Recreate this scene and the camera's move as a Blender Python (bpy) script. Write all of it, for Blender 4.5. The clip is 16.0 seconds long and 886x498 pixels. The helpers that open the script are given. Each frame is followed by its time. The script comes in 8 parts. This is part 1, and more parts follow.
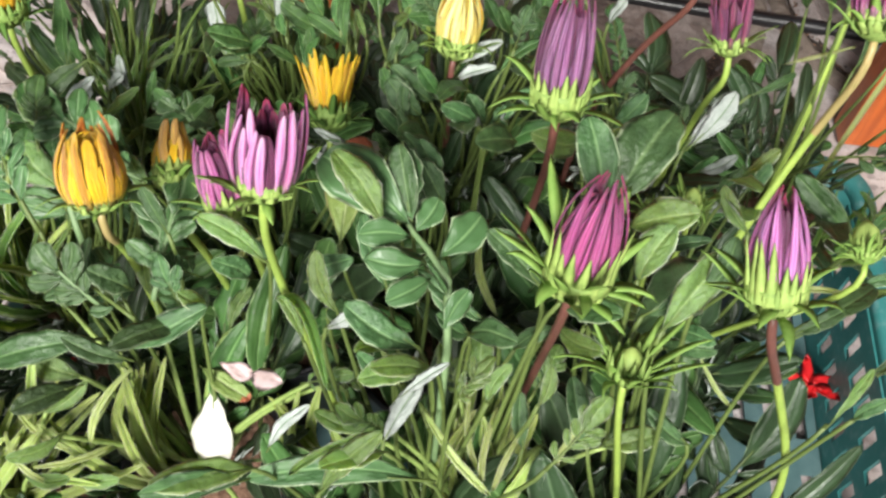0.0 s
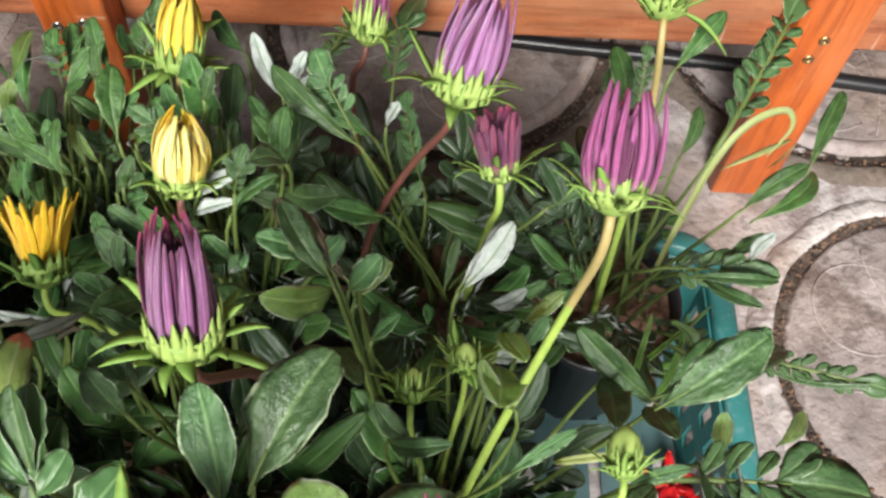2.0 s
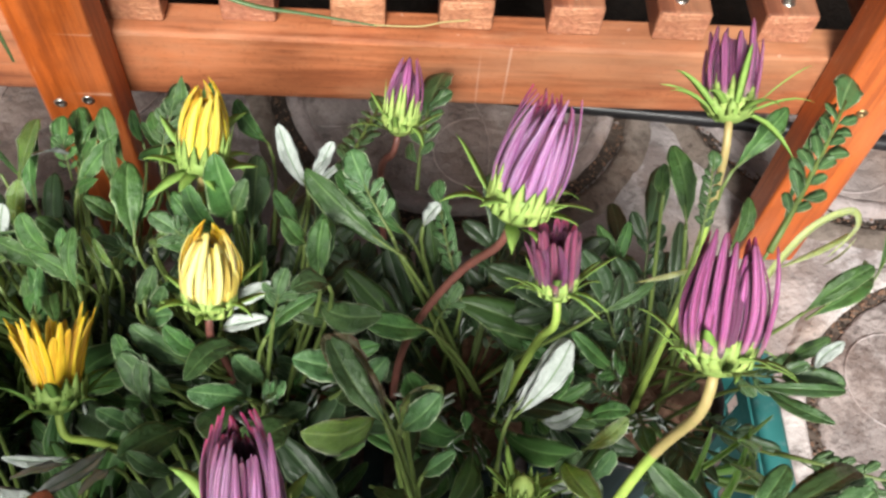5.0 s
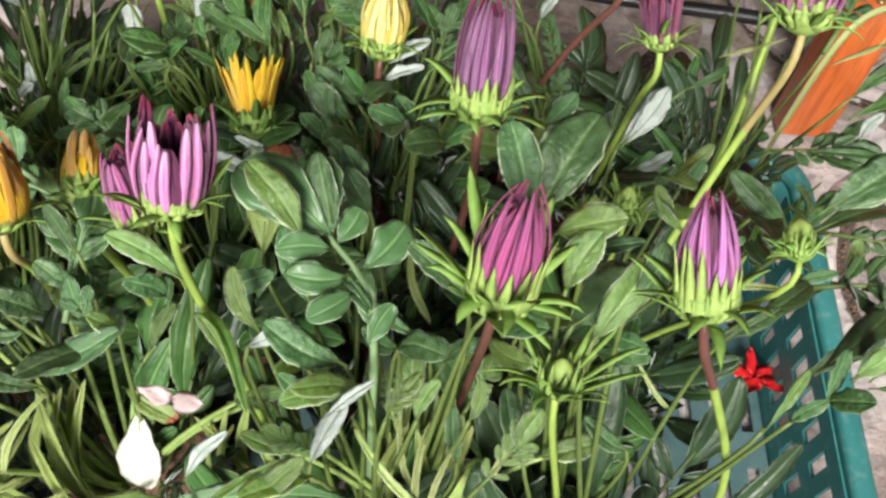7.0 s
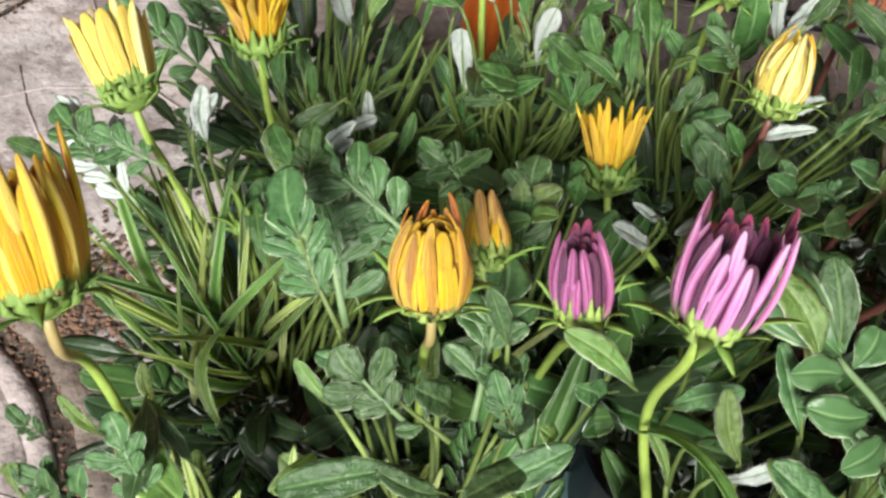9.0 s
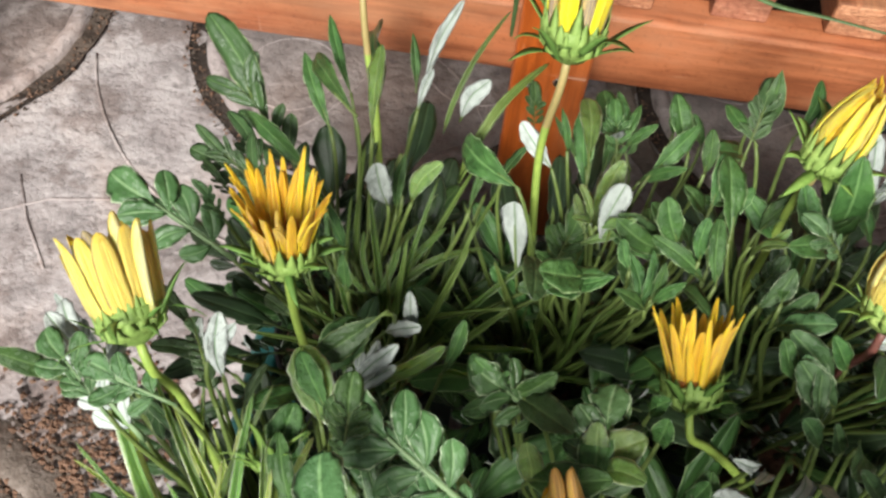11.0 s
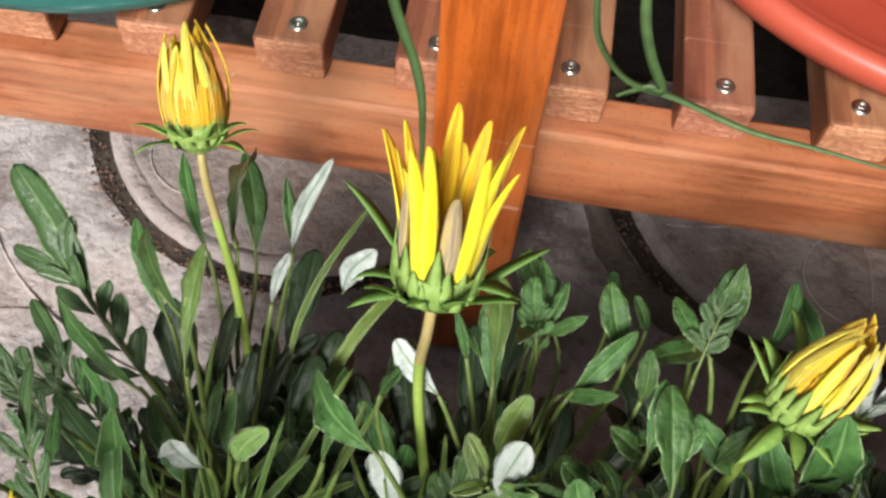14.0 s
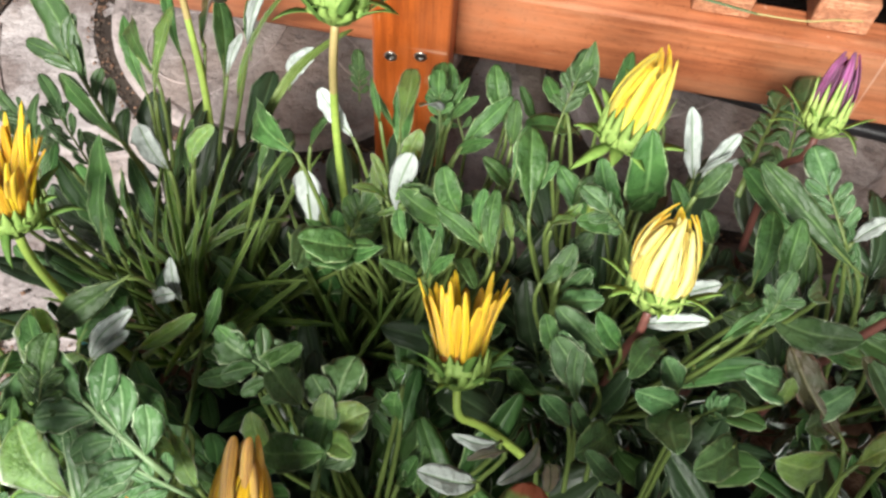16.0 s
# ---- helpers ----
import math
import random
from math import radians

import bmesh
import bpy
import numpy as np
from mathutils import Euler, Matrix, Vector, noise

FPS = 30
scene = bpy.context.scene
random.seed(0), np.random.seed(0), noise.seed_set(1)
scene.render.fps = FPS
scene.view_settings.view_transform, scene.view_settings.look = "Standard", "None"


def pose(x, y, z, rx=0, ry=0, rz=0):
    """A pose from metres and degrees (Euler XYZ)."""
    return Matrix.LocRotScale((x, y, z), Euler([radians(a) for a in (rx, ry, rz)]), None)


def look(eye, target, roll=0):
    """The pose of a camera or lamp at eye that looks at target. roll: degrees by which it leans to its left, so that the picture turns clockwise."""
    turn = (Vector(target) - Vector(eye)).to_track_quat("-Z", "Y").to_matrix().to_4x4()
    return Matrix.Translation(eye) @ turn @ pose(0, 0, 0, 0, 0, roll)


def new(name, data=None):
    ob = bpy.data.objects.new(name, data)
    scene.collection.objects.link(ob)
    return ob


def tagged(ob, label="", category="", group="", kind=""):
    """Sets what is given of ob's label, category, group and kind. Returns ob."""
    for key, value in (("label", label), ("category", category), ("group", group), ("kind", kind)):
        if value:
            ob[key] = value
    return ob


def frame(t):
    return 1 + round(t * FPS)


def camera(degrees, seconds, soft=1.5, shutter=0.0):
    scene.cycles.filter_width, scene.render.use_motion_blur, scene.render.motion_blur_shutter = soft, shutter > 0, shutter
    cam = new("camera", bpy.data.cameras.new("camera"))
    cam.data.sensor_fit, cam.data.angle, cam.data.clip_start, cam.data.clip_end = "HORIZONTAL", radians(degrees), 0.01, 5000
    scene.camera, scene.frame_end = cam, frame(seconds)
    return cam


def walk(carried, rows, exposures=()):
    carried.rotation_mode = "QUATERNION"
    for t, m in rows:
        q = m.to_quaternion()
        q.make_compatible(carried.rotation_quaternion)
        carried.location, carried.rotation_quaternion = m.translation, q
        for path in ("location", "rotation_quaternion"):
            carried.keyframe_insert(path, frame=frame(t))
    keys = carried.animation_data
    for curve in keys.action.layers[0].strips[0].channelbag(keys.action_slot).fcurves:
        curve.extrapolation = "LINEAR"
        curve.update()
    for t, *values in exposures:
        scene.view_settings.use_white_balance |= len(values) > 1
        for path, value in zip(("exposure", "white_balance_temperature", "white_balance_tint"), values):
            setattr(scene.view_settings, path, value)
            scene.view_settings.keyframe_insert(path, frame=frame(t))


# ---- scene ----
cam = camera(51.0, 16.0, soft=2.7)
# seconds, place, turn
ROWS = [
    (0.0, 0.3952, 0.4636, 0.6841, 31.65, -2.39, 4.93),
    (0.5, 0.4324, 0.4585, 0.6890, 31.01, -2.36, 3.84),
    (1.0, 0.4631, 0.4881, 0.6775, 30.78, -2.63, 2.66),
    (1.5, 0.4834, 0.5326, 0.6678, 30.94, -2.76, 1.57),
    (2.0, 0.4960, 0.5864, 0.6655, 30.44, -2.46, 0.98),
    (2.5, 0.4958, 0.6406, 0.6532, 30.53, -2.82, 0.58),
    (3.0, 0.5060, 0.6978, 0.6404, 30.30, -2.88, -0.05),
    (3.2, 0.5115, 0.7135, 0.6356, 30.16, -2.96, -0.29),
    (5.3, 0.4595, 0.6137, 0.6638, 31.92, -3.23, -0.09),
    (5.5, 0.4565, 0.5957, 0.6657, 31.94, -3.26, -0.09),
    (6.0, 0.4398, 0.5462, 0.6642, 32.40, -3.78, 0.20),
    (6.5, 0.4326, 0.5056, 0.6736, 31.68, -3.46, 0.87),
    (7.0, 0.4065, 0.4776, 0.6756, 31.43, -3.87, 1.99),
    (7.5, 0.3633, 0.4629, 0.6774, 31.21, -3.83, 3.59),
    (8.0, 0.3289, 0.4746, 0.6673, 30.86, -3.21, 5.08),
    (8.5, 0.2884, 0.5031, 0.6495, 30.81, -3.55, 6.06),
    (9.0, 0.2521, 0.5293, 0.6328, 30.73, -3.48, 7.79),
    (9.2, 0.2361, 0.5328, 0.6290, 30.75, -3.20, 8.48),
    (9.7, 0.2110, 0.5460, 0.6235, 30.95, -3.05, 9.15),
    (10.4, 0.2090, 0.5850, 0.6215, 31.50, -3.00, 9.00),
    (11.3, 0.2290, 0.6502, 0.6201, 32.21, -3.03, 7.79),
    (11.5, 0.2331, 0.6614, 0.6179, 32.33, -2.96, 7.42),
    (12.0, 0.2391, 0.6999, 0.6154, 32.26, -2.98, 6.87),
    (12.5, 0.2445, 0.7364, 0.6052, 31.97, -2.88, 6.85),
    (13.0, 0.2509, 0.7688, 0.5947, 31.27, -2.75, 7.18),
    (13.5, 0.2520, 0.7871, 0.5898, 30.59, -2.74, 8.09),
    (14.0, 0.2580, 0.7792, 0.5856, 30.33, -2.58, 8.73),
    (14.5, 0.2655, 0.7516, 0.5882, 30.18, -2.75, 8.91),
    (15.0, 0.2820, 0.7194, 0.5962, 30.62, -2.99, 9.31),
    (15.5, 0.3020, 0.6827, 0.5975, 31.05, -3.24, 9.82),
    (16.0, 0.3219, 0.6452, 0.6118, 31.30, -2.82, 9.97),
]
walk(cam, [(t, pose(x, y, z, rx, ry, rz)) for t, x, y, z, rx, ry, rz in ROWS], [(0.0, 0.74), (1.5, 0.72), (3.0, 0.90), (5.5, 0.84), (7.5, 0.66), (9.5, 0.68), (12.5, 0.58), (14.5, 0.62), (16.0, 1.00)])

# ---- light ----
world = bpy.data.worlds.new("overcast_sky")
scene.world = world
world.use_nodes = True
wn, wl = world.node_tree.nodes, world.node_tree.links
sky = wn.new("ShaderNodeTexSky")
sky.sky_type, sky.sun_disc = "NISHITA", False
sky.sun_elevation, sky.sun_rotation = radians(42), radians(188)
sky.air_density, sky.dust_density = 1.0, 4.0
hsv = wn.new("ShaderNodeHueSaturation")
hsv.inputs["Saturation"].default_value = 0.14
wl.new(sky.outputs[0], hsv.inputs["Color"])
wl.new(hsv.outputs[0], wn["Background"].inputs["Color"])
wn["Background"].inputs["Strength"].default_value = 0.040
sun_data = bpy.data.lights.new("sun", "SUN")
sun_data.energy, sun_data.angle, sun_data.color = 4.5, radians(20), (1.0, 0.97, 0.92)
sun = new("sun", sun_data)
sun.matrix_world = look((-0.1, -2.0, 2.60), (0.3, 0.8, 0.0))


# ---- materials ----
def material(name):
    m = bpy.data.materials.new(name)
    m.use_nodes = True
    nt = m.node_tree
    return m, nt.nodes, nt.links, nt.nodes["Principled BSDF"]


def mix(nodes, links, fac, a, b, mode="MIX"):
    n = nodes.new("ShaderNodeMix")
    n.data_type, n.blend_type = "RGBA", mode
    for sock, v in ((n.inputs[0], fac), (n.inputs[6], a), (n.inputs[7], b)):
        if isinstance(v, (int, float)):
            sock.default_value = v
        elif isinstance(v, (tuple, list)):
            sock.default_value = (*v[:3], 1)
        else:
            links.new(v, sock)
    return n.outputs[2]


def ramp(nodes, links, fac, stops):
    n = nodes.new("ShaderNodeValToRGB")
    while len(n.color_ramp.elements) < len(stops):
        n.color_ramp.elements.new(0.5)
    for e, (p, c) in zip(n.color_ramp.elements, stops):
        e.position = p
        e.color = (c, c, c, 1) if isinstance(c, (int, float)) else (*c, 1)
    links.new(fac, n.inputs[0])
    return n.outputs[0]


def noise_tex(nodes, links, scale, detail=4.0, coord="Object", stretch=None, rough=0.55):
    tc = nodes.new("ShaderNodeTexCoord")
    n = nodes.new("ShaderNodeTexNoise")
    n.inputs["Scale"].default_value, n.inputs["Detail"].default_value = scale, detail
    n.inputs["Roughness"].default_value = rough
    src = tc.outputs[coord]
    if stretch:
        mp = nodes.new("ShaderNodeMapping")
        mp.inputs["Scale"].default_value = stretch
        links.new(src, mp.inputs[0])
        src = mp.outputs[0]
    links.new(src, n.inputs["Vector"])
    return n.outputs["Fac"]


def bump(nodes, links, bsdf, height, strength=0.3, distance=0.001):
    b = nodes.new("ShaderNodeBump")
    b.inputs["Strength"].default_value, b.inputs["Distance"].default_value = strength, distance
    links.new(height, b.inputs["Height"])
    links.new(b.outputs[0], bsdf.inputs["Normal"])


def math_node(nodes, links, op, a, b=0.0):
    n = nodes.new("ShaderNodeMath")
    n.operation = op
    for sock, v in zip(n.inputs, (a, b)):
        if isinstance(v, (int, float)):
            sock.default_value = v
        else:
            links.new(v, sock)
    return n.outputs[0]


def vary(nodes, links, colour, amount=0.25, hue=0.02):
    """Shifts a colour a little from object to object."""
    info = nodes.new("ShaderNodeObjectInfo")
    h = nodes.new("ShaderNodeHueSaturation")
    links.new(math_node(nodes, links, "MULTIPLY_ADD", info.outputs["Random"], 2 * amount), h.inputs["Value"])
    h.inputs["Value"].links[0].from_node.inputs[2].default_value = 1 - amount
    links.new(math_node(nodes, links, "MULTIPLY_ADD", info.outputs["Random"], 2 * hue), h.inputs["Hue"])
    h.inputs["Hue"].links[0].from_node.inputs[2].default_value = 0.5 - hue
    links.new(colour, h.inputs["Color"])
    return h.outputs[0]


def leaf_material(name, base, vein, margin, light, rough=0.42, spec=0.5, scorch=None):
    m, n, l, b = material(name)
    uv = n.new("ShaderNodeUVMap")
    sep = n.new("ShaderNodeSeparateXYZ")
    l.new(uv.outputs[0], sep.inputs[0])
    off = math_node(n, l, "ABSOLUTE", math_node(n, l, "SUBTRACT", sep.outputs[0], 0.5))
    blotch = noise_tex(n, l, 3.2, 2, "Object")
    fine = noise_tex(n, l, 60.0, 3, "Object")
    c = mix(n, l, ramp(n, l, blotch, ((0.35, 0.0), (0.7, 0.8))), base, light)
    c = mix(n, l, ramp(n, l, fine, ((0.45, 0.0), (0.75, 0.22))), c, tuple(0.7 * v for v in base))
    dapple = noise_tex(n, l, 8.0, 4, "Object", (1.0, 0.55, 1.0))
    c = mix(n, l, ramp(n, l, dapple, ((0.50, 0.0), (0.62, 0.45))), c, tuple(0.55 * v for v in base))
    side = math_node(n, l, "ADD", math_node(n, l, "MULTIPLY", sep.outputs[1], 7.0), math_node(n, l, "MULTIPLY", off, -4.5))
    wave = math_node(n, l, "ABSOLUTE", math_node(n, l, "SINE", math_node(n, l, "MULTIPLY", side, 3.1416)))
    c = mix(n, l, ramp(n, l, wave, ((0.0, 0.05), (0.2, 0.0))), c, vein)
    c = mix(n, l, ramp(n, l, off, ((0.014, 0.75), (0.055, 0.0))), c, vein)
    c = mix(n, l, ramp(n, l, off, ((0.445, 0.0), (0.478, 0.9))), c, margin)
    if scorch:
        edge = math_node(n, l, "ADD", sep.outputs[1], math_node(n, l, "MULTIPLY", noise_tex(n, l, 9.0, 4, "Object"), 0.22))
        edge = math_node(n, l, "ADD", edge, math_node(n, l, "MULTIPLY", sep.outputs[0], 0.10))
        c = mix(n, l, ramp(n, l, math_node(n, l, "MULTIPLY", edge, 0.8), ((0.73, 0.0), (0.77, 1.0))), c, scorch)
    c = vary(n, l, c, 0.28, 0.012)
    l.new(c, b.inputs["Base Color"])
    patch = ramp(n, l, noise_tex(n, l, 4.0, 2, "Object"), ((0.3, rough - 0.10), (0.7, rough + 0.14)))
    l.new(patch, b.inputs["Roughness"])
    b.inputs["Specular IOR Level"].default_value = spec
    b.inputs["Transmission Weight"].default_value = 0.0
    h = math_node(n, l, "ADD", math_node(n, l, "MULTIPLY", ramp(n, l, off, ((0.0, 0.0), (0.12, 1.0))), 0.7), math_node(n, l, "MULTIPLY", ramp(n, l, wave, ((0.0, 0.0), (0.3, 1.0))), 0.06))
    crease = noise_tex(n, l, 5.0, 2, "Object")
    pucker = noise_tex(n, l, 16.0, 3, "Object", (1.0, 0.7, 1.0))
    bump(n, l, b, math_node(n, l, "ADD", math_node(n, l, "ADD", h, math_node(n, l, "ADD", math_node(n, l, "MULTIPLY", fine, 0.35), math_node(n, l, "MULTIPLY", pucker, 1.1))), math_node(n, l, "MULTIPLY", crease, 2.2)), 0.7, 0.0013)
    return m


LEAF = leaf_material("leaf_green", (0.043, 0.098, 0.034), (0.16, 0.27, 0.11), (0.43, 0.53, 0.33), (0.092, 0.178, 0.066), 0.36, 0.42)
LEAF_REAR = leaf_material("leaf_glossy_green", (0.037, 0.092, 0.025), (0.13, 0.24, 0.08), (0.32, 0.45, 0.21), (0.080, 0.175, 0.045), 0.38, 0.32)
# Shaded copy of the leaf green: canopy shade is put into the colour.
LEAF_SHADED = leaf_material("leaf_shaded_green", (0.019, 0.036, 0.015), (0.06, 0.10, 0.045), (0.17, 0.23, 0.13), (0.028, 0.060, 0.022), 0.40, 0.4)
LEAF_LIGHT = leaf_material("leaf_light_green", (0.26, 0.345, 0.095), (0.42, 0.49, 0.22), (0.40, 0.47, 0.22), (0.36, 0.43, 0.16))
LEAF_FRESH = leaf_material("leaf_fresh_green", (0.098, 0.180, 0.046), (0.24, 0.35, 0.13), (0.39, 0.50, 0.27), (0.145, 0.258, 0.075), 0.38, 0.42)
LEAF_GRASS = leaf_material("leaf_grass_green", (0.074, 0.145, 0.034), (0.17, 0.28, 0.08), (0.27, 0.39, 0.16), (0.115, 0.215, 0.052), 0.38, 0.42)
LEAF_OLIVE = leaf_material("leaf_olive_green", (0.032, 0.066, 0.022), (0.10, 0.17, 0.06), (0.20, 0.27, 0.12), (0.056, 0.112, 0.034), 0.38, 0.42)
LEAF_STRAP = leaf_material("leaf_strap_green", (0.110, 0.182, 0.036), (0.20, 0.28, 0.09), (0.22, 0.31, 0.11), (0.15, 0.215, 0.06), 0.42, 0.35)
LEAF_PALE = leaf_material("leaf_sheeny_green", (0.046, 0.112, 0.034), (0.20, 0.31, 0.15), (0.42, 0.53, 0.33), (0.090, 0.180, 0.066), 0.34, 0.45)
LEAF_YELLOW = leaf_material("leaf_yellowing", (0.20, 0.30, 0.075), (0.32, 0.38, 0.18), (0.3, 0.3, 0.12), (0.22, 0.30, 0.08), 0.45, 0.5, (0.34, 0.10, 0.04))
LEAF_RED = leaf_material("leaf_reddish", (0.055, 0.070, 0.024), (0.2, 0.2, 0.1), (0.25, 0.12, 0.07), (0.11, 0.055, 0.03))
for fresh in (LEAF_LIGHT, LEAF_FRESH, LEAF_GRASS):
    lit = fresh.node_tree.nodes["Principled BSDF"]
    lit.inputs["Subsurface Weight"].default_value = 0.5
    lit.inputs["Subsurface Radius"].default_value = (0.8, 1.0, 0.3)
    lit.inputs["Subsurface Scale"].default_value = 0.003
FELT = leaf_material("leaf_white_felt", (0.36, 0.41, 0.375), (0.10, 0.20, 0.07), (0.50, 0.54, 0.51), (0.50, 0.54, 0.515), 0.75, 0.25)


def plain(name, colour, dark=None, rough=0.5, scale=40.0, spec=0.5, b_strength=0.2, b_dist=0.0005):
    m, n, l, b = material(name)
    f = noise_tex(n, l, scale, 4)
    g = noise_tex(n, l, scale * 0.15, 3)
    d = dark or tuple(0.65 * v for v in colour)
    c = mix(n, l, ramp(n, l, f, ((0.3, 0.0), (0.7, 1.0))), d, colour)
    c = mix(n, l, ramp(n, l, g, ((0.35, 0.0), (0.7, 0.4))), c, d)
    l.new(c, b.inputs["Base Color"])
    b.inputs["Roughness"].default_value = rough
    b.inputs["Specular IOR Level"].default_value = spec
    bump(n, l, b, f, b_strength, b_dist)
    return m


STEM = plain("stem_yellow_green", (0.34, 0.46, 0.09), (0.24, 0.36, 0.07), 0.5, 300)
STEM_RED = plain("stem_dark_red", (0.17, 0.060, 0.045), (0.11, 0.045, 0.035), 0.5, 300)
STEM_TAN = plain("stem_tan", (0.40, 0.30, 0.13), (0.32, 0.27, 0.10), 0.5, 300)
PETIOLE_PALE = plain("leaf_rib_pale_green", (0.20, 0.30, 0.14), (0.14, 0.23, 0.10), 0.5, 200)
PETIOLE_FRESH = plain("petiole_fresh_green", (0.34, 0.45, 0.14), (0.22, 0.33, 0.085), 0.5, 200)
# Olive stalks of the inner leaves, darkened for the shade down there.
PETIOLE_SHADED = plain("petiole_shaded_olive", (0.080, 0.115, 0.030), (0.050, 0.075, 0.020), 0.55, 200)
PETIOLE = plain("petiole_pale_green", (0.135, 0.19, 0.048), (0.09, 0.135, 0.034), 0.5, 200)
CALYX = plain("calyx_green", (0.27, 0.38, 0.10), (0.17, 0.27, 0.065), 0.6, 250, 0.3)
CALYX_PALE = plain("calyx_pale_teeth", (0.36, 0.46, 0.13), (0.22, 0.33, 0.08), 0.6, 250, 0.3)
CALYX_LEAFY = plain("calyx_leafy_green", (0.23, 0.36, 0.080), (0.14, 0.255, 0.050), 0.6, 250, 0.3)
CALYX_MID = plain("calyx_mid_green", (0.25, 0.37, 0.095), (0.15, 0.25, 0.055), 0.6, 250, 0.3)
STAMEN = plain("stamen_orange", (0.60, 0.22, 0.01), (0.30, 0.09, 0.008), 0.6, 400)
CALYX_DARK = plain("calyx_deep_green", (0.135, 0.255, 0.055), (0.08, 0.165, 0.034), 0.6, 250, 0.3)
DISC = plain("flower_disc_brown", (0.10, 0.035, 0.012), (0.04, 0.015, 0.008), 0.8, 500, 0.3, 0.8, 0.001)
SOIL = plain("potting_soil", (0.26, 0.155, 0.105), (0.10, 0.058, 0.038), 0.95, 120, 0.2, 1.0, 0.006)
BLACK_PLASTIC = plain("black_plastic", (0.022, 0.022, 0.026), (0.014, 0.014, 0.016), 0.38, 60)
HOSE = plain("black_rubber", (0.014, 0.014, 0.016), (0.010, 0.010, 0.011), 0.35, 60)
TERRACOTTA = plain("terracotta_plastic", (0.50, 0.100, 0.056), (0.38, 0.066, 0.038), 0.42, 18, 0.4, 0.1)
RED_PETAL = plain("red_petal", (0.62, 0.012, 0.015), (0.42, 0.008, 0.012), 0.5, 200)
DRY_PETAL = plain("dry_pinkish_petal", (0.74, 0.60, 0.61), (0.46, 0.33, 0.31), 0.7, 120)
STEEL = plain("screw_steel", (0.62, 0.60, 0.55), (0.45, 0.43, 0.38), 0.3, 400)
STEEL.node_tree.nodes["Principled BSDF"].inputs["Metallic"].default_value = 1.0
BRASS = plain("screw_brass", (0.55, 0.40, 0.20), (0.35, 0.25, 0.12), 0.4, 400)
BRASS.node_tree.nodes["Principled BSDF"].inputs["Metallic"].default_value = 1.0
DISC_AMBER = plain("flower_disc_amber", (0.42, 0.15, 0.012), (0.09, 0.03, 0.01), 0.8, 500, 0.3, 0.8, 0.001)
WHITE_PETAL = plain("leaf_bleached_cream", (0.84, 0.83, 0.74), (0.72, 0.72, 0.60), 0.6, 120)
GRASS_BLADE = plain("grass_blade_green", (0.085, 0.15, 0.05), (0.045, 0.085, 0.028), 0.5, 150)


def petal_material(name, edge, middle, tip, mid_w=0.16, tip_from=0.72, rim=None, streaky=0.6):
    """Colour runs across the petal from its rim over its edges to a middle band, and along it to the tip."""
    m, n, l, b = material(name)
    uv = n.new("ShaderNodeUVMap")
    sep = n.new("ShaderNodeSeparateXYZ")
    l.new(uv.outputs[0], sep.inputs[0])
    off = math_node(n, l, "ABSOLUTE", math_node(n, l, "SUBTRACT", sep.outputs[0], 0.5))
    streak = noise_tex(n, l, 1.0, 3, "UV", (6.5, 0.8, 1.0))
    c = mix(n, l, ramp(n, l, off, ((mid_w * 0.5, 0.0), (mid_w * 1.6, 1.0))), middle, edge)
    c = mix(n, l, ramp(n, l, streak, ((0.42, 0.0), (0.54, streaky))), c, tuple(0.50 * v for v in middle))
    fine = noise_tex(n, l, 1.0, 2, "UV", (20.0, 1.4, 1.0))
    c = mix(n, l, ramp(n, l, fine, ((0.52, 0.0), (0.62, 0.7))), c, tuple(min(1.0, 1.4 * v + 0.06) for v in edge))
    c = mix(n, l, ramp(n, l, sep.outputs[1], ((tip_from, 0.0), (1.0, 0.85))), c, tip)
    if rim:
        ragged = math_node(n, l, "ADD", off, math_node(n, l, "MULTIPLY", math_node(n, l, "SUBTRACT", streak, 0.5), 0.25))
        c = mix(n, l, ramp(n, l, ragged, ((0.24, 0.0), (0.38, 0.9))), c, rim)
    c = mix(n, l, ramp(n, l, sep.outputs[1], ((0.02, 0.6), (0.13, 0.0))), c, tuple(0.45 * v + w for v, w in zip(edge, (0.20, 0.26, 0.05))))
    c = vary(n, l, c, 0.12, 0.006)
    l.new(c, b.inputs["Base Color"])
    b.inputs["Roughness"].default_value = 0.55
    b.inputs["Specular IOR Level"].default_value = 0.35
    b.inputs["Sheen Weight"].default_value = 0.15
    b.inputs["Subsurface Weight"].default_value = 0.4
    b.inputs["Subsurface Radius"].default_value = (1.0, 0.75, 0.5)
    b.inputs["Subsurface Scale"].default_value = 0.003
    bump(n, l, b, math_node(n, l, "ADD", streak, fine), 0.9, 0.0009)
    return m


# Core petals fill the gaps; their darker tint stands for shade between petals.
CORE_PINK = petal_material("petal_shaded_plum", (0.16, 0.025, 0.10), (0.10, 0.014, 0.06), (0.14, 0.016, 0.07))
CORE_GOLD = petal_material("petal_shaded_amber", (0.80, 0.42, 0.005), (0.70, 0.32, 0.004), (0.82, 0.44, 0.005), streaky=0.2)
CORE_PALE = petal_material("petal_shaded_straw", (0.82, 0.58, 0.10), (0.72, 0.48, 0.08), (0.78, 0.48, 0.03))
PETAL_STRIPED = petal_material("petal_brown_striped", (0.72, 0.50, 0.10), (0.34, 0.27, 0.20), (0.50, 0.38, 0.17), 0.34, 0.85)
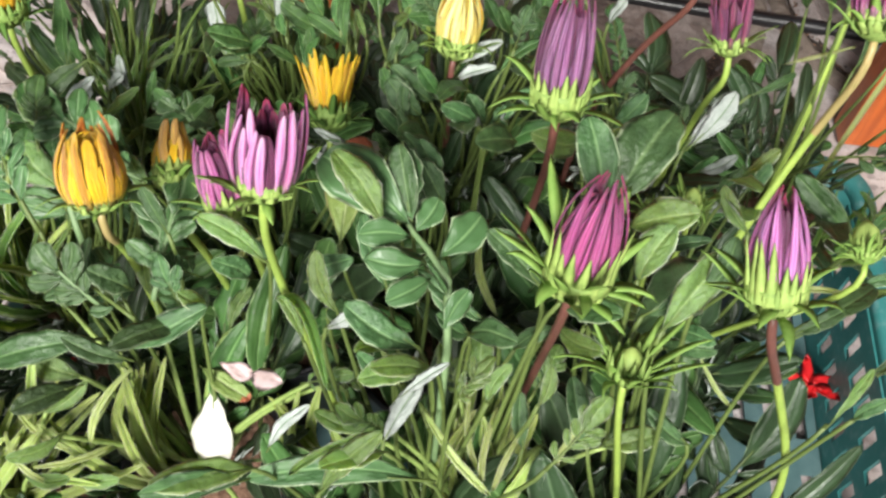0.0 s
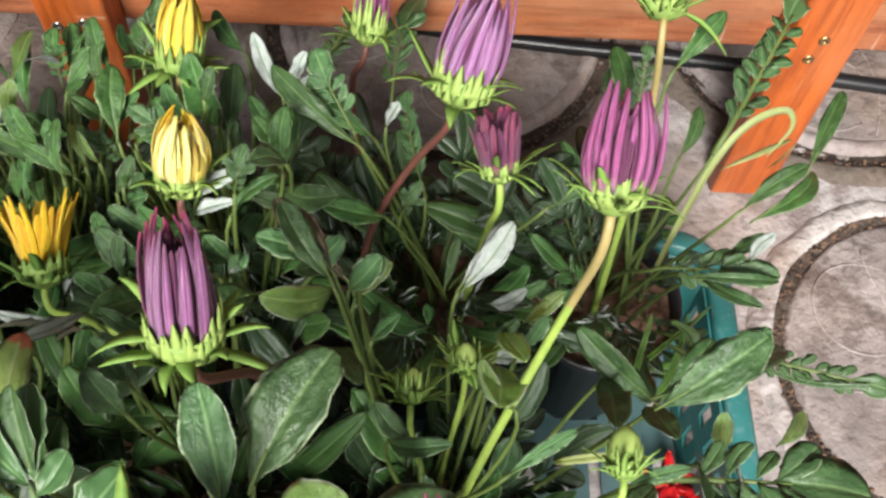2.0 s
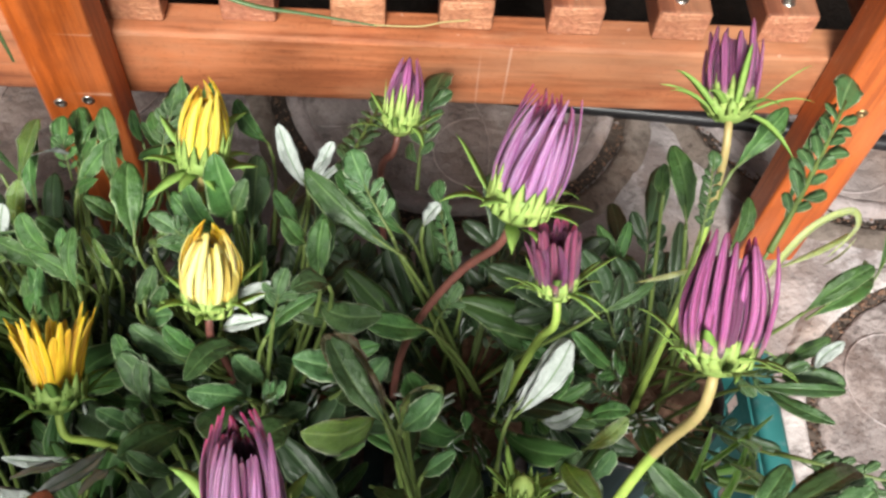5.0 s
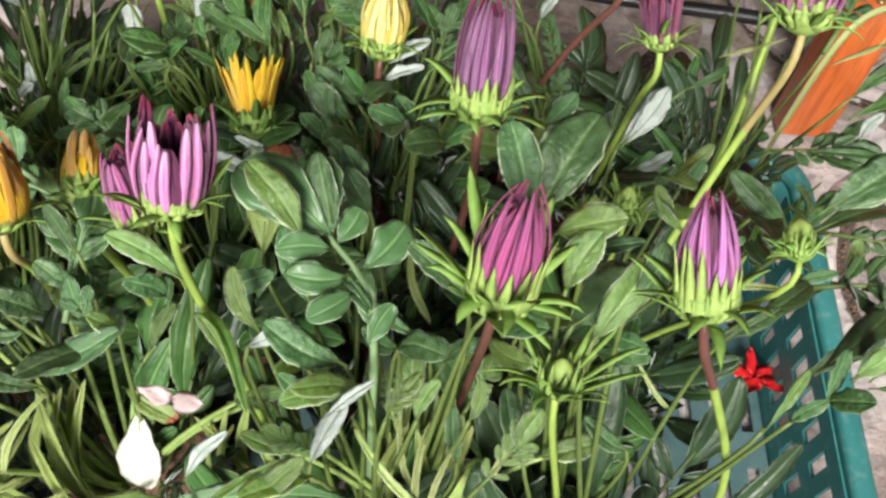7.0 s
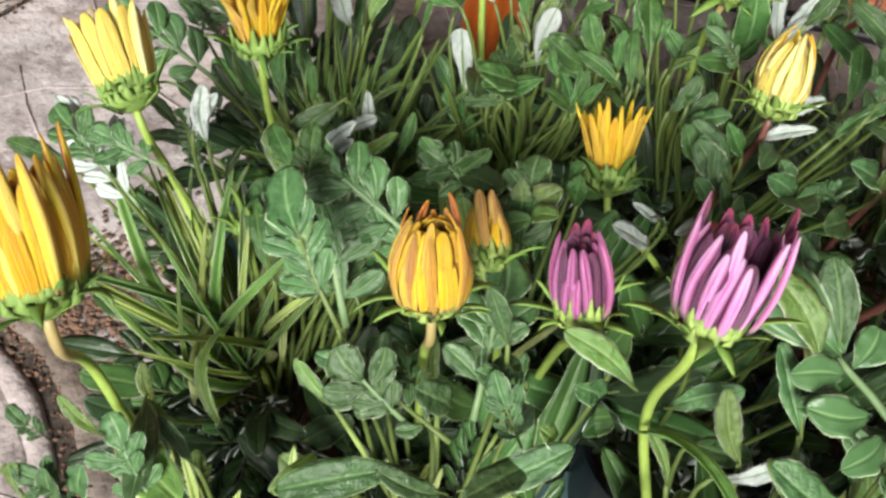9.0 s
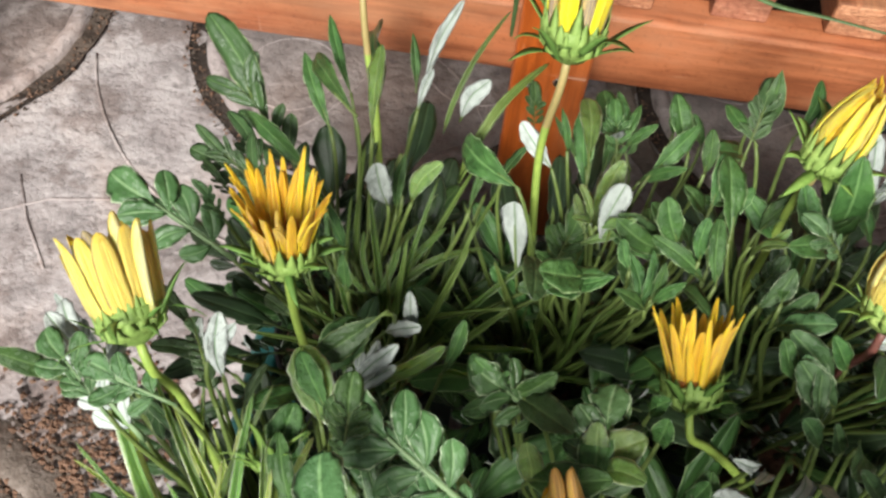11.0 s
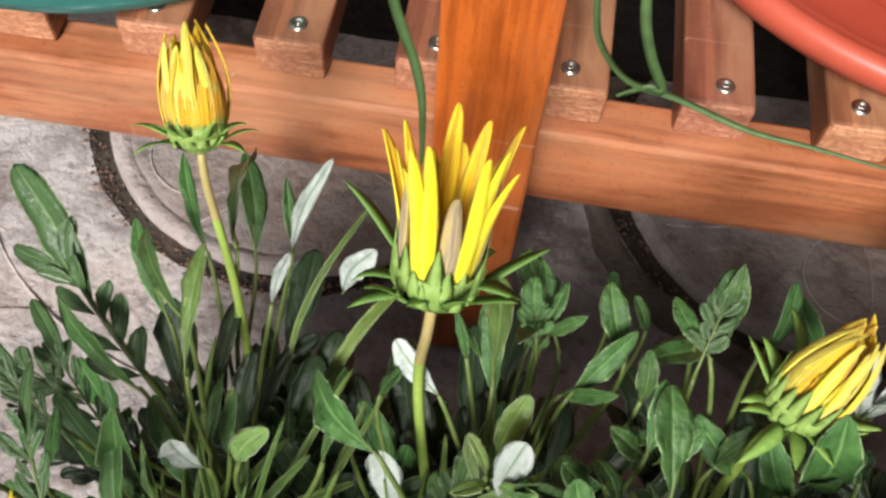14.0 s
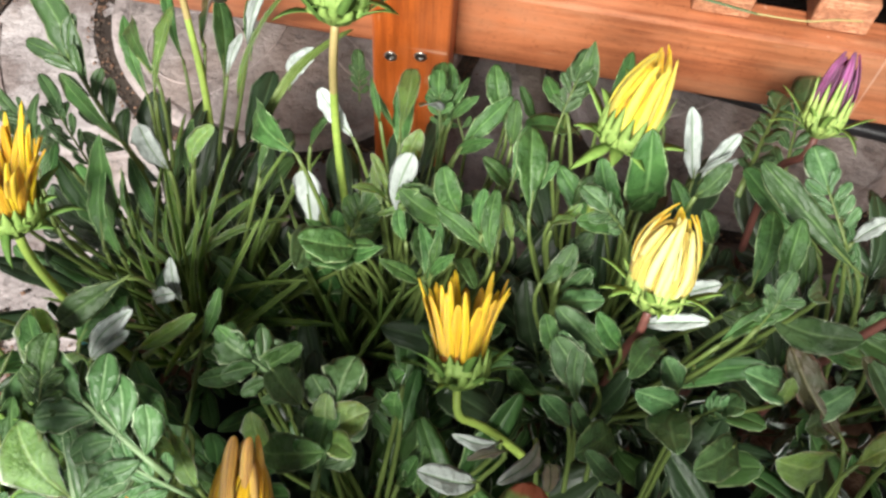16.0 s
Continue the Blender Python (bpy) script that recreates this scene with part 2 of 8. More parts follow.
PETAL_RUSTY = petal_material("petal_rusty_striped", (0.82, 0.42, 0.02), (0.42, 0.17, 0.05), (0.62, 0.30, 0.02), 0.30, 0.85)
PLUM_INSIDE = petal_material("petal_plum_inside", (0.15, 0.018, 0.085), (0.08, 0.009, 0.045), (0.42, 0.018, 0.10), 0.16, 0.6)
AMBER_INSIDE = petal_material("petal_amber_inside", (0.90, 0.50, 0.003), (0.86, 0.40, 0.002), (0.90, 0.54, 0.005), streaky=0.2)
# outer face, inner face
PETALS = {
    "pink": (petal_material("petal_pink", (0.84, 0.38, 0.64), (0.66, 0.17, 0.46), (0.88, 0.54, 0.75), 0.16, 0.45, (0.36, 0.05, 0.22), 0.35), PLUM_INSIDE),
    "rose": (petal_material("petal_rose", (0.66, 0.20, 0.47), (0.40, 0.06, 0.25), (0.24, 0.02, 0.10), 0.24, 0.70, (0.17, 0.016, 0.09), 0.8), PLUM_INSIDE),
    "pink_closed": (petal_material("petal_bright_pink", (0.76, 0.30, 0.68), (0.60, 0.15, 0.46), (0.16, 0.012, 0.07), 0.16, 0.66, (0.26, 0.03, 0.16), 0.6), PLUM_INSIDE),
    "violet": (petal_material("petal_violet", (0.56, 0.28, 0.49), (0.25, 0.07, 0.22), (0.15, 0.012, 0.07), 0.26, 0.55, (0.10, 0.016, 0.08), 0.9), PLUM_INSIDE),
    "magenta": (petal_material("petal_magenta", (0.56, 0.11, 0.33), (0.44, 0.06, 0.23), (0.12, 0.010, 0.05), 0.16, 0.66, (0.20, 0.02, 0.10), 0.6), PLUM_INSIDE),
    "magenta_open": (petal_material("petal_deep_magenta", (0.62, 0.21, 0.44), (0.34, 0.05, 0.20), (0.20, 0.025, 0.11), 0.16, 0.72, (0.18, 0.02, 0.10)), PLUM_INSIDE),
    "plum_open": (petal_material("petal_plum_rose", (0.27, 0.040, 0.12), (0.16, 0.02, 0.065), (0.15, 0.014, 0.06), 0.16, 0.72, (0.11, 0.012, 0.05)), PLUM_INSIDE),
    "plum": (petal_material("petal_plum", (0.42, 0.13, 0.29), (0.27, 0.05, 0.17), (0.16, 0.012, 0.07), 0.22, 0.60, (0.085, 0.008, 0.042), 0.5), PLUM_INSIDE),
    "plum_bud": (petal_material("petal_plum_bud", (0.44, 0.12, 0.32), (0.30, 0.05, 0.20), (0.05, 0.008, 0.035), 0.16, 0.60, (0.14, 0.018, 0.09)), PLUM_INSIDE),
    "lilac": (petal_material("petal_lilac", (0.74, 0.52, 0.74), (0.36, 0.10, 0.33), (0.36, 0.06, 0.24), 0.30, 0.78, (0.22, 0.04, 0.18), 0.75), PLUM_INSIDE),
    "orange": (petal_material("petal_orange", (0.90, 0.48, 0.010), (0.62, 0.28, 0.04), (0.86, 0.40, 0.008), 0.26, 0.85), petal_material("petal_orange_inside", (0.55, 0.16, 0.005), (0.40, 0.10, 0.005), (0.6, 0.25, 0.01))),
    "brown_orange": (petal_material("petal_brown_orange", (0.80, 0.42, 0.05), (0.58, 0.29, 0.09), (0.66, 0.29, 0.025), 0.25), None),
    "gold_open": (petal_material("petal_gold", (0.94, 0.56, 0.006), (0.88, 0.46, 0.006), (0.90, 0.46, 0.005), 0.14, 0.8, streaky=0.2), AMBER_INSIDE),
    "yellow": (petal_material("petal_yellow", (0.94, 0.72, 0.03), (0.86, 0.66, 0.13), (0.84, 0.52, 0.02), 0.2, 0.85, streaky=0.3), AMBER_INSIDE),
    "pale_yellow": (petal_material("petal_pale_yellow", (0.94, 0.78, 0.14), (0.93, 0.82, 0.36), (0.88, 0.58, 0.04), 0.25, streaky=0.3), AMBER_INSIDE),
    "yellow_pale": (petal_material("petal_lemon", (0.93, 0.70, 0.04), (0.92, 0.80, 0.40), (0.82, 0.50, 0.02), 0.3, streaky=0.3), AMBER_INSIDE),
    "yellow_open": (petal_material("petal_bright_yellow", (0.95, 0.71, 0.004), (0.90, 0.60, 0.006), (0.94, 0.62, 0.004), 0.14, 0.9, streaky=0.15), AMBER_INSIDE),
    "orange_yellow": (petal_material("petal_orange_yellow", (0.94, 0.64, 0.015), (0.90, 0.64, 0.14), (0.84, 0.34, 0.010), 0.2, 0.6), petal_material("petal_orange_brown_inside", (0.55, 0.17, 0.006), (0.42, 0.11, 0.005), (0.60, 0.22, 0.01))),
}


def wood_material(name, base, dark, along, rough=0.38, wear=0.6):
    m, n, l, b = material(name)
    st = [24.0, 24.0, 24.0]
    st["xyz".index(along)] = 4.5
    grain = noise_tex(n, l, 2.2, 6, "Object", tuple(st), 0.62)
    st2 = [110.0, 110.0, 110.0]
    st2["xyz".index(along)] = 5.0
    fibre = noise_tex(n, l, 2.0, 4, "Object", tuple(st2), 0.6)
    broad = noise_tex(n, l, 1.0, 3, "Object", tuple(v * 0.5 for v in st))
    fleck = noise_tex(n, l, 1.0, 2, "Object", tuple(v * (4.0 if v > 2 else 9.0) for v in st))
    c = mix(n, l, ramp(n, l, grain, ((0.34, 0.55), (0.64, 1.0))), dark, base)
    c = mix(n, l, ramp(n, l, fibre, ((0.40, 0.62), (0.54, 0.0))), c, tuple(0.62 * v for v in dark))
    c = mix(n, l, ramp(n, l, broad, ((0.48, 0.0), (0.66, 0.25))), c, tuple(0.8 * v for v in dark))
    c = mix(n, l, ramp(n, l, broad, ((0.30, 0.55), (0.42, 0.0))), c, tuple(min(1.0, 1.25 * v) for v in base))
    c = mix(n, l, ramp(n, l, fleck, ((0.62, 0.0), (0.70, 0.35))), c, tuple(0.45 * v for v in dark))
    ws = [16.0, 16.0, 16.0]
    ws["xyz".index(along)] = 4.0
    wt = n.new("ShaderNodeTexWave")
    wt.wave_type, wt.bands_direction = "BANDS", {"x": "Z", "y": "X", "z": "X"}[along]
    wt.inputs["Scale"].default_value, wt.inputs["Distortion"].default_value = 16.0, 9.0
    wt.inputs["Detail"].default_value, wt.inputs["Detail Scale"].default_value = 4.0, 1.6
    wc = n.new("ShaderNodeTexCoord")
    wm = n.new("ShaderNodeMapping")
    stretch = [1.0, 1.0, 1.0]
    stretch["xyz".index(along)] = 0.16
    wm.inputs["Scale"].default_value = stretch
    l.new(wc.outputs["Object"], wm.inputs[0])
    l.new(wm.outputs[0], wt.inputs["Vector"])
    c = mix(n, l, ramp(n, l, wt.outputs["Fac"], ((0.05, 0.16), (0.40, 0.0))), c, tuple(0.55 * v for v in dark))
    mottle = noise_tex(n, l, 1.0, 5, "Object", tuple(v * 2.2 for v in ws), 0.6)
    c = mix(n, l, ramp(n, l, mottle, ((0.48, 0.0), (0.64, 0.32))), c, tuple(0.7 * v for v in dark))
    speck = noise_tex(n, l, 420.0, 3)
    c = mix(n, l, ramp(n, l, speck, ((0.58, 0.0), (0.68, 0.4))), c, tuple(0.5 * v for v in dark))
    worn = noise_tex(n, l, 1.0, 6, "Object", tuple(ws), 0.65)
    c = mix(n, l, ramp(n, l, worn, ((0.50, 0.0), (0.66, wear))), c, tuple(min(1.0, 0.55 * v + w) for v, w in zip(base, (0.30, 0.20, 0.11))))
    c = mix(n, l, ramp(n, l, worn, ((0.34, 0.28), (0.46, 0.0))), c, tuple(0.7 * v for v in dark))
    scratch = noise_tex(n, l, 1.0, 2, "Object", tuple(v * (9.0 if v > 2 else 6.0) for v in st))
    c = mix(n, l, ramp(n, l, scratch, ((0.66, 0.0), (0.74, 0.22))), c, (0.56, 0.36, 0.22))
    ps = [15.0, 15.0, 15.0]
    ps["xyz".index(along)] = 6.0
    rubbed = noise_tex(n, l, 1.0, 7, "Object", tuple(ps), 0.68)
    c = mix(n, l, ramp(n, l, rubbed, ((0.52, 0.0), (0.64, 0.55 * wear + 0.1))), c, tuple(0.45 * v + w for v, w in zip(base, (0.26, 0.155, 0.095))))
    c = mix(n, l, ramp(n, l, rubbed, ((0.36, 0.50), (0.46, 0.0))), c, tuple(0.55 * v for v in dark))
    cs = [150.0, 150.0, 150.0]
    cs[{"x": 2, "y": 0, "z": 0}[along]] = 4.0
    score = noise_tex(n, l, 1.0, 1, "Object", tuple(cs))
    c = mix(n, l, ramp(n, l, score, ((0.74, 0.0), (0.77, 0.45))), c, (0.66, 0.45, 0.33))
    c = vary(n, l, c, 0.14, 0.008)
    l.new(c, b.inputs["Base Color"])
    l.new(ramp(n, l, worn, ((0.35, rough - 0.08), (0.65, rough + 0.2))), b.inputs["Roughness"])
    b.inputs["Coat Weight"].default_value = 0.25
    b.inputs["Coat Roughness"].default_value = 0.25
    bump(n, l, b, grain, 0.25, 0.0006)
    return m


WOOD_X = wood_material("varnished_wood_rail", (0.48, 0.180, 0.072), (0.30, 0.090, 0.034), "x", 0.42, 0.5)
WOOD_Y = wood_material("varnished_wood_slat", (0.34, 0.130, 0.064), (0.20, 0.068, 0.034), "y", 0.5, 0.35)
WOOD_Z = wood_material("varnished_wood_post", (0.53, 0.122, 0.018), (0.36, 0.068, 0.010), "z", 0.40, 0.15)
def end_grain():
    m, n, l, b = material("end_grain_wood")
    saw = noise_tex(n, l, 1.0, 4, "Object", (60.0, 60.0, 520.0), 0.6)
    blot = noise_tex(n, l, 90.0, 4)
    fine = noise_tex(n, l, 420.0, 3)
    c = mix(n, l, ramp(n, l, saw, ((0.40, 0.0), (0.64, 1.0))), (0.38, 0.150, 0.075), (0.58, 0.29, 0.165))
    c = mix(n, l, ramp(n, l, blot, ((0.44, 0.7), (0.56, 0.0))), c, (0.40, 0.16, 0.085))
    c = mix(n, l, ramp(n, l, fine, ((0.40, 0.45), (0.50, 0.0))), c, (0.20, 0.07, 0.036))
    l.new(vary(n, l, c, 0.12, 0.006), b.inputs["Base Color"])
    b.inputs["Roughness"].default_value = 0.75
    bump(n, l, b, math_node(n, l, "ADD", saw, fine), 0.9, 0.0015)
    return m


ENDGRAIN = end_grain()


def concrete(name, light, dark, rough=0.85):
    m, n, l, b = material(name)
    a = noise_tex(n, l, 9.0, 6)
    f = noise_tex(n, l, 140.0, 5)
    s = noise_tex(n, l, 35.0, 4)
    c = mix(n, l, ramp(n, l, a, ((0.40, 0.0), (0.58, 1.0))), dark, light)
    big = noise_tex(n, l, 2.6, 5)
    c = mix(n, l, ramp(n, l, big, ((0.46, 0.0), (0.60, 0.6))), c, tuple(0.72 * v for v in dark))
    c = mix(n, l, ramp(n, l, s, ((0.56, 0.0), (0.66, 0.6))), c, tuple(0.5 * v for v in dark))
    c = mix(n, l, ramp(n, l, f, ((0.3, 0.3), (0.7, 0.0))), c, tuple(0.7 * v for v in dark))
    blot = noise_tex(n, l, 22.0, 6, "Object", None, 0.7)
    c = mix(n, l, ramp(n, l, blot, ((0.50, 0.0), (0.58, 0.45))), c, tuple(0.62 * v for v in dark))
    c = mix(n, l, ramp(n, l, blot, ((0.36, 0.35), (0.44, 0.0))), c, tuple(min(1.0, 1.15 * v) for v in light))
    earth = noise_tex(n, l, 4.5, 6, "Object", None, 0.65)
    c = mix(n, l, ramp(n, l, earth, ((0.50, 0.0), (0.62, 0.55))), c, tuple(v * w for v, w in zip(dark, (0.95, 0.78, 0.66))))
    mud = noise_tex(n, l, 11.0, 8, "Object", None, 0.72)
    c = mix(n, l, ramp(n, l, mud, ((0.53, 0.0), (0.60, 0.6))), c, tuple(v * w for v, w in zip(dark, (0.52, 0.44, 0.40))))
    pit = noise_tex(n, l, 75.0, 4, "Object", None, 0.6)
    c = mix(n, l, ramp(n, l, pit, ((0.60, 0.0), (0.66, 0.55))), c, tuple(0.42 * v for v in dark))
    speck = noise_tex(n, l, 260.0, 2)
    c = mix(n, l, ramp(n, l, speck, ((0.66, 0.0), (0.72, 0.6))), c, tuple(0.35 * v for v in dark))
    l.new(c, b.inputs["Base Color"])
    b.inputs["Roughness"].default_value = rough
    b.inputs["Specular IOR Level"].default_value = 0.3
    lumps = noise_tex(n, l, 14.0, 5)
    bump(n, l, b, math_node(n, l, "ADD", math_node(n, l, "MULTIPLY", f, 0.45), math_node(n, l, "ADD", math_node(n, l, "MULTIPLY", s, 0.7), math_node(n, l, "ADD", math_node(n, l, "MULTIPLY", lumps, 1.6), math_node(n, l, "MULTIPLY", math_node(n, l, "SUBTRACT", blot, pit), 1.0)))), 0.9, 0.0036)
    return m


CONCRETE = concrete("paving_concrete", (0.47, 0.435, 0.43), (0.31, 0.275, 0.27))
STONE = concrete("stepping_stone_concrete", (0.38, 0.335, 0.32), (0.23, 0.195, 0.185))
RIM = concrete("stone_rim_concrete", (0.58, 0.54, 0.525), (0.40, 0.36, 0.345))
SCORE = concrete("scored_concrete", (0.48, 0.43, 0.42), (0.36, 0.31, 0.30))
# Near-black wall tone: shade behind the bench is put into the colour.
WALL_DARK = concrete("shade_dark_plaster", (0.085, 0.075, 0.068), (0.045, 0.040, 0.036))
# Near-black tone that stands for the deep shade under the bench.
BENCH_SHADE = plain("bench_shade_dark", (0.020, 0.015, 0.012), (0.008, 0.006, 0.005), 0.95, 90, 0.2, 1.0, 0.006)
MORTAR = concrete("crumbling_mortar", (0.30, 0.255, 0.225), (0.15, 0.12, 0.10))
JOINT = concrete("dirty_joint", (0.15, 0.115, 0.092), (0.035, 0.026, 0.021))


def crate_material():
    m, n, l, b = material("teal_plastic")
    a = noise_tex(n, l, 14.0, 4)
    f = noise_tex(n, l, 150.0, 3)
    c = mix(n, l, ramp(n, l, a, ((0.3, 0.0), (0.75, 1.0))), (0.020, 0.135, 0.130), (0.045, 0.205, 0.200))
    c = mix(n, l, ramp(n, l, f, ((0.52, 0.0), (0.72, 0.5))), c, (0.16, 0.27, 0.27))
    l.new(c, b.inputs["Base Color"])
    b.inputs["Roughness"].default_value = 0.42
    bump(n, l, b, a, 0.1, 0.001)
    return m


def scuffed_teal():
    """Faded teal plastic with pale scuffs that run round the pot."""
    m, n, l, b = material("weathered_teal_plastic")
    a = noise_tex(n, l, 30.0, 5)
    scuff = noise_tex(n, l, 1.0, 5, "Object", (14.0, 14.0, 130.0), 0.7)
    c = mix(n, l, ramp(n, l, a, ((0.35, 0.0), (0.65, 1.0))), (0.016, 0.095, 0.085), (0.034, 0.160, 0.140))
    c = mix(n, l, ramp(n, l, scuff, ((0.58, 0.0), (0.68, 0.75))), c, (0.22, 0.34, 0.33))
    l.new(c, b.inputs["Base Color"])
    l.new(ramp(n, l, scuff, ((0.4, 0.38), (0.7, 0.65))), b.inputs["Roughness"])
    bump(n, l, b, a, 0.2, 0.0008)
    return m


TEAL = crate_material()
DUSTY_TEAL = plain("dusty_teal_plastic", (0.075, 0.135, 0.140), (0.035, 0.085, 0.088), 0.7, 60)
TEAL_POT = scuffed_teal()


# ---- helpers for meshes ----
def mesh_of(bm, name, mats, smooth=True):
    me = bpy.data.meshes.new(name)
    bm.normal_update()
    bm.to_mesh(me)
    bm.free()
    for m in mats if isinstance(mats, (list, tuple)) else [mats]:
        me.materials.append(m)
    if smooth:
        me.polygons.foreach_set("use_smooth", [True] * len(me.polygons))
    return me


def part(name, bm, mats, parent, label="", smooth=True):
    ob = new(name, mesh_of(bm, name, mats, smooth) if isinstance(bm, bmesh.types.BMesh) else bm)
    ob.parent = parent
    return tagged(ob, label)


def thing(name, at, label, category, group="", kind=""):
    ob = new(name)
    ob.empty_display_size = 0.02
    ob.location = at
    return tagged(ob, label, category, group, kind)


def box(bm, lo, hi, bevel=0.0, mat=0):
    made = bmesh.ops.create_cube(bm, size=1.0)["verts"]
    for v in made:
        v.co = Vector([lo[i] + (v.co[i] + 0.5) * (hi[i] - lo[i]) for i in range(3)])
    faces = {f for v in made for f in v.link_faces}
    for f in faces:
        f.material_index = mat
    if bevel:
        edges = list({e for v in made for e in v.link_edges})
        bmesh.ops.bevel(bm, geom=edges, offset=bevel, segments=2, profile=0.5, affect="EDGES")
    return bm


def shell(bm, place, nu, nv, thick, top=0, under=1, flip=False):
    """A thin closed blade: place(u, v) for u, v in 0..1; both faces share their rim."""
    uv = bm.loops.layers.uv.verify()
    grid = [[Vector(place(i / nu, j / nv)) for i in range(nu + 1)] for j in range(nv + 1)]
    upper = [[None] * (nu + 1) for _ in range(nv + 1)]
    lower = [[None] * (nu + 1) for _ in range(nv + 1)]
    for j in range(nv + 1):
        for i in range(nu + 1):
            upper[j][i] = lower[j][i] = bm.verts.new(grid[j][i])
            if 0 < i < nu and 0 < j < nv:
                a = grid[j][i + 1] - grid[j][i - 1]
                b = grid[j + 1][i] - grid[j - 1][i]
                nrm = a.cross(b)
                nrm.normalize()
                lower[j][i] = bm.verts.new(grid[j][i] - (-thick if flip else thick) * nrm)
    for rows, mat, turn in ((upper, top, flip), (lower, under, not flip)):
        for j in range(nv):
            for i in range(nu):
                for tri in ([(i, j), (i + 1, j), (i + 1, j + 1)], [(i, j), (i + 1, j + 1), (i, j + 1)]):
                    if turn:
                        tri.reverse()
                    try:
                        f = bm.faces.new([rows[b][a] for a, b in tri])
                    except ValueError:
                        continue
                    f.material_index = mat
                    for loop, (a, b) in zip(f.loops, tri):
                        loop[uv].uv = (a / nu, b / nv)


def tube(bm, points, radii, sides=7, mat=0, cap=True):
    points = [Vector(p) for p in points]
    rings = []
    side = None
    for k, p in enumerate(points):
        d = (points[min(k + 1, len(points) - 1)] - points[max(k - 1, 0)]).normalized()
        if side is None:
            side = d.orthogonal().normalized()
        side = (side - side.dot(d) * d).normalized()
        up = d.cross(side)
        r = radii[k] if isinstance(radii, (list, tuple)) else radii
        rings.append([bm.verts.new(p + r * (math.cos(a) * side + math.sin(a) * up)) for a in (2 * math.pi * s / sides for s in range(sides))])
    for a, b in zip(rings, rings[1:]):
        for s in range(sides):
            f = bm.faces.new((a[s], a[(s + 1) % sides], b[(s + 1) % sides], b[s]))
            f.material_index = mat
    if cap:
        bm.faces.new(list(reversed(rings[0]))).material_index = mat
        bm.faces.new(rings[-1]).material_index = mat
    return bm


def bezier(a, b, c, d, n):
    a, b, c, d = map(Vector, (a, b, c, d))
    return [(1 - t) ** 3 * a + 3 * (1 - t) ** 2 * t * b + 3 * (1 - t) * t * t * c + t**3 * d for t in (k / n for k in range(n + 1))]


def lathe(bm, profile, sides=48, centre=(0, 0), mat=0, wobble=0.0):
    rings = []
    for r, z in profile:
        rings.append([bm.verts.new((centre[0] + r * math.cos(a) * (1 + wobble * math.sin(3 * a)), centre[1] + r * math.sin(a) * (1 + wobble * math.sin(2 * a + 1)), z)) for a in (2 * math.pi * s / sides for s in range(sides))])
    for a, b in zip(rings, rings[1:]):
        for s in range(sides):
            f = bm.faces.new((a[s], a[(s + 1) % sides], b[(s + 1) % sides], b[s]))
            f.material_index = mat
    return rings


# ---- ground ----
def make_ground():
    """One sheet of trowelled concrete, fine and uneven near the plants, flat beyond."""
    bm = bmesh.new()
    xs = [-60, -12, -3] + [-1.2 + 0.03 * k for k in range(107)] + [4, 14, 60]
    ys = [-60, -12, -2] + [0.0 + 0.03 * k for k in range(74)] + [4, 14, 60]
    rows = []
    for y in ys:
        row = []
        for x in xs:
            near = -1.3 < x < 2.1 and -0.1 < y < 2.3
            z = -0.004 + (0.003 * noise.noise((x * 6, y * 6, 0)) + 0.0022 * noise.noise((x * 25, y * 25, 4)) if near else 0.0)
            row.append(bm.verts.new((x, y, z)))
        rows.append(row)
    for a, b in zip(rows, rows[1:]):
        for k in range(len(a) - 1):
            bm.faces.new((a[k], a[k + 1], b[k + 1], b[k]))
    ground = new("ground", mesh_of(bm, "ground", CONCRETE))
    tagged(ground, "grey trowelled concrete yard floor under the crate", "ground", kind="structure")
    return ground


ground = make_ground()
for pts in ([(0.11 + 0.256 * math.cos(radians(a)), 1.24 + 0.256 * math.sin(radians(a)), 0.0) for a in range(196, 262, 4)], [(-0.150, 1.030, 0.0), (-0.130, 0.990, 0.0), (-0.101, 0.950, 0.0)], [(-0.22, 0.96, 0.0), (-0.12, 1.012, 0.0), (-0.03, 1.028, 0.0)]):
    part("scored_line", tube(bmesh.new(), [(x, y, -0.0035 + 0.003 * noise.noise((x * 6, y * 6, 0))) for x, y, z in pts], 0.0012, 6), SCORE, ground)


# Walls out of view, added to keep low sky light off the plants.
def unseen_wall(name, lo, hi, mat=None, label="unseen plain grey wall added to hold back low sky light"):
    ob = new(name, mesh_of(box(bmesh.new(), lo, hi, 0.01), name, mat or CONCRETE, False))
    tagged(ob, label, "wall", kind="structure")


unseen_wall("unseen_wall_north", (-3.2, 1.66, -0.01), (4.2, 1.86, 2.6), WALL_DARK, "unseen near-black wall added behind the bench to hold back light")
# Strip added under the bench: its deep shade is put into the colour.
shade_strip = new("bench_shade_strip", mesh_of(box(bmesh.new(), (-3.19, 1.312, -0.012), (3.99, 1.655, 0.0075), 0.003), "bench_shade_strip", BENCH_SHADE))
tagged(shade_strip, "near-black strip added for the shade under the bench", "soil", kind="structure")
unseen_wall("unseen_wall_south", (-3.2, -2.6, -0.01), (4.2, -2.4, 1.0))
unseen_wall("unseen_wall_west", (-3.4, -2.39, -0.01), (-3.2, 1.65, 1.8))
unseen_wall("unseen_wall_east", (4.0, -2.39, -0.01), (4.2, 1.65, 2.4))


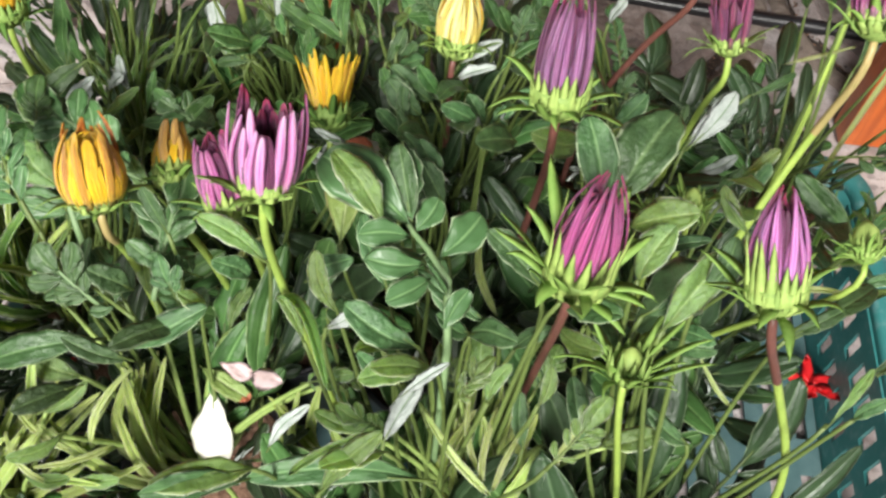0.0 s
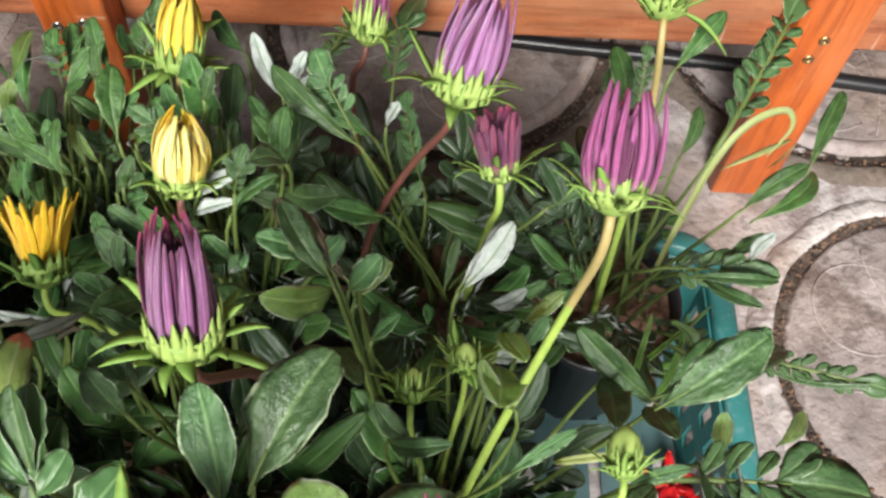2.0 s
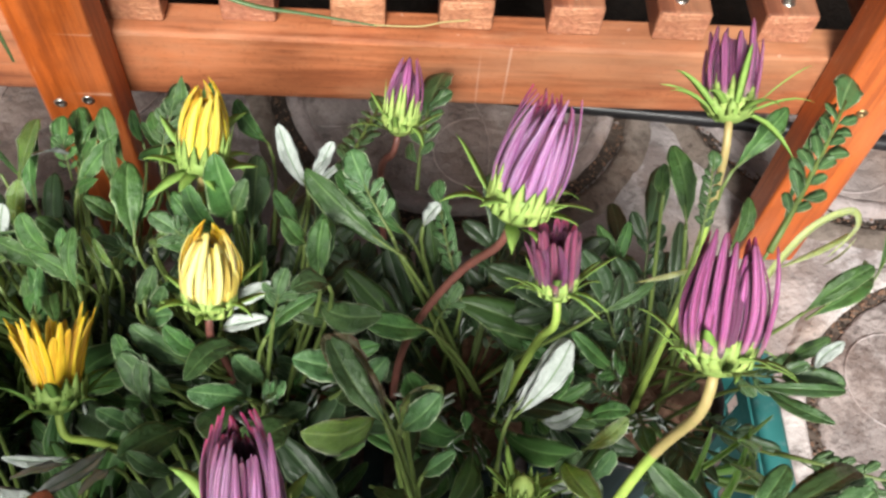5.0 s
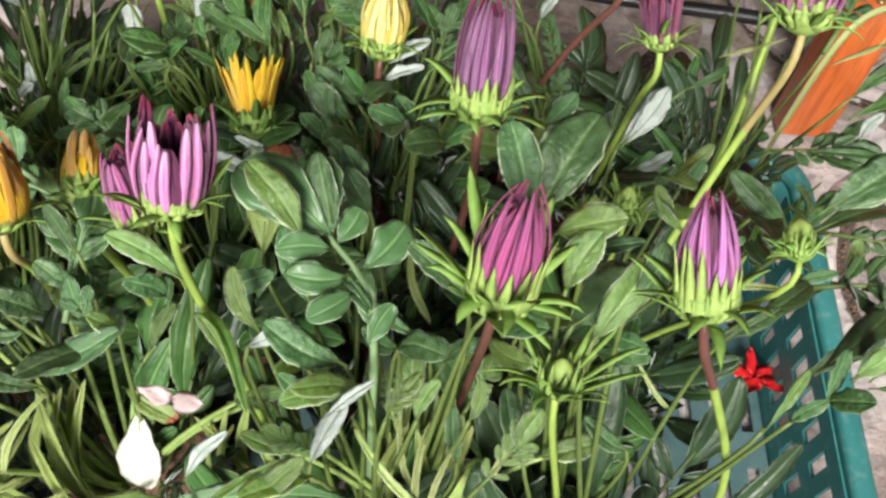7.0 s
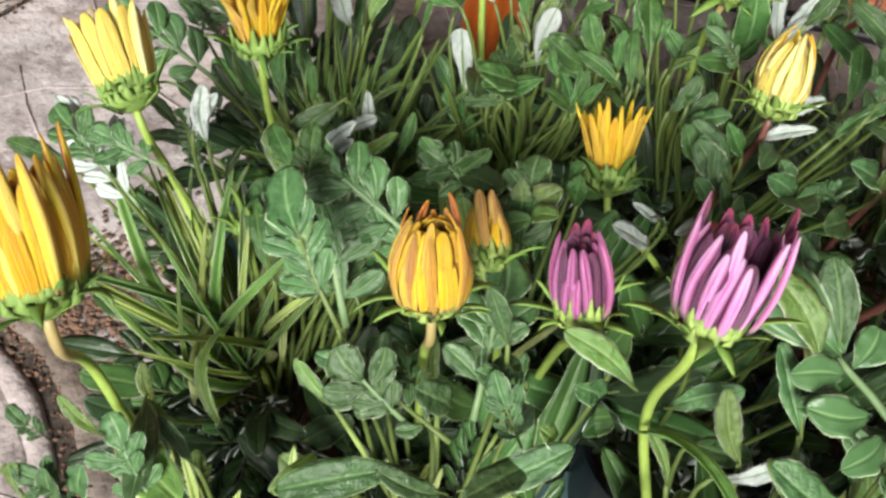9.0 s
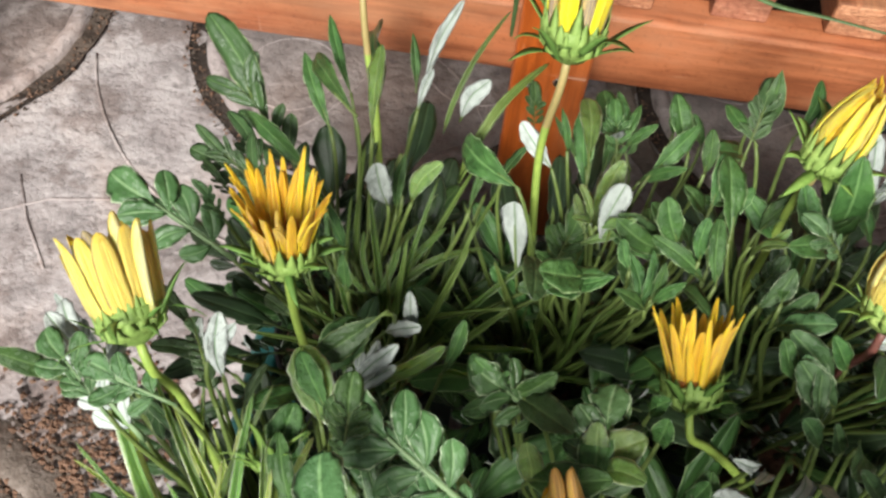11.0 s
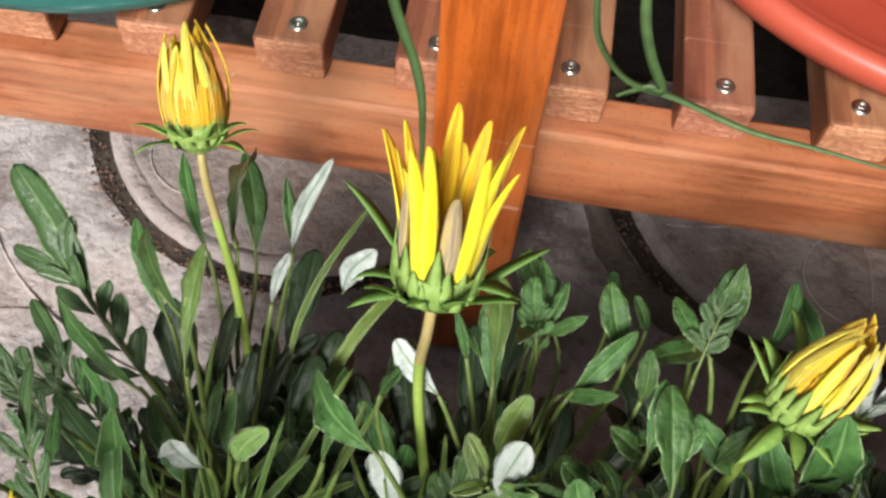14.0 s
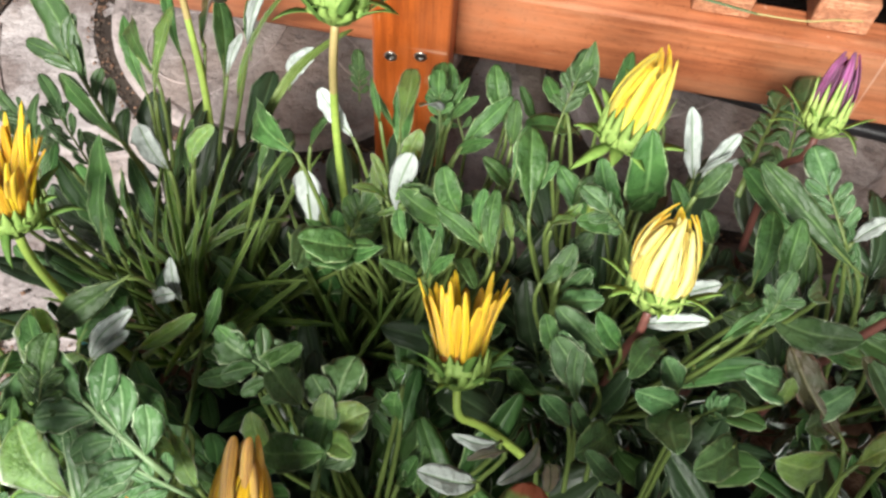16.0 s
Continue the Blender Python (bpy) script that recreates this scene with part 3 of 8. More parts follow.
def ring_band(profile, r, seed, rough, uneven, lift=0.0):
    """A band of revolution in shares of r, its edges ragged and its top uneven."""
    bm = bmesh.new()
    lathe(bm, [(r * k, z + lift) for k, z in profile], 180)
    for v in bm.verts:
        n1 = noise.noise((v.co.x * 18 + seed, v.co.y * 18, 1))
        n2 = noise.noise((v.co.x * 75 + seed, v.co.y * 75, 4))
        v.co.xy *= 1.0 + rough * n1 + 0.4 * rough * n2
        v.co.z += uneven * (0.7 * noise.noise((v.co.x * 32 + seed, v.co.y * 32, 5)) + 0.6 * n2)
    return bm


def stepping_stone(x, y, r, turn, seed, sunk=False):
    """A round cast paving stone with a scored leaf pattern; the worn pale rim lies outside its joint, or on the stone where it is sunk."""
    st = thing("stepping_stone", (x, y, 0), "round grey concrete paving stone with scored pattern", "paving", "round paving stones", "structure")
    rnd = random.Random(seed)
    if sunk:
        part("rim", ring_band([(0.985, -0.004), (0.975, 0.0022), (0.955, 0.0046), (0.925, 0.0048), (0.900, 0.0030), (0.885, 0.0010)], r, seed, 0.010, 0.0014), SCORE, st, "pale worn edge of the stone")
        part("joint", ring_band([(1.075, -0.0012), (1.050, -0.0034), (1.025, -0.0042), (0.995, -0.0042), (0.965, -0.0030)], r, seed + 3, 0.028, 0.0018, 0.0012), JOINT, st, "dark open gritty joint around the stone")
        if seed in (2, 5, 9):
            part("mortar", ring_band([(1.22, -0.006), (1.19, -0.0008), (1.14, 0.0018), (1.10, 0.0022), (1.07, 0.0004), (1.06, -0.004)], r, seed + 7, 0.030, 0.0030), MORTAR, st, "crumbling brown-grey mortar")
        reach = 0.905
    else:
        part("rim", ring_band([(1.20, -0.006), (1.17, -0.0005), (1.13, 0.0016), (1.08, 0.0026), (1.055, 0.0016), (1.045, -0.003)], r, seed, 0.020, 0.0026), RIM, st, "pale worn mortar rim")
        part("joint", ring_band([(1.085, -0.0022), (1.03, -0.0012), (0.99, -0.0014), (0.93, -0.0022)], r, seed + 3, 0.006, 0.0030), JOINT, st, "brown gritty joint around the stone")
        reach = 0.985
    bm = bmesh.new()
    rings = lathe(bm, [(r * reach, -0.004), (r * (reach - 0.010), 0.0010), (r * (reach - 0.030), 0.0026)] + [(r * k / 20, 0.0032 + 0.0007 * math.sin(k)) for k in range(17, 0, -1)], 120)
    bm.faces.new(list(reversed(rings[-1]))).normal_flip()
    for ring in rings[:3]:
        for v in ring:
            v.co.xy *= 1.0 + 0.022 * noise.noise((v.co.x * 20 + seed, v.co.y * 20, 0)) + 0.010 * noise.noise((v.co.x * 75, v.co.y * 75, seed))
    for v in bm.verts:
        v.co.z += 0.0020 * noise.noise((v.co.x * 22 + seed, v.co.y * 22, 2))
    part("face", bm, STONE, st)

    def scored(name, pts, thick):
        line = [Vector((p[0], p[1], 0.0034 + 0.0020 * noise.noise((p[0] * 22 + seed, p[1] * 22, 2)))) for p in pts]
        part(name, tube(bmesh.new(), line, [thick * (0.75 + 0.5 * abs(noise.noise((p.x * 60, p.y * 60, seed)))) for p in line], 5), SCORE, st)

    for k in range(3):
        a = turn + k * 2.1
        c = Vector((math.cos(a), math.sin(a))) * r * 0.58
        rr = r * rnd.uniform(0.24, 0.32)
        scored("scored_ring", [(c.x + rr * math.cos(q), c.y + rr * math.sin(q)) for q in (k * 0.7 + i * 0.155 for i in range(36))], 0.0010)
    for k in range(5):
        a = turn + 0.4 + k * 1.25
        p, q = Vector((math.cos(a), math.sin(a))) * r * 0.86, Vector((math.cos(a + 0.5), math.sin(a + 0.5))) * r * 0.12
        m = (p + q) / 2 + Vector((q.y - p.y, p.x - q.x)) * 0.22
        scored("scored_line", [((1 - t) ** 2 * p + 2 * t * (1 - t) * m + t * t * q) for t in (i / 14 for i in range(15))], 0.0009)
    return st


STONES = ((0.925, 0.887, 0.136, 0.4, 1, False), (0.512, 1.237, 0.158, 0.75, 2, True), (0.110, 1.240, 0.163, 3.9, 3, True), (0.900, 1.255, 0.165, 4.4, 5, True), (-0.330, 1.210, 0.178, 2.6, 6, True), (1.290, 1.060, 0.150, 5.2, 7, False), (-0.165, 0.615, 0.188, 1.2, 9, True))
for stone in STONES:
    stepping_stone(*stone)


def grit():
    """Loose crumbs of soil and stone in the joints round the paving stones."""
    rnd = random.Random(12)
    verts, faces = [], []
    for cx, cy, r, turn, seed, sunk in STONES:
        for _ in range(1300):
            a = rnd.uniform(0, 2 * math.pi)
            d = r * (rnd.gauss(1.05, 0.030) if sunk else rnd.gauss(1.02, 0.030))
            s = rnd.uniform(0.0004, 0.0020) * (1.6 if rnd.random() < 0.06 else 1.0)
            x, y, z = cx + d * math.cos(a), cy + d * math.sin(a), s * 0.2 - (0.001 if sunk else 0.0)
            b = len(verts)
            for dx, dy, dz in ((1, 0, 0), (-1, 0, 0), (0, 1, 0), (0, -1, 0), (0, 0, 1), (0, 0, -1)):
                k = s * rnd.uniform(0.6, 1.3)
                verts.append((x + dx * k, y + dy * k, z + dz * k * 0.7))
            for i, j in ((0, 2), (2, 1), (1, 3), (3, 0)):
                faces.append((b + i, b + j, b + 4))
                faces.append((b + j, b + i, b + 5))
    for _ in range(1500):
        x, y, s = rnd.gauss(-0.015, 0.035), rnd.gauss(0.815, 0.035), rnd.uniform(0.0008, 0.0034)
        b = len(verts)
        for dx, dy, dz in ((1, 0, 0), (-1, 0, 0), (0, 1, 0), (0, -1, 0), (0, 0, 1), (0, 0, -1)):
            k = s * rnd.uniform(0.6, 1.3)
            verts.append((x + dx * k, y + dy * k, 0.2 * s - 0.001 + dz * k * 0.7))
        for i, j in ((0, 2), (2, 1), (1, 3), (3, 0)):
            faces.append((b + i, b + j, b + 4))
            faces.append((b + j, b + i, b + 5))
    me = bpy.data.meshes.new("grit")
    me.from_pydata(verts, [], faces)
    me.materials.append(JOINT)
    me.materials.append(SOIL)
    me.polygons.foreach_set("material_index", [0 if (k // 8) % 3 == 0 else 1 for k in range(len(faces))])
    tagged(new("grit", me), "loose crumbs of soil and stone in the paving joints", "grit", kind="stuff")


grit()

# ---- slatted plant bench ----
def make_bench():
    bench = thing("slatted_bench", (0.5, 1.3, 0), "low varnished reddish wood slatted plant bench", "bench")
    o = Vector((0.5, 1.3, 0))

    def add(name, lo, hi, mats, bevel=0.002, label="", parent=None):
        bm = box(bmesh.new(), Vector(lo) - o, Vector(hi) - o, bevel)
        if isinstance(mats, list):
            for f in bm.faces:
                if abs(f.normal.y) > 0.9:
                    f.material_index = 1
        return part(name, bm, mats, parent or bench, label, False)

    add("front_rail", (-0.75, 1.075, 0.152), (1.75, 1.105, 0.2105), WOOD_X, 0.0025, "orange-brown varnished rail with wavy grain")
    add("back_rail", (-0.75, 1.540, 0.152), (1.75, 1.570, 0.2105), WOOD_X, 0.0025)
    for x in (0.228, 0.751, -0.296, 1.275):
        post = add("post", (x, 1.045, 0.0), (x + 0.049, 1.0745, 0.78), WOOD_Z, 0.002, "upright varnished post with two screws")
        for sx, sz in (((0.012, 0.174), (0.031, 0.178)) if x < 0.5 else ((0.02, 0.173), (0.024, 0.192))):
            bm = bmesh.new()
            rings = lathe(bm, [(0.0042, 0), (0.0042, 0.0006), (0.0034, 0.0012), (0.002, 0.0012), (0.0017, 0.0004)], 14)
            bm.faces.new(rings[-1])
            sc = part("screw", bm, STEEL if x < 0.5 else BRASS, post, "round countersunk screw head")
            sc.matrix_basis = Matrix.Translation(Vector((x + sx, 1.0449, sz)) - o) @ Euler((radians(90), 0, 0)).to_matrix().to_4x4()
        add("back_post", (x, 1.5705, 0.0), (x + 0.049, 1.600, 0.78), WOOD_Z, 0.002)
    slat_bm = box(bmesh.new(), (-0.0180, -0.2130, -0.0130), (0.0180, 0.2665, 0.0120), 0.0022)
    for f in slat_bm.faces:
        if f.normal.y < -0.9:
            f.material_index = 1
    slat_me = mesh_of(slat_bm, "slat", [WOOD_Y, ENDGRAIN], False)
    bm = bmesh.new()
    rings = lathe(bm, [(0.0050, 0), (0.0050, 0.0008), (0.0040, 0.0016), (0.0026, 0.0016), (0.0022, 0.0006)], 16)
    bm.faces.new(rings[-1])
    for a in (0.0, math.pi / 2):
        box(bm, (-0.0019, -0.0004, 0.0006), (0.0019, 0.0004, 0.0011))
        if a == 0.0:
            bmesh.ops.rotate(bm, verts=bm.verts[-8:], cent=(0, 0, 0), matrix=Matrix.Rotation(math.pi / 2, 3, "Z"))
    screw_me = mesh_of(bm, "slat_screw", STEEL)
    rnd = random.Random(5)
    for k in range(-14, 20):
        x = 0.3635 + 0.0715 * k
        sl = part("slat", slat_me, None, bench)
        sl.location = (x - o.x + rnd.uniform(-0.0015, 0.0015), rnd.uniform(-0.002, 0.002), 0.2240)
        sl.rotation_euler = (0, 0, rnd.uniform(-0.006, 0.006))
        sc = part("screw", screw_me, None, sl)
        sc.location = (rnd.uniform(-0.003, 0.003), -0.2000, 0.0117)
        sc.rotation_euler = (0, 0, rnd.uniform(0, 3))
    return bench


make_bench()


def make_saucer():
    s = thing("terracotta_pot", (0.502, 1.268, 0.2365), "large terracotta-coloured plastic plant pot standing on the bench", "plant pot")
    bm = bmesh.new()
    rings = lathe(bm, [(0.150, 0.0), (0.164, 0.004), (0.186, 0.016), (0.189, 0.022), (0.190, 0.028), (0.186, 0.033), (0.181, 0.0335), (0.178, 0.031), (0.176, 0.028), (0.171, 0.0285), (0.168, 0.026), (0.155, 0.012), (0.150, 0.007)], 96)
    bm.faces.new(list(reversed(rings[0])))
    bm.faces.new(rings[-1])
    part("saucer", bm, TERRACOTTA, s, "orange-red saucer with a rolled rim")
    bm = bmesh.new()
    rings = lathe(bm, [(0.118, 0.0072), (0.124, 0.02), (0.150, 0.19), (0.160, 0.192), (0.162, 0.215), (0.155, 0.217), (0.150, 0.20), (0.147, 0.185)], 80)
    part("pot", bm, TERRACOTTA, s)
    bm = bmesh.new()
    rings = lathe(bm, [(0.146, 0.186), (0.10, 0.190), (0.05, 0.187), (0.01, 0.189)], 40)
    bm.faces.new(rings[-1])
    part("soil", bm, SOIL, s)
    return s


make_saucer()


def make_teal_pot():
    p = thing("flower_pot", (0.012, 1.240, 0.2365), "round weathered dark teal plastic flower pot on the bench", "plant pot")
    bm = bmesh.new()
    rings = lathe(bm, [(0.140, 0.0), (0.158, 0.003), (0.166, 0.009), (0.168, 0.016), (0.166, 0.024), (0.168, 0.034), (0.180, 0.17), (0.188, 0.172), (0.190, 0.19), (0.182, 0.192), (0.176, 0.17), (0.170, 0.15)], 96)
    bm.faces.new(list(reversed(rings[0])))
    part("body", bm, TEAL_POT, p)
    bm = bmesh.new()
    rings = lathe(bm, [(0.170, 0.152), (0.11, 0.156), (0.05, 0.153), (0.01, 0.155)], 40)
    bm.faces.new(rings[-1])
    part("soil", bm, SOIL, p)
    return p


make_teal_pot()


def make_hose():
    pts = [(0.33 + 0.05 * k, 1.2055 - 0.11 * (0.05 * k - 0.29) + 0.002 * math.sin(k * 0.9), 0.006) for k in range(24)]
    bm = tube(bmesh.new(), [Vector(p) for p in pts], 0.0075, 12)
    ob = new("irrigation_hose", mesh_of(bm, "irrigation_hose", HOSE))
    tagged(ob, "black rubber irrigation hose lying under the bench", "hose")


make_hose()

# ---- teal crate ----
CX0, CX1, CY0, CY1, CTOP = 0.105, 0.705, 0.525, 0.925, 0.125
CORNER = 0.035


def wall_with_slots(bm, length, height, thick, slots, slot_w, slot_h, z0):
    """An upright plate along x from 0 to length with a row of slots, as one closed mesh."""
    cuts = [0.0]
    pitch = length / slots
    for k in range(slots):
        c = (k + 0.5) * pitch
        cuts += [c - slot_w / 2, c + slot_w / 2]
    cuts.append(length)
    zs = [0.0]
    for z in z0:
        zs += [z, z + slot_h]
    zs.append(height)
    grid = {}

    def vert(i, j, s):
        if (i, j, s) not in grid:
            grid[i, j, s] = bm.verts.new((cuts[i], s * thick, zs[j]))
        return grid[i, j, s]

    solid = {(i, j): not (i % 2 == 1 and j % 2 == 1) for i in range(len(cuts) - 1) for j in range(len(zs) - 1)}
    for (i, j), full in solid.items():
        if not full:
            continue
        bm.faces.new((vert(i, j, 0), vert(i + 1, j, 0), vert(i + 1, j + 1, 0), vert(i, j + 1, 0)))
        bm.faces.new((vert(i, j + 1, 1), vert(i + 1, j + 1, 1), vert(i + 1, j, 1), vert(i, j, 1)))
        for di, dj, e in ((-1, 0, ((0, 1), (0, 0))), (1, 0, ((1, 0), (1, 1))), (0, -1, ((0, 0), (1, 0))), (0, 1, ((1, 1), (0, 1)))):
            if not solid.get((i + di, j + dj), False):
                (a, b), (c, d) = e
                bm.faces.new((vert(i + a, j + b, 0), vert(i + a, j + b, 1), vert(i + c, j + d, 1), vert(i + c, j + d, 0)))
    return bm


def make_crate():
    crate = thing("plastic_crate", (0.4, 0.7, 0), "teal green plastic crate with slotted sides holding pots", "crate")
    o = Matrix.Translation((-0.4, -0.7, 0))
    lx, ly = CX1 - CX0, CY1 - CY0
    for name, length, m in (
        ("side_wall", lx - 2 * CORNER, Matrix.Translation((CX0 + CORNER, CY0 + 0.010, 0.006))),
        ("side_wall", lx - 2 * CORNER, Matrix.Translation((CX0 + CORNER, CY1 - 0.013, 0.006))),
        ("end_wall", ly - 2 * CORNER, Matrix.Translation((CX0 + 0.013, CY0 + CORNER, 0.006)) @ Matrix.Rotation(math.pi / 2, 4, "Z")),
        ("end_wall", ly - 2 * CORNER, Matrix.Translation((CX1 - 0.0105, CY0 + CORNER, 0.006)) @ Matrix.Rotation(math.pi / 2, 4, "Z")),
    ):
        bm = wall_with_slots(bmesh.new(), length, CTOP - 0.016, 0.003, round(length / 0.024), 0.0105, 0.026, (0.022, 0.066))
        bm.transform(o @ m)
        part(name, bm, TEAL, crate, "", False)
    bm = wall_with_slots(bmesh.new(), lx - 0.03, ly - 0.03, 0.003, 24, 0.009, 0.062, (0.02, 0.11, 0.20, 0.29))
    bm.transform(o @ Matrix.Translation((CX0 + 0.015, CY0 + 0.015, 0.009)) @ Matrix.Rotation(-math.pi / 2, 4, "X"))
    bmesh.ops.recalc_face_normals(bm, faces=bm.faces[:])
    part("bottom", bm, DUSTY_TEAL, crate, "dusty slotted bottom", False)
    for cx, cy, a0 in ((CX0, CY0, 180), (CX1, CY0, 270), (CX1, CY1, 0), (CX0, CY1, 90)):
        bx, by = cx + (CORNER if cx == CX0 else -CORNER), cy + (CORNER if cy == CY0 else -CORNER)
        bm = bmesh.new()
        rings = []
        for ro, z in ((CORNER - 0.0105, 0.006), (CORNER - 0.0105, CTOP - 0.010), (CORNER - 0.0135, CTOP - 0.010), (CORNER - 0.0135, 0.006)):
            rings.append([bm.verts.new((bx + ro * math.cos(radians(a0 + 9 * k)), by + ro * math.sin(radians(a0 + 9 * k)), z)) for k in range(11)])
        for p, q in zip(rings, rings[1:] + rings[:1]):
            for k in range(10):
                bm.faces.new((p[k], p[k + 1], q[k + 1], q[k]))
        bmesh.ops.recalc_face_normals(bm, faces=bm.faces[:])
        bm.transform(o)
        part("corner", bm, TEAL, crate)
    bm = bmesh.new()
    rings = []
    for d, z in ((-0.012, CTOP - 0.013), (-0.012, CTOP - 0.002), (-0.009, CTOP), (0.001, CTOP), (0.004, CTOP - 0.003), (0.004, CTOP - 0.013)):
        ring = []
        for cx, cy, a0 in ((CX0, CY0, 180), (CX1, CY0, 270), (CX1, CY1, 0), (CX0, CY1, 90)):
            bx, by = cx + (CORNER if cx == CX0 else -CORNER), cy + (CORNER if cy == CY0 else -CORNER)
            ring += [bm.verts.new((bx + (CORNER + d) * math.cos(radians(a0 + 9 * k)), by + (CORNER + d) * math.sin(radians(a0 + 9 * k)), z)) for k in range(11)]
        rings.append(ring)
    for p, q in zip(rings, rings[1:] + rings[:1]):
        for k in range(len(p)):
            bm.faces.new((p[k], p[(k + 1) % len(p)], q[(k + 1) % len(p)], q[k]))
    bmesh.ops.recalc_face_normals(bm, faces=bm.faces[:])
    bm.transform(o)
    part("rim", bm, TEAL, crate, "thick rounded rim")
    return crate


make_crate()

# ---- leaves: unit meshes that run along +y from 0 to 1, upper face to +z ----
def arch(y, h):
    return 4 * h * y * (1 - y)


def blade(bm, y0, y1, width, x0=0.0, angle=0.0, rise=0.0, fold=0.22, peak=0.6, nu=4, nv=7, curl=0.0, rnd=None, top=0, under=1, lift=0.0, blunt=0.55, wedge=1.15):
    """One leaf blade or lobe from (x0, y0), of length y1 - y0, turned by angle: wedge-shaped base, rounded end."""
    length = y1 - y0
    ca, sa = math.cos(angle), math.sin(angle)
    ph = rnd.uniform(0, 6) if rnd else 0.0
    wave = rnd.uniform(0.08, 0.24) if rnd else 0.08
    lobes = rnd.uniform(2.5, 5.0) if rnd else 3.0
    notch = rnd.uniform(0.02, 0.09) if rnd else 0.0
    droop = rnd.uniform(-0.05, 0.16) if rnd else 0.0
    lean = rnd.uniform(-0.10, 0.10) if rnd else 0.0
    twist = rnd.uniform(-0.35, 0.35) if rnd else 0.0
    bend = rnd.uniform(-0.10, 0.10) * length if rnd else 0.0

    def place(u, v):
        c = 2 * u - 1
        v = 1 - (1 - v) ** 1.55
        if v < peak:
            q = math.sin(0.5 * math.pi * max(v, 0.004) / peak) ** wedge
        else:
            q = max(0.0, 1 - ((v - peak) / (1 - peak)) ** 2.3) ** blunt
        half = 0.5 * width * max(q, 0.012) * (1 + notch * math.sin(6.2832 * lobes * v + ph + 1.7 * (c > 0)) * abs(c) + lean * c)
        along = v * length
        across = c * half
        z = fold * (0.45 * abs(c) + 0.55 * c * c) * half - curl * v * v * length + wave * half * c * c * math.sin(9 * v + ph + 2.2 * c) + 0.10 * half * abs(c) * math.sin(17 * v + ph) + twist * v * across - droop * v**3 * length
        across += bend * math.sin(3.1416 * v)
        x = x0 + across * ca + along * sa
        y = y0 + along * ca - across * sa
        return (x, y, arch(min(max(y, 0), 1), rise) + z + lift)

    shell(bm, place, nu, nv, 0.007, top, under)


def stalk(bm, y1, r0, r1, rise, mat=2):
    tube(bm, [(0, y1 * k / 6, arch(y1 * k / 6, rise) - 0.004) for k in range(7)], [r0 + (r1 - r0) * k / 6 for k in range(7)], 5, mat)


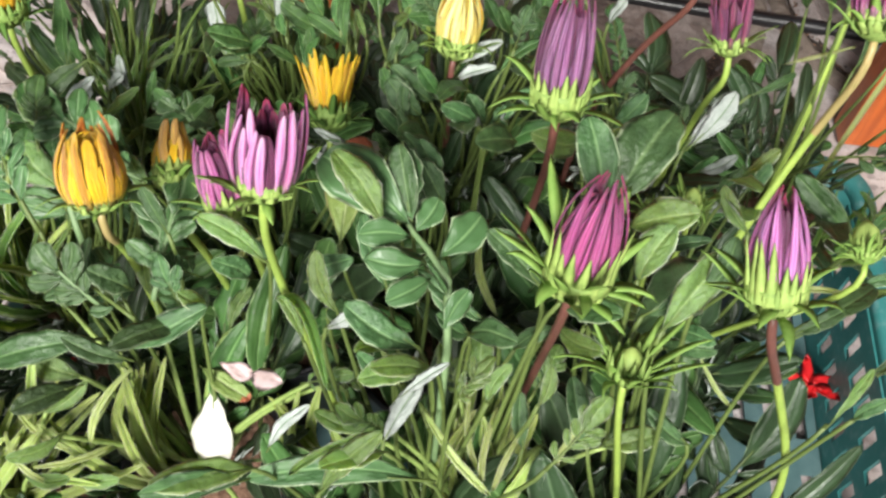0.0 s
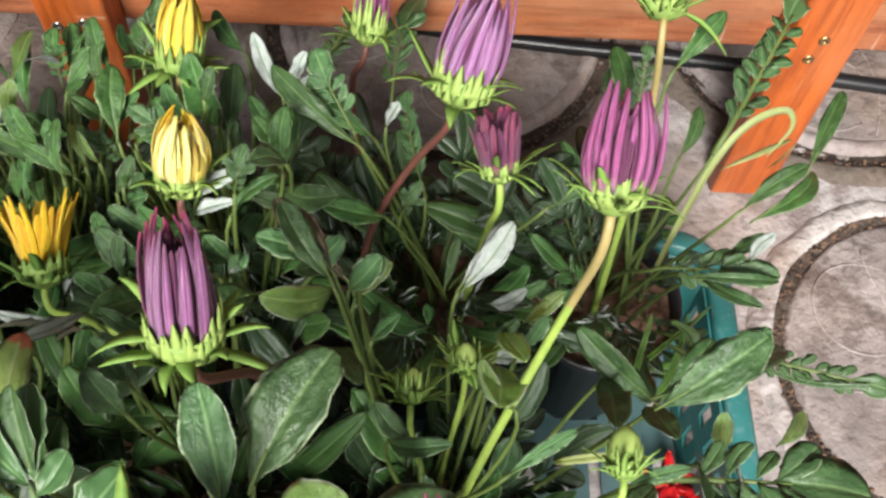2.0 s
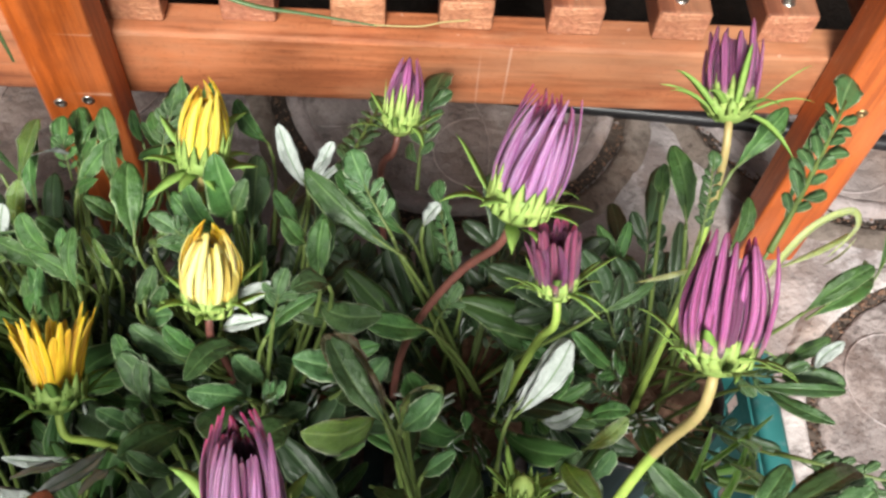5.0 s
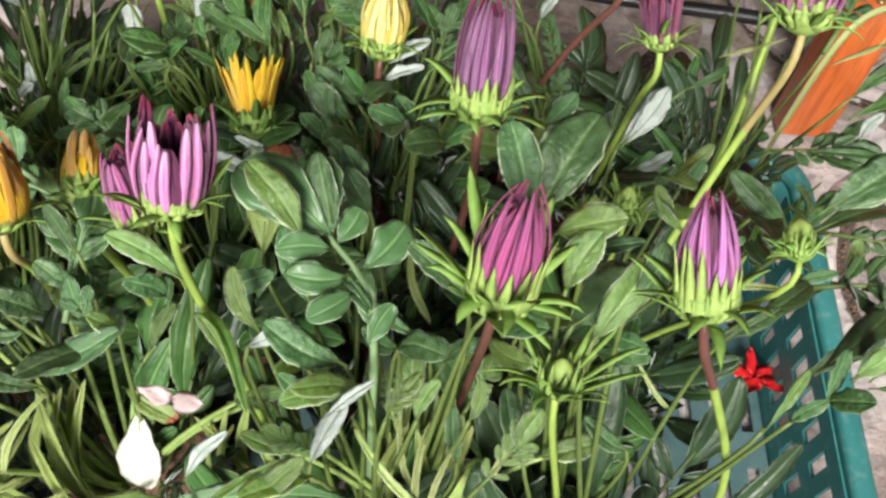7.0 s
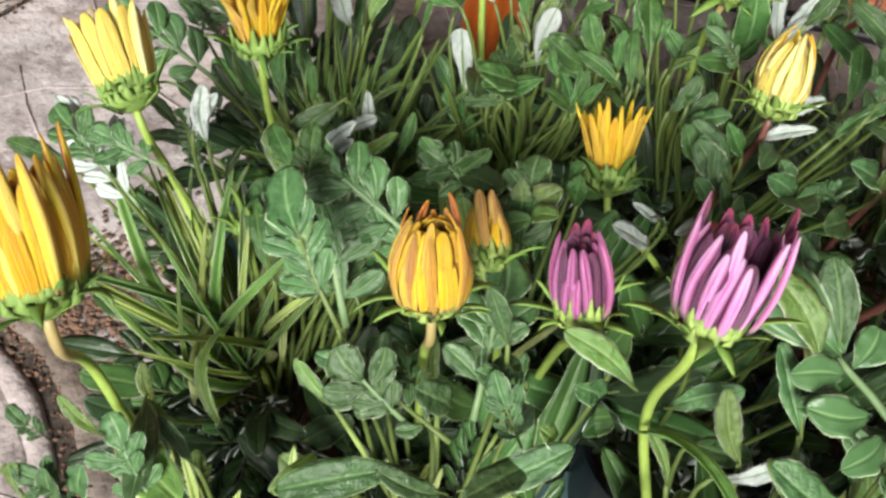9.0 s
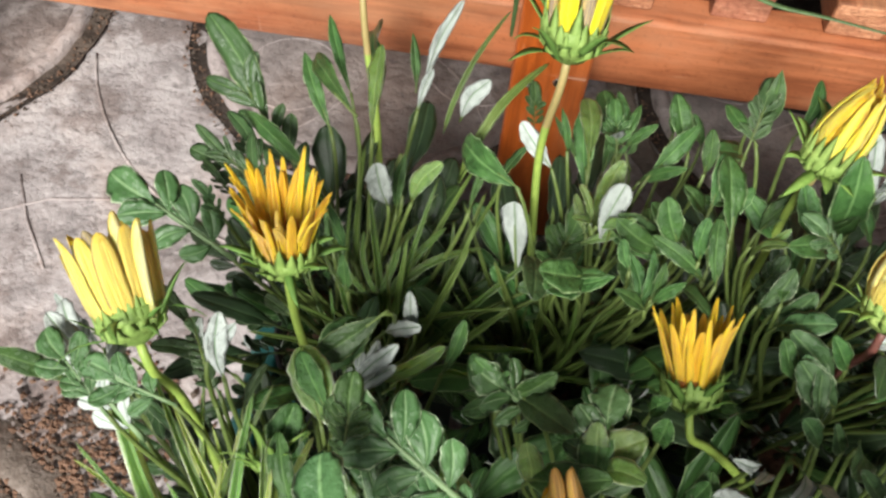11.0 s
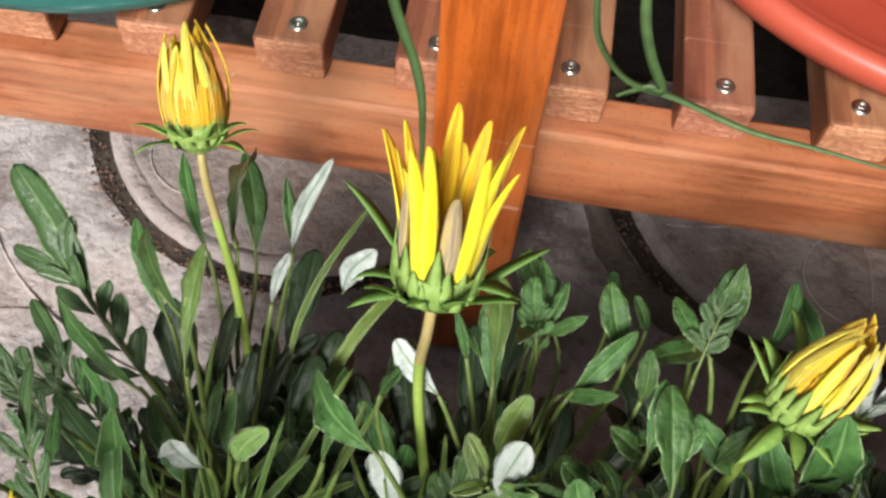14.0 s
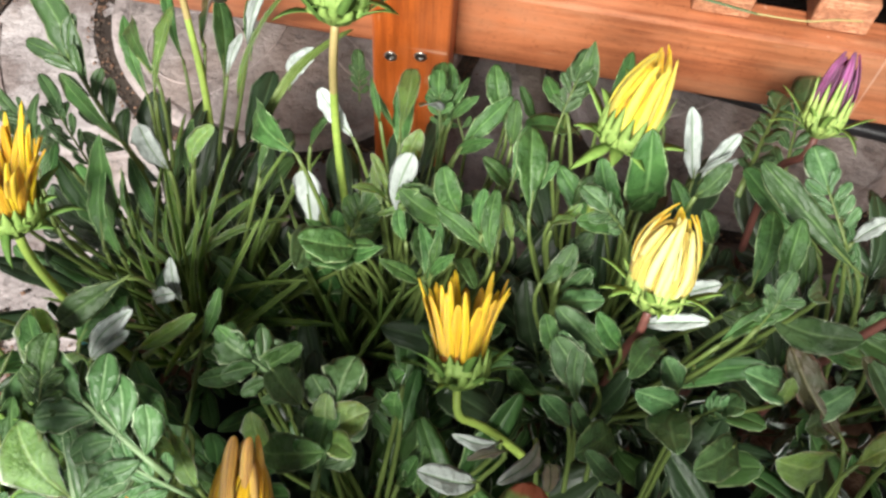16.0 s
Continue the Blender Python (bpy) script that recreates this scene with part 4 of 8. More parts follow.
def leaf_mesh(kind, seed, mats):
    rnd = random.Random(seed)
    bm = bmesh.new()
    rise = rnd.uniform(0.04, 0.13)
    if kind == "L":
        stalk(bm, 0.62, 0.020, 0.009, rise)
        blade(bm, 0.52, 1.0, rnd.uniform(0.24, 0.32), rise=rise, curl=rnd.uniform(0, 0.2), rnd=rnd)
        for k, y in enumerate((0.20, 0.33, 0.45, 0.56)):
            for s in (-1, 1):
                ln = rnd.uniform(0.20, 0.33) * (0.75 + 0.09 * k)
                yy = y + rnd.uniform(-0.03, 0.03)
                blade(bm, yy, yy + ln, ln * rnd.uniform(0.42, 0.58), 0.006 * s, s * rnd.uniform(0.6, 1.05), rise, curl=rnd.uniform(-0.2, 0.3), rnd=rnd, nv=8, lift=0.012)
    elif kind == "P":
        stalk(bm, 0.80, 0.024, 0.010, rise)
        blade(bm, 0.10, 0.86, 0.075, rise=rise, rnd=rnd, nv=9, lift=0.004)
        blade(bm, 0.62, 1.0, rnd.uniform(0.24, 0.30), rise=rise, curl=rnd.uniform(0, 0.15), rnd=rnd, nv=9, blunt=0.6, lift=0.008)
        for k, y in enumerate((0.20, 0.36, 0.52)):
            for s in (-1, 1):
                ln = rnd.uniform(0.27, 0.36) * (0.85 + 0.08 * k)
                yy = y + rnd.uniform(-0.04, 0.04)
                blade(bm, yy, yy + ln, ln * rnd.uniform(0.50, 0.62), 0.008 * s, s * rnd.uniform(0.65, 1.05), rise, curl=rnd.uniform(-0.25, 0.25), rnd=rnd, nv=9, lift=0.012, blunt=0.6)
    elif kind == "PL":
        stalk(bm, 0.74, 0.010, 0.006, rise)
        blade(bm, 0.66, 1.0, rnd.uniform(0.12, 0.16), rise=rise, curl=rnd.uniform(0, 0.3), rnd=rnd, nv=7)
        for k, y in enumerate((0.40, 0.48, 0.56, 0.64)):
            for s in (-1, 1):
                ln = rnd.uniform(0.12, 0.18) * (0.8 + 0.1 * k)
                yy = y + rnd.uniform(-0.03, 0.03)
                blade(bm, yy, yy + ln, ln * rnd.uniform(0.42, 0.58), 0.003 * s, s * rnd.uniform(0.55, 1.0), rise, curl=rnd.uniform(-0.3, 0.4), rnd=rnd, nv=6, lift=0.008)
    elif kind == "PS":
        stalk(bm, 0.68, 0.010, 0.007, rise)
        blade(bm, 0.56, 1.0, rnd.uniform(0.11, 0.15), rise=rise, curl=rnd.uniform(0, 0.3), rnd=rnd, peak=0.62, wedge=1.4, nv=9)
        for s in (-1, 1):
            y, ln = rnd.uniform(0.42, 0.54), rnd.uniform(0.10, 0.15)
            blade(bm, y, y + ln, ln * 0.45, 0.003 * s, s * rnd.uniform(0.5, 0.9), rise, curl=rnd.uniform(-0.3, 0.3), rnd=rnd, nv=6, lift=0.008)
    elif kind == "E":
        stalk(bm, 0.62, 0.016, 0.009, rise)
        blade(bm, 0.42, 1.0, rnd.uniform(0.13, 0.17), rise=rise, curl=rnd.uniform(0, 0.1), rnd=rnd, nv=9)
        for k, y in enumerate((0.12, 0.25, 0.37, 0.49, 0.58)):
            for s in (-1, 1):
                ln = rnd.uniform(0.14, 0.24)
                yy = y + rnd.uniform(-0.03, 0.03)
                blade(bm, yy, yy + ln, ln * rnd.uniform(0.30, 0.40), 0.005 * s, s * rnd.uniform(0.35, 0.75), rise, curl=rnd.uniform(-0.2, 0.2), rnd=rnd, nv=6, lift=0.010)
    elif kind == "t":
        stalk(bm, 0.84, 0.018, 0.010, rise)
        blade(bm, 0.10, 0.90, 0.045, rise=rise, rnd=rnd, nv=9)
        blade(bm, 0.76, 1.0, 0.15, rise=rise, rnd=rnd, peak=0.62)
        for k in range(8):
            for s in (-1, 1):
                y = 0.20 + 0.072 * k + rnd.uniform(-0.015, 0.015)
                ln = rnd.uniform(0.09, 0.14)
                blade(bm, y, y + ln, ln * 0.50, 0.008 * s, s * rnd.uniform(0.45, 0.9), rise, rnd=rnd, nu=2, nv=4, lift=0.004, wedge=0.6)
    elif kind == "B":
        stalk(bm, 0.30, 0.016, 0.010, rise)
        blade(bm, 0.04, 1.0, rnd.uniform(0.40, 0.50), rise=rise, curl=rnd.uniform(-0.05, 0.1), rnd=rnd, peak=0.58, nu=6, nv=10)
    elif kind == "S":
        stalk(bm, 0.30, 0.018, 0.012, rise)
        blade(bm, 0.06, 1.0, rnd.uniform(0.26, 0.34), rise=rise, curl=rnd.uniform(-0.05, 0.12), rnd=rnd, peak=0.62, nu=6, nv=10)
    elif kind == "p":
        stalk(bm, 0.30, 0.016, 0.010, rise)
        blade(bm, 0.04, 1.0, rnd.uniform(0.20, 0.27), rise=rise, curl=rnd.uniform(-0.05, 0.12), rnd=rnd, peak=0.55, nu=6, nv=10, blunt=0.95, wedge=1.2)
    elif kind == "v":
        stalk(bm, 0.8, 0.022, 0.008, rise)
        blade(bm, 0.0, 1.0, 0.30, rise=rise, fold=0.2, rnd=rnd, peak=0.86, nu=6, nv=16, blunt=0.5, wedge=4.2)
    elif kind == "N":
        blade(bm, 0.0, 1.0, 0.085, rise=rnd.uniform(0.05, 0.24), fold=0.75, rnd=rnd, peak=0.30, nu=4, nv=12, blunt=0.42, wedge=0.35, curl=rnd.uniform(0.0, 0.12))
    elif kind == "G":
        blade(bm, 0.0, 1.0, 0.06, rise=0.16, fold=0.35, rnd=rnd, peak=0.4, nu=2, nv=12, blunt=1.0)
    return mesh_of(bm, "leaf", mats)


POOL = {}


def pool(kind, mats, count, seed, shape=None):
    POOL[kind] = [leaf_mesh(shape or kind, seed + k, mats) for k in range(count)]


pool("L", [LEAF, FELT, PETIOLE], 5, 10)
pool("B", [LEAF, FELT, PETIOLE], 5, 30)
pool("S", [LEAF, FELT, PETIOLE], 5, 50)
pool("Lg", [LEAF_REAR, FELT, PETIOLE], 4, 15, "L")
pool("Bg", [LEAF_REAR, FELT, PETIOLE], 4, 35, "B")
pool("Sg", [LEAF_REAR, FELT, PETIOLE], 4, 55, "S")
pool("e", [LEAF_OLIVE, FELT, PETIOLE], 3, 145, "E")
pool("y", [LEAF_YELLOW, FELT, PETIOLE], 2, 205, "p")
pool("PL", [LEAF_SHADED, FELT, PETIOLE_SHADED], 5, 70)
pool("PS", [LEAF_SHADED, FELT, PETIOLE_SHADED], 5, 90)
pool("PG", [LEAF_REAR, FELT, PETIOLE_SHADED], 4, 110, "PS")
pool("PM", [LEAF_REAR, FELT, PETIOLE_SHADED], 4, 120, "PL")
pool("E", [LEAF, FELT, PETIOLE], 4, 140)
pool("t", [LEAF, FELT, PETIOLE], 3, 130)
pool("W", [FELT, LEAF, PETIOLE], 3, 150, "S")
pool("w", [FELT, LEAF, PETIOLE], 3, 160, "S")
pool("v", [FELT, LEAF, PETIOLE], 3, 170)
pool("J", [LEAF_FRESH, FELT, PETIOLE], 4, 220, "S")
pool("p", [LEAF_REAR, FELT, PETIOLE], 5, 270)
pool("s", [LEAF_REAR, FELT, PETIOLE], 5, 260, "S")
pool("b", [LEAF_FRESH, FELT, PETIOLE], 4, 240, "B")
pool("q", [LEAF_OLIVE, FELT, PETIOLE], 4, 250, "S")
pool("K", [LEAF_FRESH, FELT, PETIOLE], 3, 230, "L")
pool("N", [LEAF_LIGHT, LEAF_LIGHT, PETIOLE], 4, 180)
pool("m", [LEAF_FRESH, LEAF_FRESH, PETIOLE], 4, 187, "N")
pool("n", [LEAF_GRASS, LEAF_GRASS, PETIOLE], 4, 185, "N")
pool("o", [LEAF_STRAP, LEAF_STRAP, PETIOLE], 4, 195, "N")
pool("P", [LEAF_PALE, FELT, PETIOLE_PALE], 6, 300)
pool("V", [FELT, LEAF_PALE, PETIOLE_PALE], 3, 310, "E")
pool("G", [LEAF_LIGHT, LEAF_LIGHT, PETIOLE], 3, 190)
pool("Y", [LEAF_YELLOW, FELT, PETIOLE], 2, 200, "B")
pool("z", [WHITE_PETAL, WHITE_PETAL, PETIOLE], 1, 290, "B")
pool("R", [LEAF_RED, FELT, PETIOLE], 2, 210, "S")

LEAF_LABEL = {"V": "feathery white felted leaf underside", "P": "lobed green leaf with a pale rib", "W": "white felted leaf underside turned up", "w": "white felted leaf underside turned up", "v": "spoon-shaped white felted leaf", "Y": "yellowing leaf", "z": "bleached creamy white leaf", "R": "reddish ageing leaf", "y": "narrow leaf yellowing towards its tip", "N": "narrow bright green leaf", "G": "thin grass blade", "t": "finely toothed leaf"}

# ---- pots and plants in the crate ----
SOIL_Z = 0.128
PLANTS = []


def make_pot(x, y, seed):
    rnd = random.Random(seed)
    pot = thing("nursery_pot", (x, y, 0.0125), "round black plastic nursery pot filled with soil", "plant pot", "nursery pots in the crate")
    bm = bmesh.new()
    rings = lathe(bm, [(0.036, 0.0), (0.040, 0.002), (0.0485, 0.112), (0.0520, 0.113), (0.0525, 0.122), (0.0500, 0.1225), (0.0480, 0.112), (0.0465, 0.104)], 32, wobble=0.01)
    bm.faces.new(list(reversed(rings[0])))
    part("body", bm, BLACK_PLASTIC, pot)
    bm = bmesh.new()
    rings = lathe(bm, [(0.0468 * k / 8, 0.110 + 0.002 * rnd.random()) for k in range(8, 0, -1)], 28)
    bm.faces.new(rings[-1])
    for v in bm.verts:
        v.co.z += 0.004 * noise.noise((v.co.x * 90 + seed, v.co.y * 90, seed))
    part("soil", bm, SOIL, pot, "coarse brown potting soil")
    pl = thing("gazania_plant", (x, y, SOIL_Z), "leafy gazania plant in a black pot in the crate", "plant", "gazania plants in the crate")
    PLANTS.append((Vector((x, y, SOIL_Z)), pl))


SHIFT = {2: (-0.010, 0.052), 1: (0.002, -0.010), 7: (0.012, 0.020)}
seed = 0
for gy in (0.590, 0.725, 0.862):
    for gx in (0.165, 0.278, 0.391, 0.504, 0.617):
        seed += 1
        if gx > 0.6 and gy < 0.8:
            continue
        dx, dy = SHIFT.get(seed, (0.0, 0.0))
        make_pot(gx + dx + 0.006 * math.sin(seed * 2.3), gy + dy + 0.005 * math.cos(seed * 1.7), seed)


def owner(p):
    return min(PLANTS, key=lambda q: (q[0].xy - Vector(p[:2])).length)


def aim(base, tip, up, roll=0.0):
    """The frame whose y axis runs from base to tip and whose z axis is near up; its scale is their distance."""
    y = (Vector(tip) - Vector(base))
    length = y.length
    y.normalize()
    z = Vector(up)
    z = (z - z.dot(y) * y).normalized()
    x = y.cross(z)
    m = Matrix((x, y, z)).transposed().to_4x4()
    return Matrix.Translation(base) @ m @ Matrix.Rotation(roll, 4, "Y"), length


def open_spot(a, b):
    """Whether a low leaf from a to b would lie over one of the two clear spots among the front plants."""
    for cx, cy, r in ((0.281, 0.636, 0.036), (0.238, 0.620, 0.030), (0.312, 0.645, 0.016), (0.260, 0.562, 0.022), (0.287, 0.611, 0.030)):
        d = (Vector(b) - Vector(a)).xy
        q = Vector((cx, cy)) - Vector(a).xy
        t = min(1.0, max(0.0, q.dot(d) / max(d.length_squared, 1e-9)))
        if t > 0.25 and (q - t * d).length < r:
            return True
    return False


LEAF_RND = random.Random(77)


def leaf_at(kind, base, tip, wide=1.0, plant=None, face=None):
    """A leaf of that kind from base to tip, and for the upper ones a stalk down into the crown; face is where its upper side looks."""
    root, pl = plant or owner(base)
    if kind in ("L", "B", "S") and root.x < 0.34 and root.y > 0.7:
        kind += "g"
    up = Vector((LEAF_RND.uniform(-0.35, 0.35), -0.45 + LEAF_RND.uniform(-0.3, 0.3), 1.0))
    turn = LEAF_RND.uniform(-0.25, 0.25)
    if kind == "z":
        up, turn = Vector((-0.35, -1.0, 1.0)), 0.0
    if face:
        up, turn = Vector(face), 0.0
    m, length = aim(base, tip, up, turn)
    ob = part("leaf", LEAF_RND.choice(POOL[kind]), None, pl, LEAF_LABEL.get(kind, ""))
    ob.matrix_basis = Matrix.Translation(-root) @ m @ Matrix.Diagonal((length * wide, length, length, 1))
    if plant is None and kind not in "NnmGo":
        b = Vector(base)
        d = (b - Vector(tip)).normalized()
        crown = root + Vector((LEAF_RND.uniform(-0.015, 0.015), LEAF_RND.uniform(-0.015, 0.015), 0))
        if open_spot(crown, b):
            return ob
        far = (crown.xy - b.xy).length
        if far > 0.06 and LEAF_RND.random() < (0.75 if b.x > 0.50 else 0.35):
            return ob
        if far > 0.055:
            crown = crown.lerp(Vector((b.x, b.y, crown.z)), 0.45)
        pts = bezier(crown, crown.lerp(b, 0.4) + Vector((0, 0, 0.02)), b + d * 0.012 + Vector((0, 0, -0.012)), b + (Vector(tip) - b) * 0.06, 8)
        part("leaf_stalk", tube(bmesh.new(), [p - root for p in pts], [0.0015 - 0.0006 * k / 8 for k in range(9)], 5), PETIOLE, pl)
    return ob


def canopy(x, y):
    z = np.interp(y, [0.5, 0.65, 0.78, 0.88, 0.97], [0.345, 0.335, 0.29, 0.27, 0.235])
    z -= np.interp(x, [0.05, 0.2, 0.3], [0.07, 0.045, 0.0]) * np.interp(y, [0.7, 0.85], [1.0, 0.0])
    return float(z - np.interp(x, [0.5, 0.7], [0.0, 0.06]))


def fill_plants():
    rnd = random.Random(4)
    for root, pl in PLANTS:
        many = 44 if root.y > 0.8 else 38
        for k in range(many):
            a = k * 2.399 + rnd.uniform(-0.3, 0.3)
            reach = 0.018 + 0.095 * math.sqrt((k + 0.5) / many) * rnd.uniform(0.8, 1.15)
            x, y = root.x + reach * math.cos(a), root.y + 0.9 * reach * math.sin(a)
            if x > 0.69 or x < 0.05 or (x - 0.238) ** 2 + (y - 0.618) ** 2 < 0.045**2:
                continue
            z = canopy(x, y) - rnd.uniform(0.030, 0.115) - 0.25 * max(0, reach - 0.07)
            crown = root + Vector((0.012 * math.cos(a), 0.012 * math.sin(a), 0))
            if open_spot(crown, (x, y, z)):
                continue
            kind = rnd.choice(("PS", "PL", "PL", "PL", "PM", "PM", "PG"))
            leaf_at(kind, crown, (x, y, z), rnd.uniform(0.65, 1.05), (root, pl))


def fill_skirts():
    """Low shade-coloured leaves that spread over the crate's rear and left rims."""
    rnd = random.Random(9)
    for root, pl in PLANTS:
        for k in range(26 if root.y > 0.8 else 14 if root.x > 0.45 else 24):
            if root.y > 0.8:
                a = rnd.uniform(0.15, 2.99)
            elif root.x < 0.22:
                a = rnd.uniform(1.9, 4.4)
            else:
                a = rnd.uniform(0, 6.28)
            reach = rnd.uniform(0.05, 0.125) if root.y > 0.8 or root.x < 0.22 else rnd.uniform(0.02, 0.07)
            x, y = root.x + reach * math.cos(a), root.y + reach * math.sin(a)
            if x > 0.685:
                continue
            z = rnd.uniform(0.14, 0.235) - 0.3 * max(0.0, reach - 0.08)
            if open_spot(root, (x, y, z)):
                continue
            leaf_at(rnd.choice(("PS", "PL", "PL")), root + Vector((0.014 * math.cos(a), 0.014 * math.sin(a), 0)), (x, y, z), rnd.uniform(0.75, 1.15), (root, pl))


fill_plants()
fill_skirts()


# ---- flowers ----
def bract(bm, a, z0, r0, length, width, out, lift, mat=0, seed=0.0):
    """A narrow leaf-shaped green bract at the azimuth a: it leaves the cup at r0, z0 and bends outwards."""
    ca, sa = math.cos(a), math.sin(a)
    side = 0.22 * math.sin(7.0 * seed + 11.0 * a)

    def place(u, v):
        c = 2 * u - 1
        half = 0.5 * width * ((0.55 + 1.5 * v) if v < 0.3 else 1.0 - ((v - 0.3) / 0.7) ** 1.7) + 0.00008
        r = r0 + length * (out * v + 0.10 * math.sin(2.5 * v))
        z = z0 + length * (lift * v + 0.13 * math.sin(3 * v + seed)) + 0.35 * abs(c) * half
        w = c * half + side * length * v * v
        return (r * ca - w * sa, r * sa + w * ca, z)

    shell(bm, place, 2, 6, 0.0004, mat, mat)


def tooth(bm, a, z0, r0, length, width, out, mat, cup=None):
    """A narrow, pointed tooth that lies on the cup and stands up along the petals."""
    ca, sa = math.cos(a), math.sin(a)

    def place(u, v):
        c = 2 * u - 1
        half = 0.5 * width * (1 - v**1.6) + 0.00008
        z = z0 + length * v
        r = r0 + length * out * v * v - 0.35 * half * c * c
        if cup and v < 0.6:
            r = max(r if v > 0.3 else 0.0, cup(z) + 0.0005 - 0.25 * half * c * c)
        return (r * ca - c * half * sa, r * sa + c * half * ca, z)

    shell(bm, place, 2, 6, 0.0003, mat, mat)


def calyx_mesh(s, teeth, leafy, leafy_len, seed, mats, fat=1.0, tall=1.0):
    """A smooth green cup with narrow pale teeth along its rim and longer leafy bracts below."""
    rnd = random.Random(seed)
    bm = bmesh.new()
    f = s * fat
    rings = lathe(bm, [(0.0024 * s, -0.0020 * s), (0.0056 * f, -0.0005 * s), (0.0092 * f, 0.0030 * s), (0.0113 * f, 0.0075 * s), (0.0122 * f, 0.0122 * s), (0.0116 * f, 0.0124 * s), (0.008 * f, 0.007 * s)], 24)
    for ring in rings[2:5]:
        for k, v in enumerate(ring):
            v.co.xy *= 1.0 + 0.035 * math.sin(k * 2 * math.pi * 8 / 24 + seed) + 0.03 * rnd.uniform(-1, 1)
    bm.faces.new(list(reversed(rings[0])))
    bm.faces.new(rings[-1])
    def cup(z):
        return float(np.interp(z / s, [-0.002, -0.0005, 0.003, 0.0075, 0.0122], [0.0024, 0.0056, 0.0092, 0.0113, 0.0122])) * f

    for k in range(teeth):
        a = 2 * math.pi * (k + rnd.uniform(-0.25, 0.25)) / teeth
        tooth(bm, a, 0.0070 * s, 0.0123 * f, 0.0150 * tall * s * rnd.uniform(0.6, 1.3), 0.0066 * f, rnd.uniform(-0.04, 0.04), 2)
    for k in range(14):
        a = 2 * math.pi * (k + rnd.uniform(-0.25, 0.25)) / 14
        tooth(bm, a, rnd.uniform(-0.0012, 0.002) * s, 0.0118 * f, 0.0135 * s * rnd.uniform(0.7, 1.25), 0.0060 * f, 0.06, k % 2 * 2, cup)
    for k in range(leafy):
        a = 2 * math.pi * (k + rnd.uniform(-0.35, 0.35)) / leafy
        up = rnd.uniform(-0.28, 0.75) if leafy < 20 else rnd.uniform(-0.15, 1.1)
        bract(bm, a, rnd.uniform(0.0005, 0.0065) * s, 0.0080 * f, leafy_len * s * rnd.uniform(0.55, 1.2), rnd.uniform(0.0040, 0.0062) * s, rnd.uniform(0.65, 0.95), up, 1, rnd.uniform(-0.8, 0.8))
    return mesh_of(bm, "flower_head", mats)


def petal_mesh(length, opening, width, seed, mats, fat=1.0, point=0.16, foot=1.0, flat=1.0):
    """A narrow finger-shaped ray petal, folded lengthwise; point is the share of its length that narrows to the tip, flat lessens the fold."""
    rnd = random.Random(seed)
    s = length / 0.047
    rb, rm = (0.0106 if opening > 0.2 else 0.0090) * s * fat, (0.0122 + 0.0012 * opening) * s * fat
    rb, rm = rb * foot, rm * (0.4 + 0.6 * foot)
    rt = fat * (0.0028 + 0.0145 * opening + rnd.uniform(-0.0022, 0.0022)) * s
    bow = rnd.uniform(-0.0012, 0.0012) * s
    skew = rnd.uniform(-0.10, 0.10) + (0.05 if opening < 0.2 else 0.0)
    kink = rnd.uniform(-0.5, 0.5) * (0.4 if opening < 0.2 else 1.0)
    tuck = rnd.uniform(0.42, 0.74)
    flute = rnd.uniform(0.4, 1.0) * flat
    bm = bmesh.new()

    def place(u, v):
        c = 2 * u - 1
        v = 1 - (1 - v) ** 1.7
        z = 0.007 * s + v * (length - 0.007 * s)
        if opening < 0.2:
            r = rm * (0.80 + 0.20 * math.sin(0.5 * math.pi * min(v / 0.30, 1))) * (1 - (tuck - 1.2 * opening) * max(0.0, (v - 0.28) / 0.72) ** 2.1) + bow * v
        else:
            r = (1 - v) ** 2 * rb + 2 * v * (1 - v) * (2 * rm - 0.5 * (rb + rt)) + v * v * rt + bow * math.sin(4 * v)
        half = 0.5 * width * min(1.0, 0.66 + 1.2 * v)
        if v > 1 - point:
            half *= math.sqrt(max(0.0, 1 - ((v - 1 + point) / point) ** 2))
        half += 0.00012
        if opening < 0.2 and v > 0.4:
            half *= max(0.5, r / rm) ** 0.8
        rib = 0.10 * half * math.cos(9.4 * c) * (1 - v)
        return (r - flute * half * c * c + rib, c * half + skew * v * v * 0.02 * s + kink * 0.006 * s * max(0.0, v - 0.5), z)

    shell(bm, place, 6, 12, 0.0006 * s, 0, 1)
    return mesh_of(bm, "petal", mats)


FLOWER_LABEL = {
    "pink": "pink", "rose": "rose-pink", "pink_closed": "closed bright pink", "violet": "closed violet-purple", "magenta": "closed magenta", "magenta_open": "small deep magenta",
    "plum_open": "small plum-red", "plum": "dark plum", "plum_bud": "dark plum bud", "lilac": "striped lilac", "orange": "orange striped with brown", "brown_orange": "wilting brown-orange",
    "gold_open": "golden yellow", "yellow": "closed yellow", "pale_yellow": "pale yellow", "yellow_pale": "lemon yellow", "yellow_open": "half-open bright yellow", "orange_yellow": "orange and yellow",
}
RED_STEMS = ("violet", "magenta", "lilac", "pink_closed", "plum_bud", "pale_yellow")
TAN_STEMS = ("yellow_open", "yellow", "orange", "plum", "orange_yellow", "rose")
FLOWER_COUNT = 0


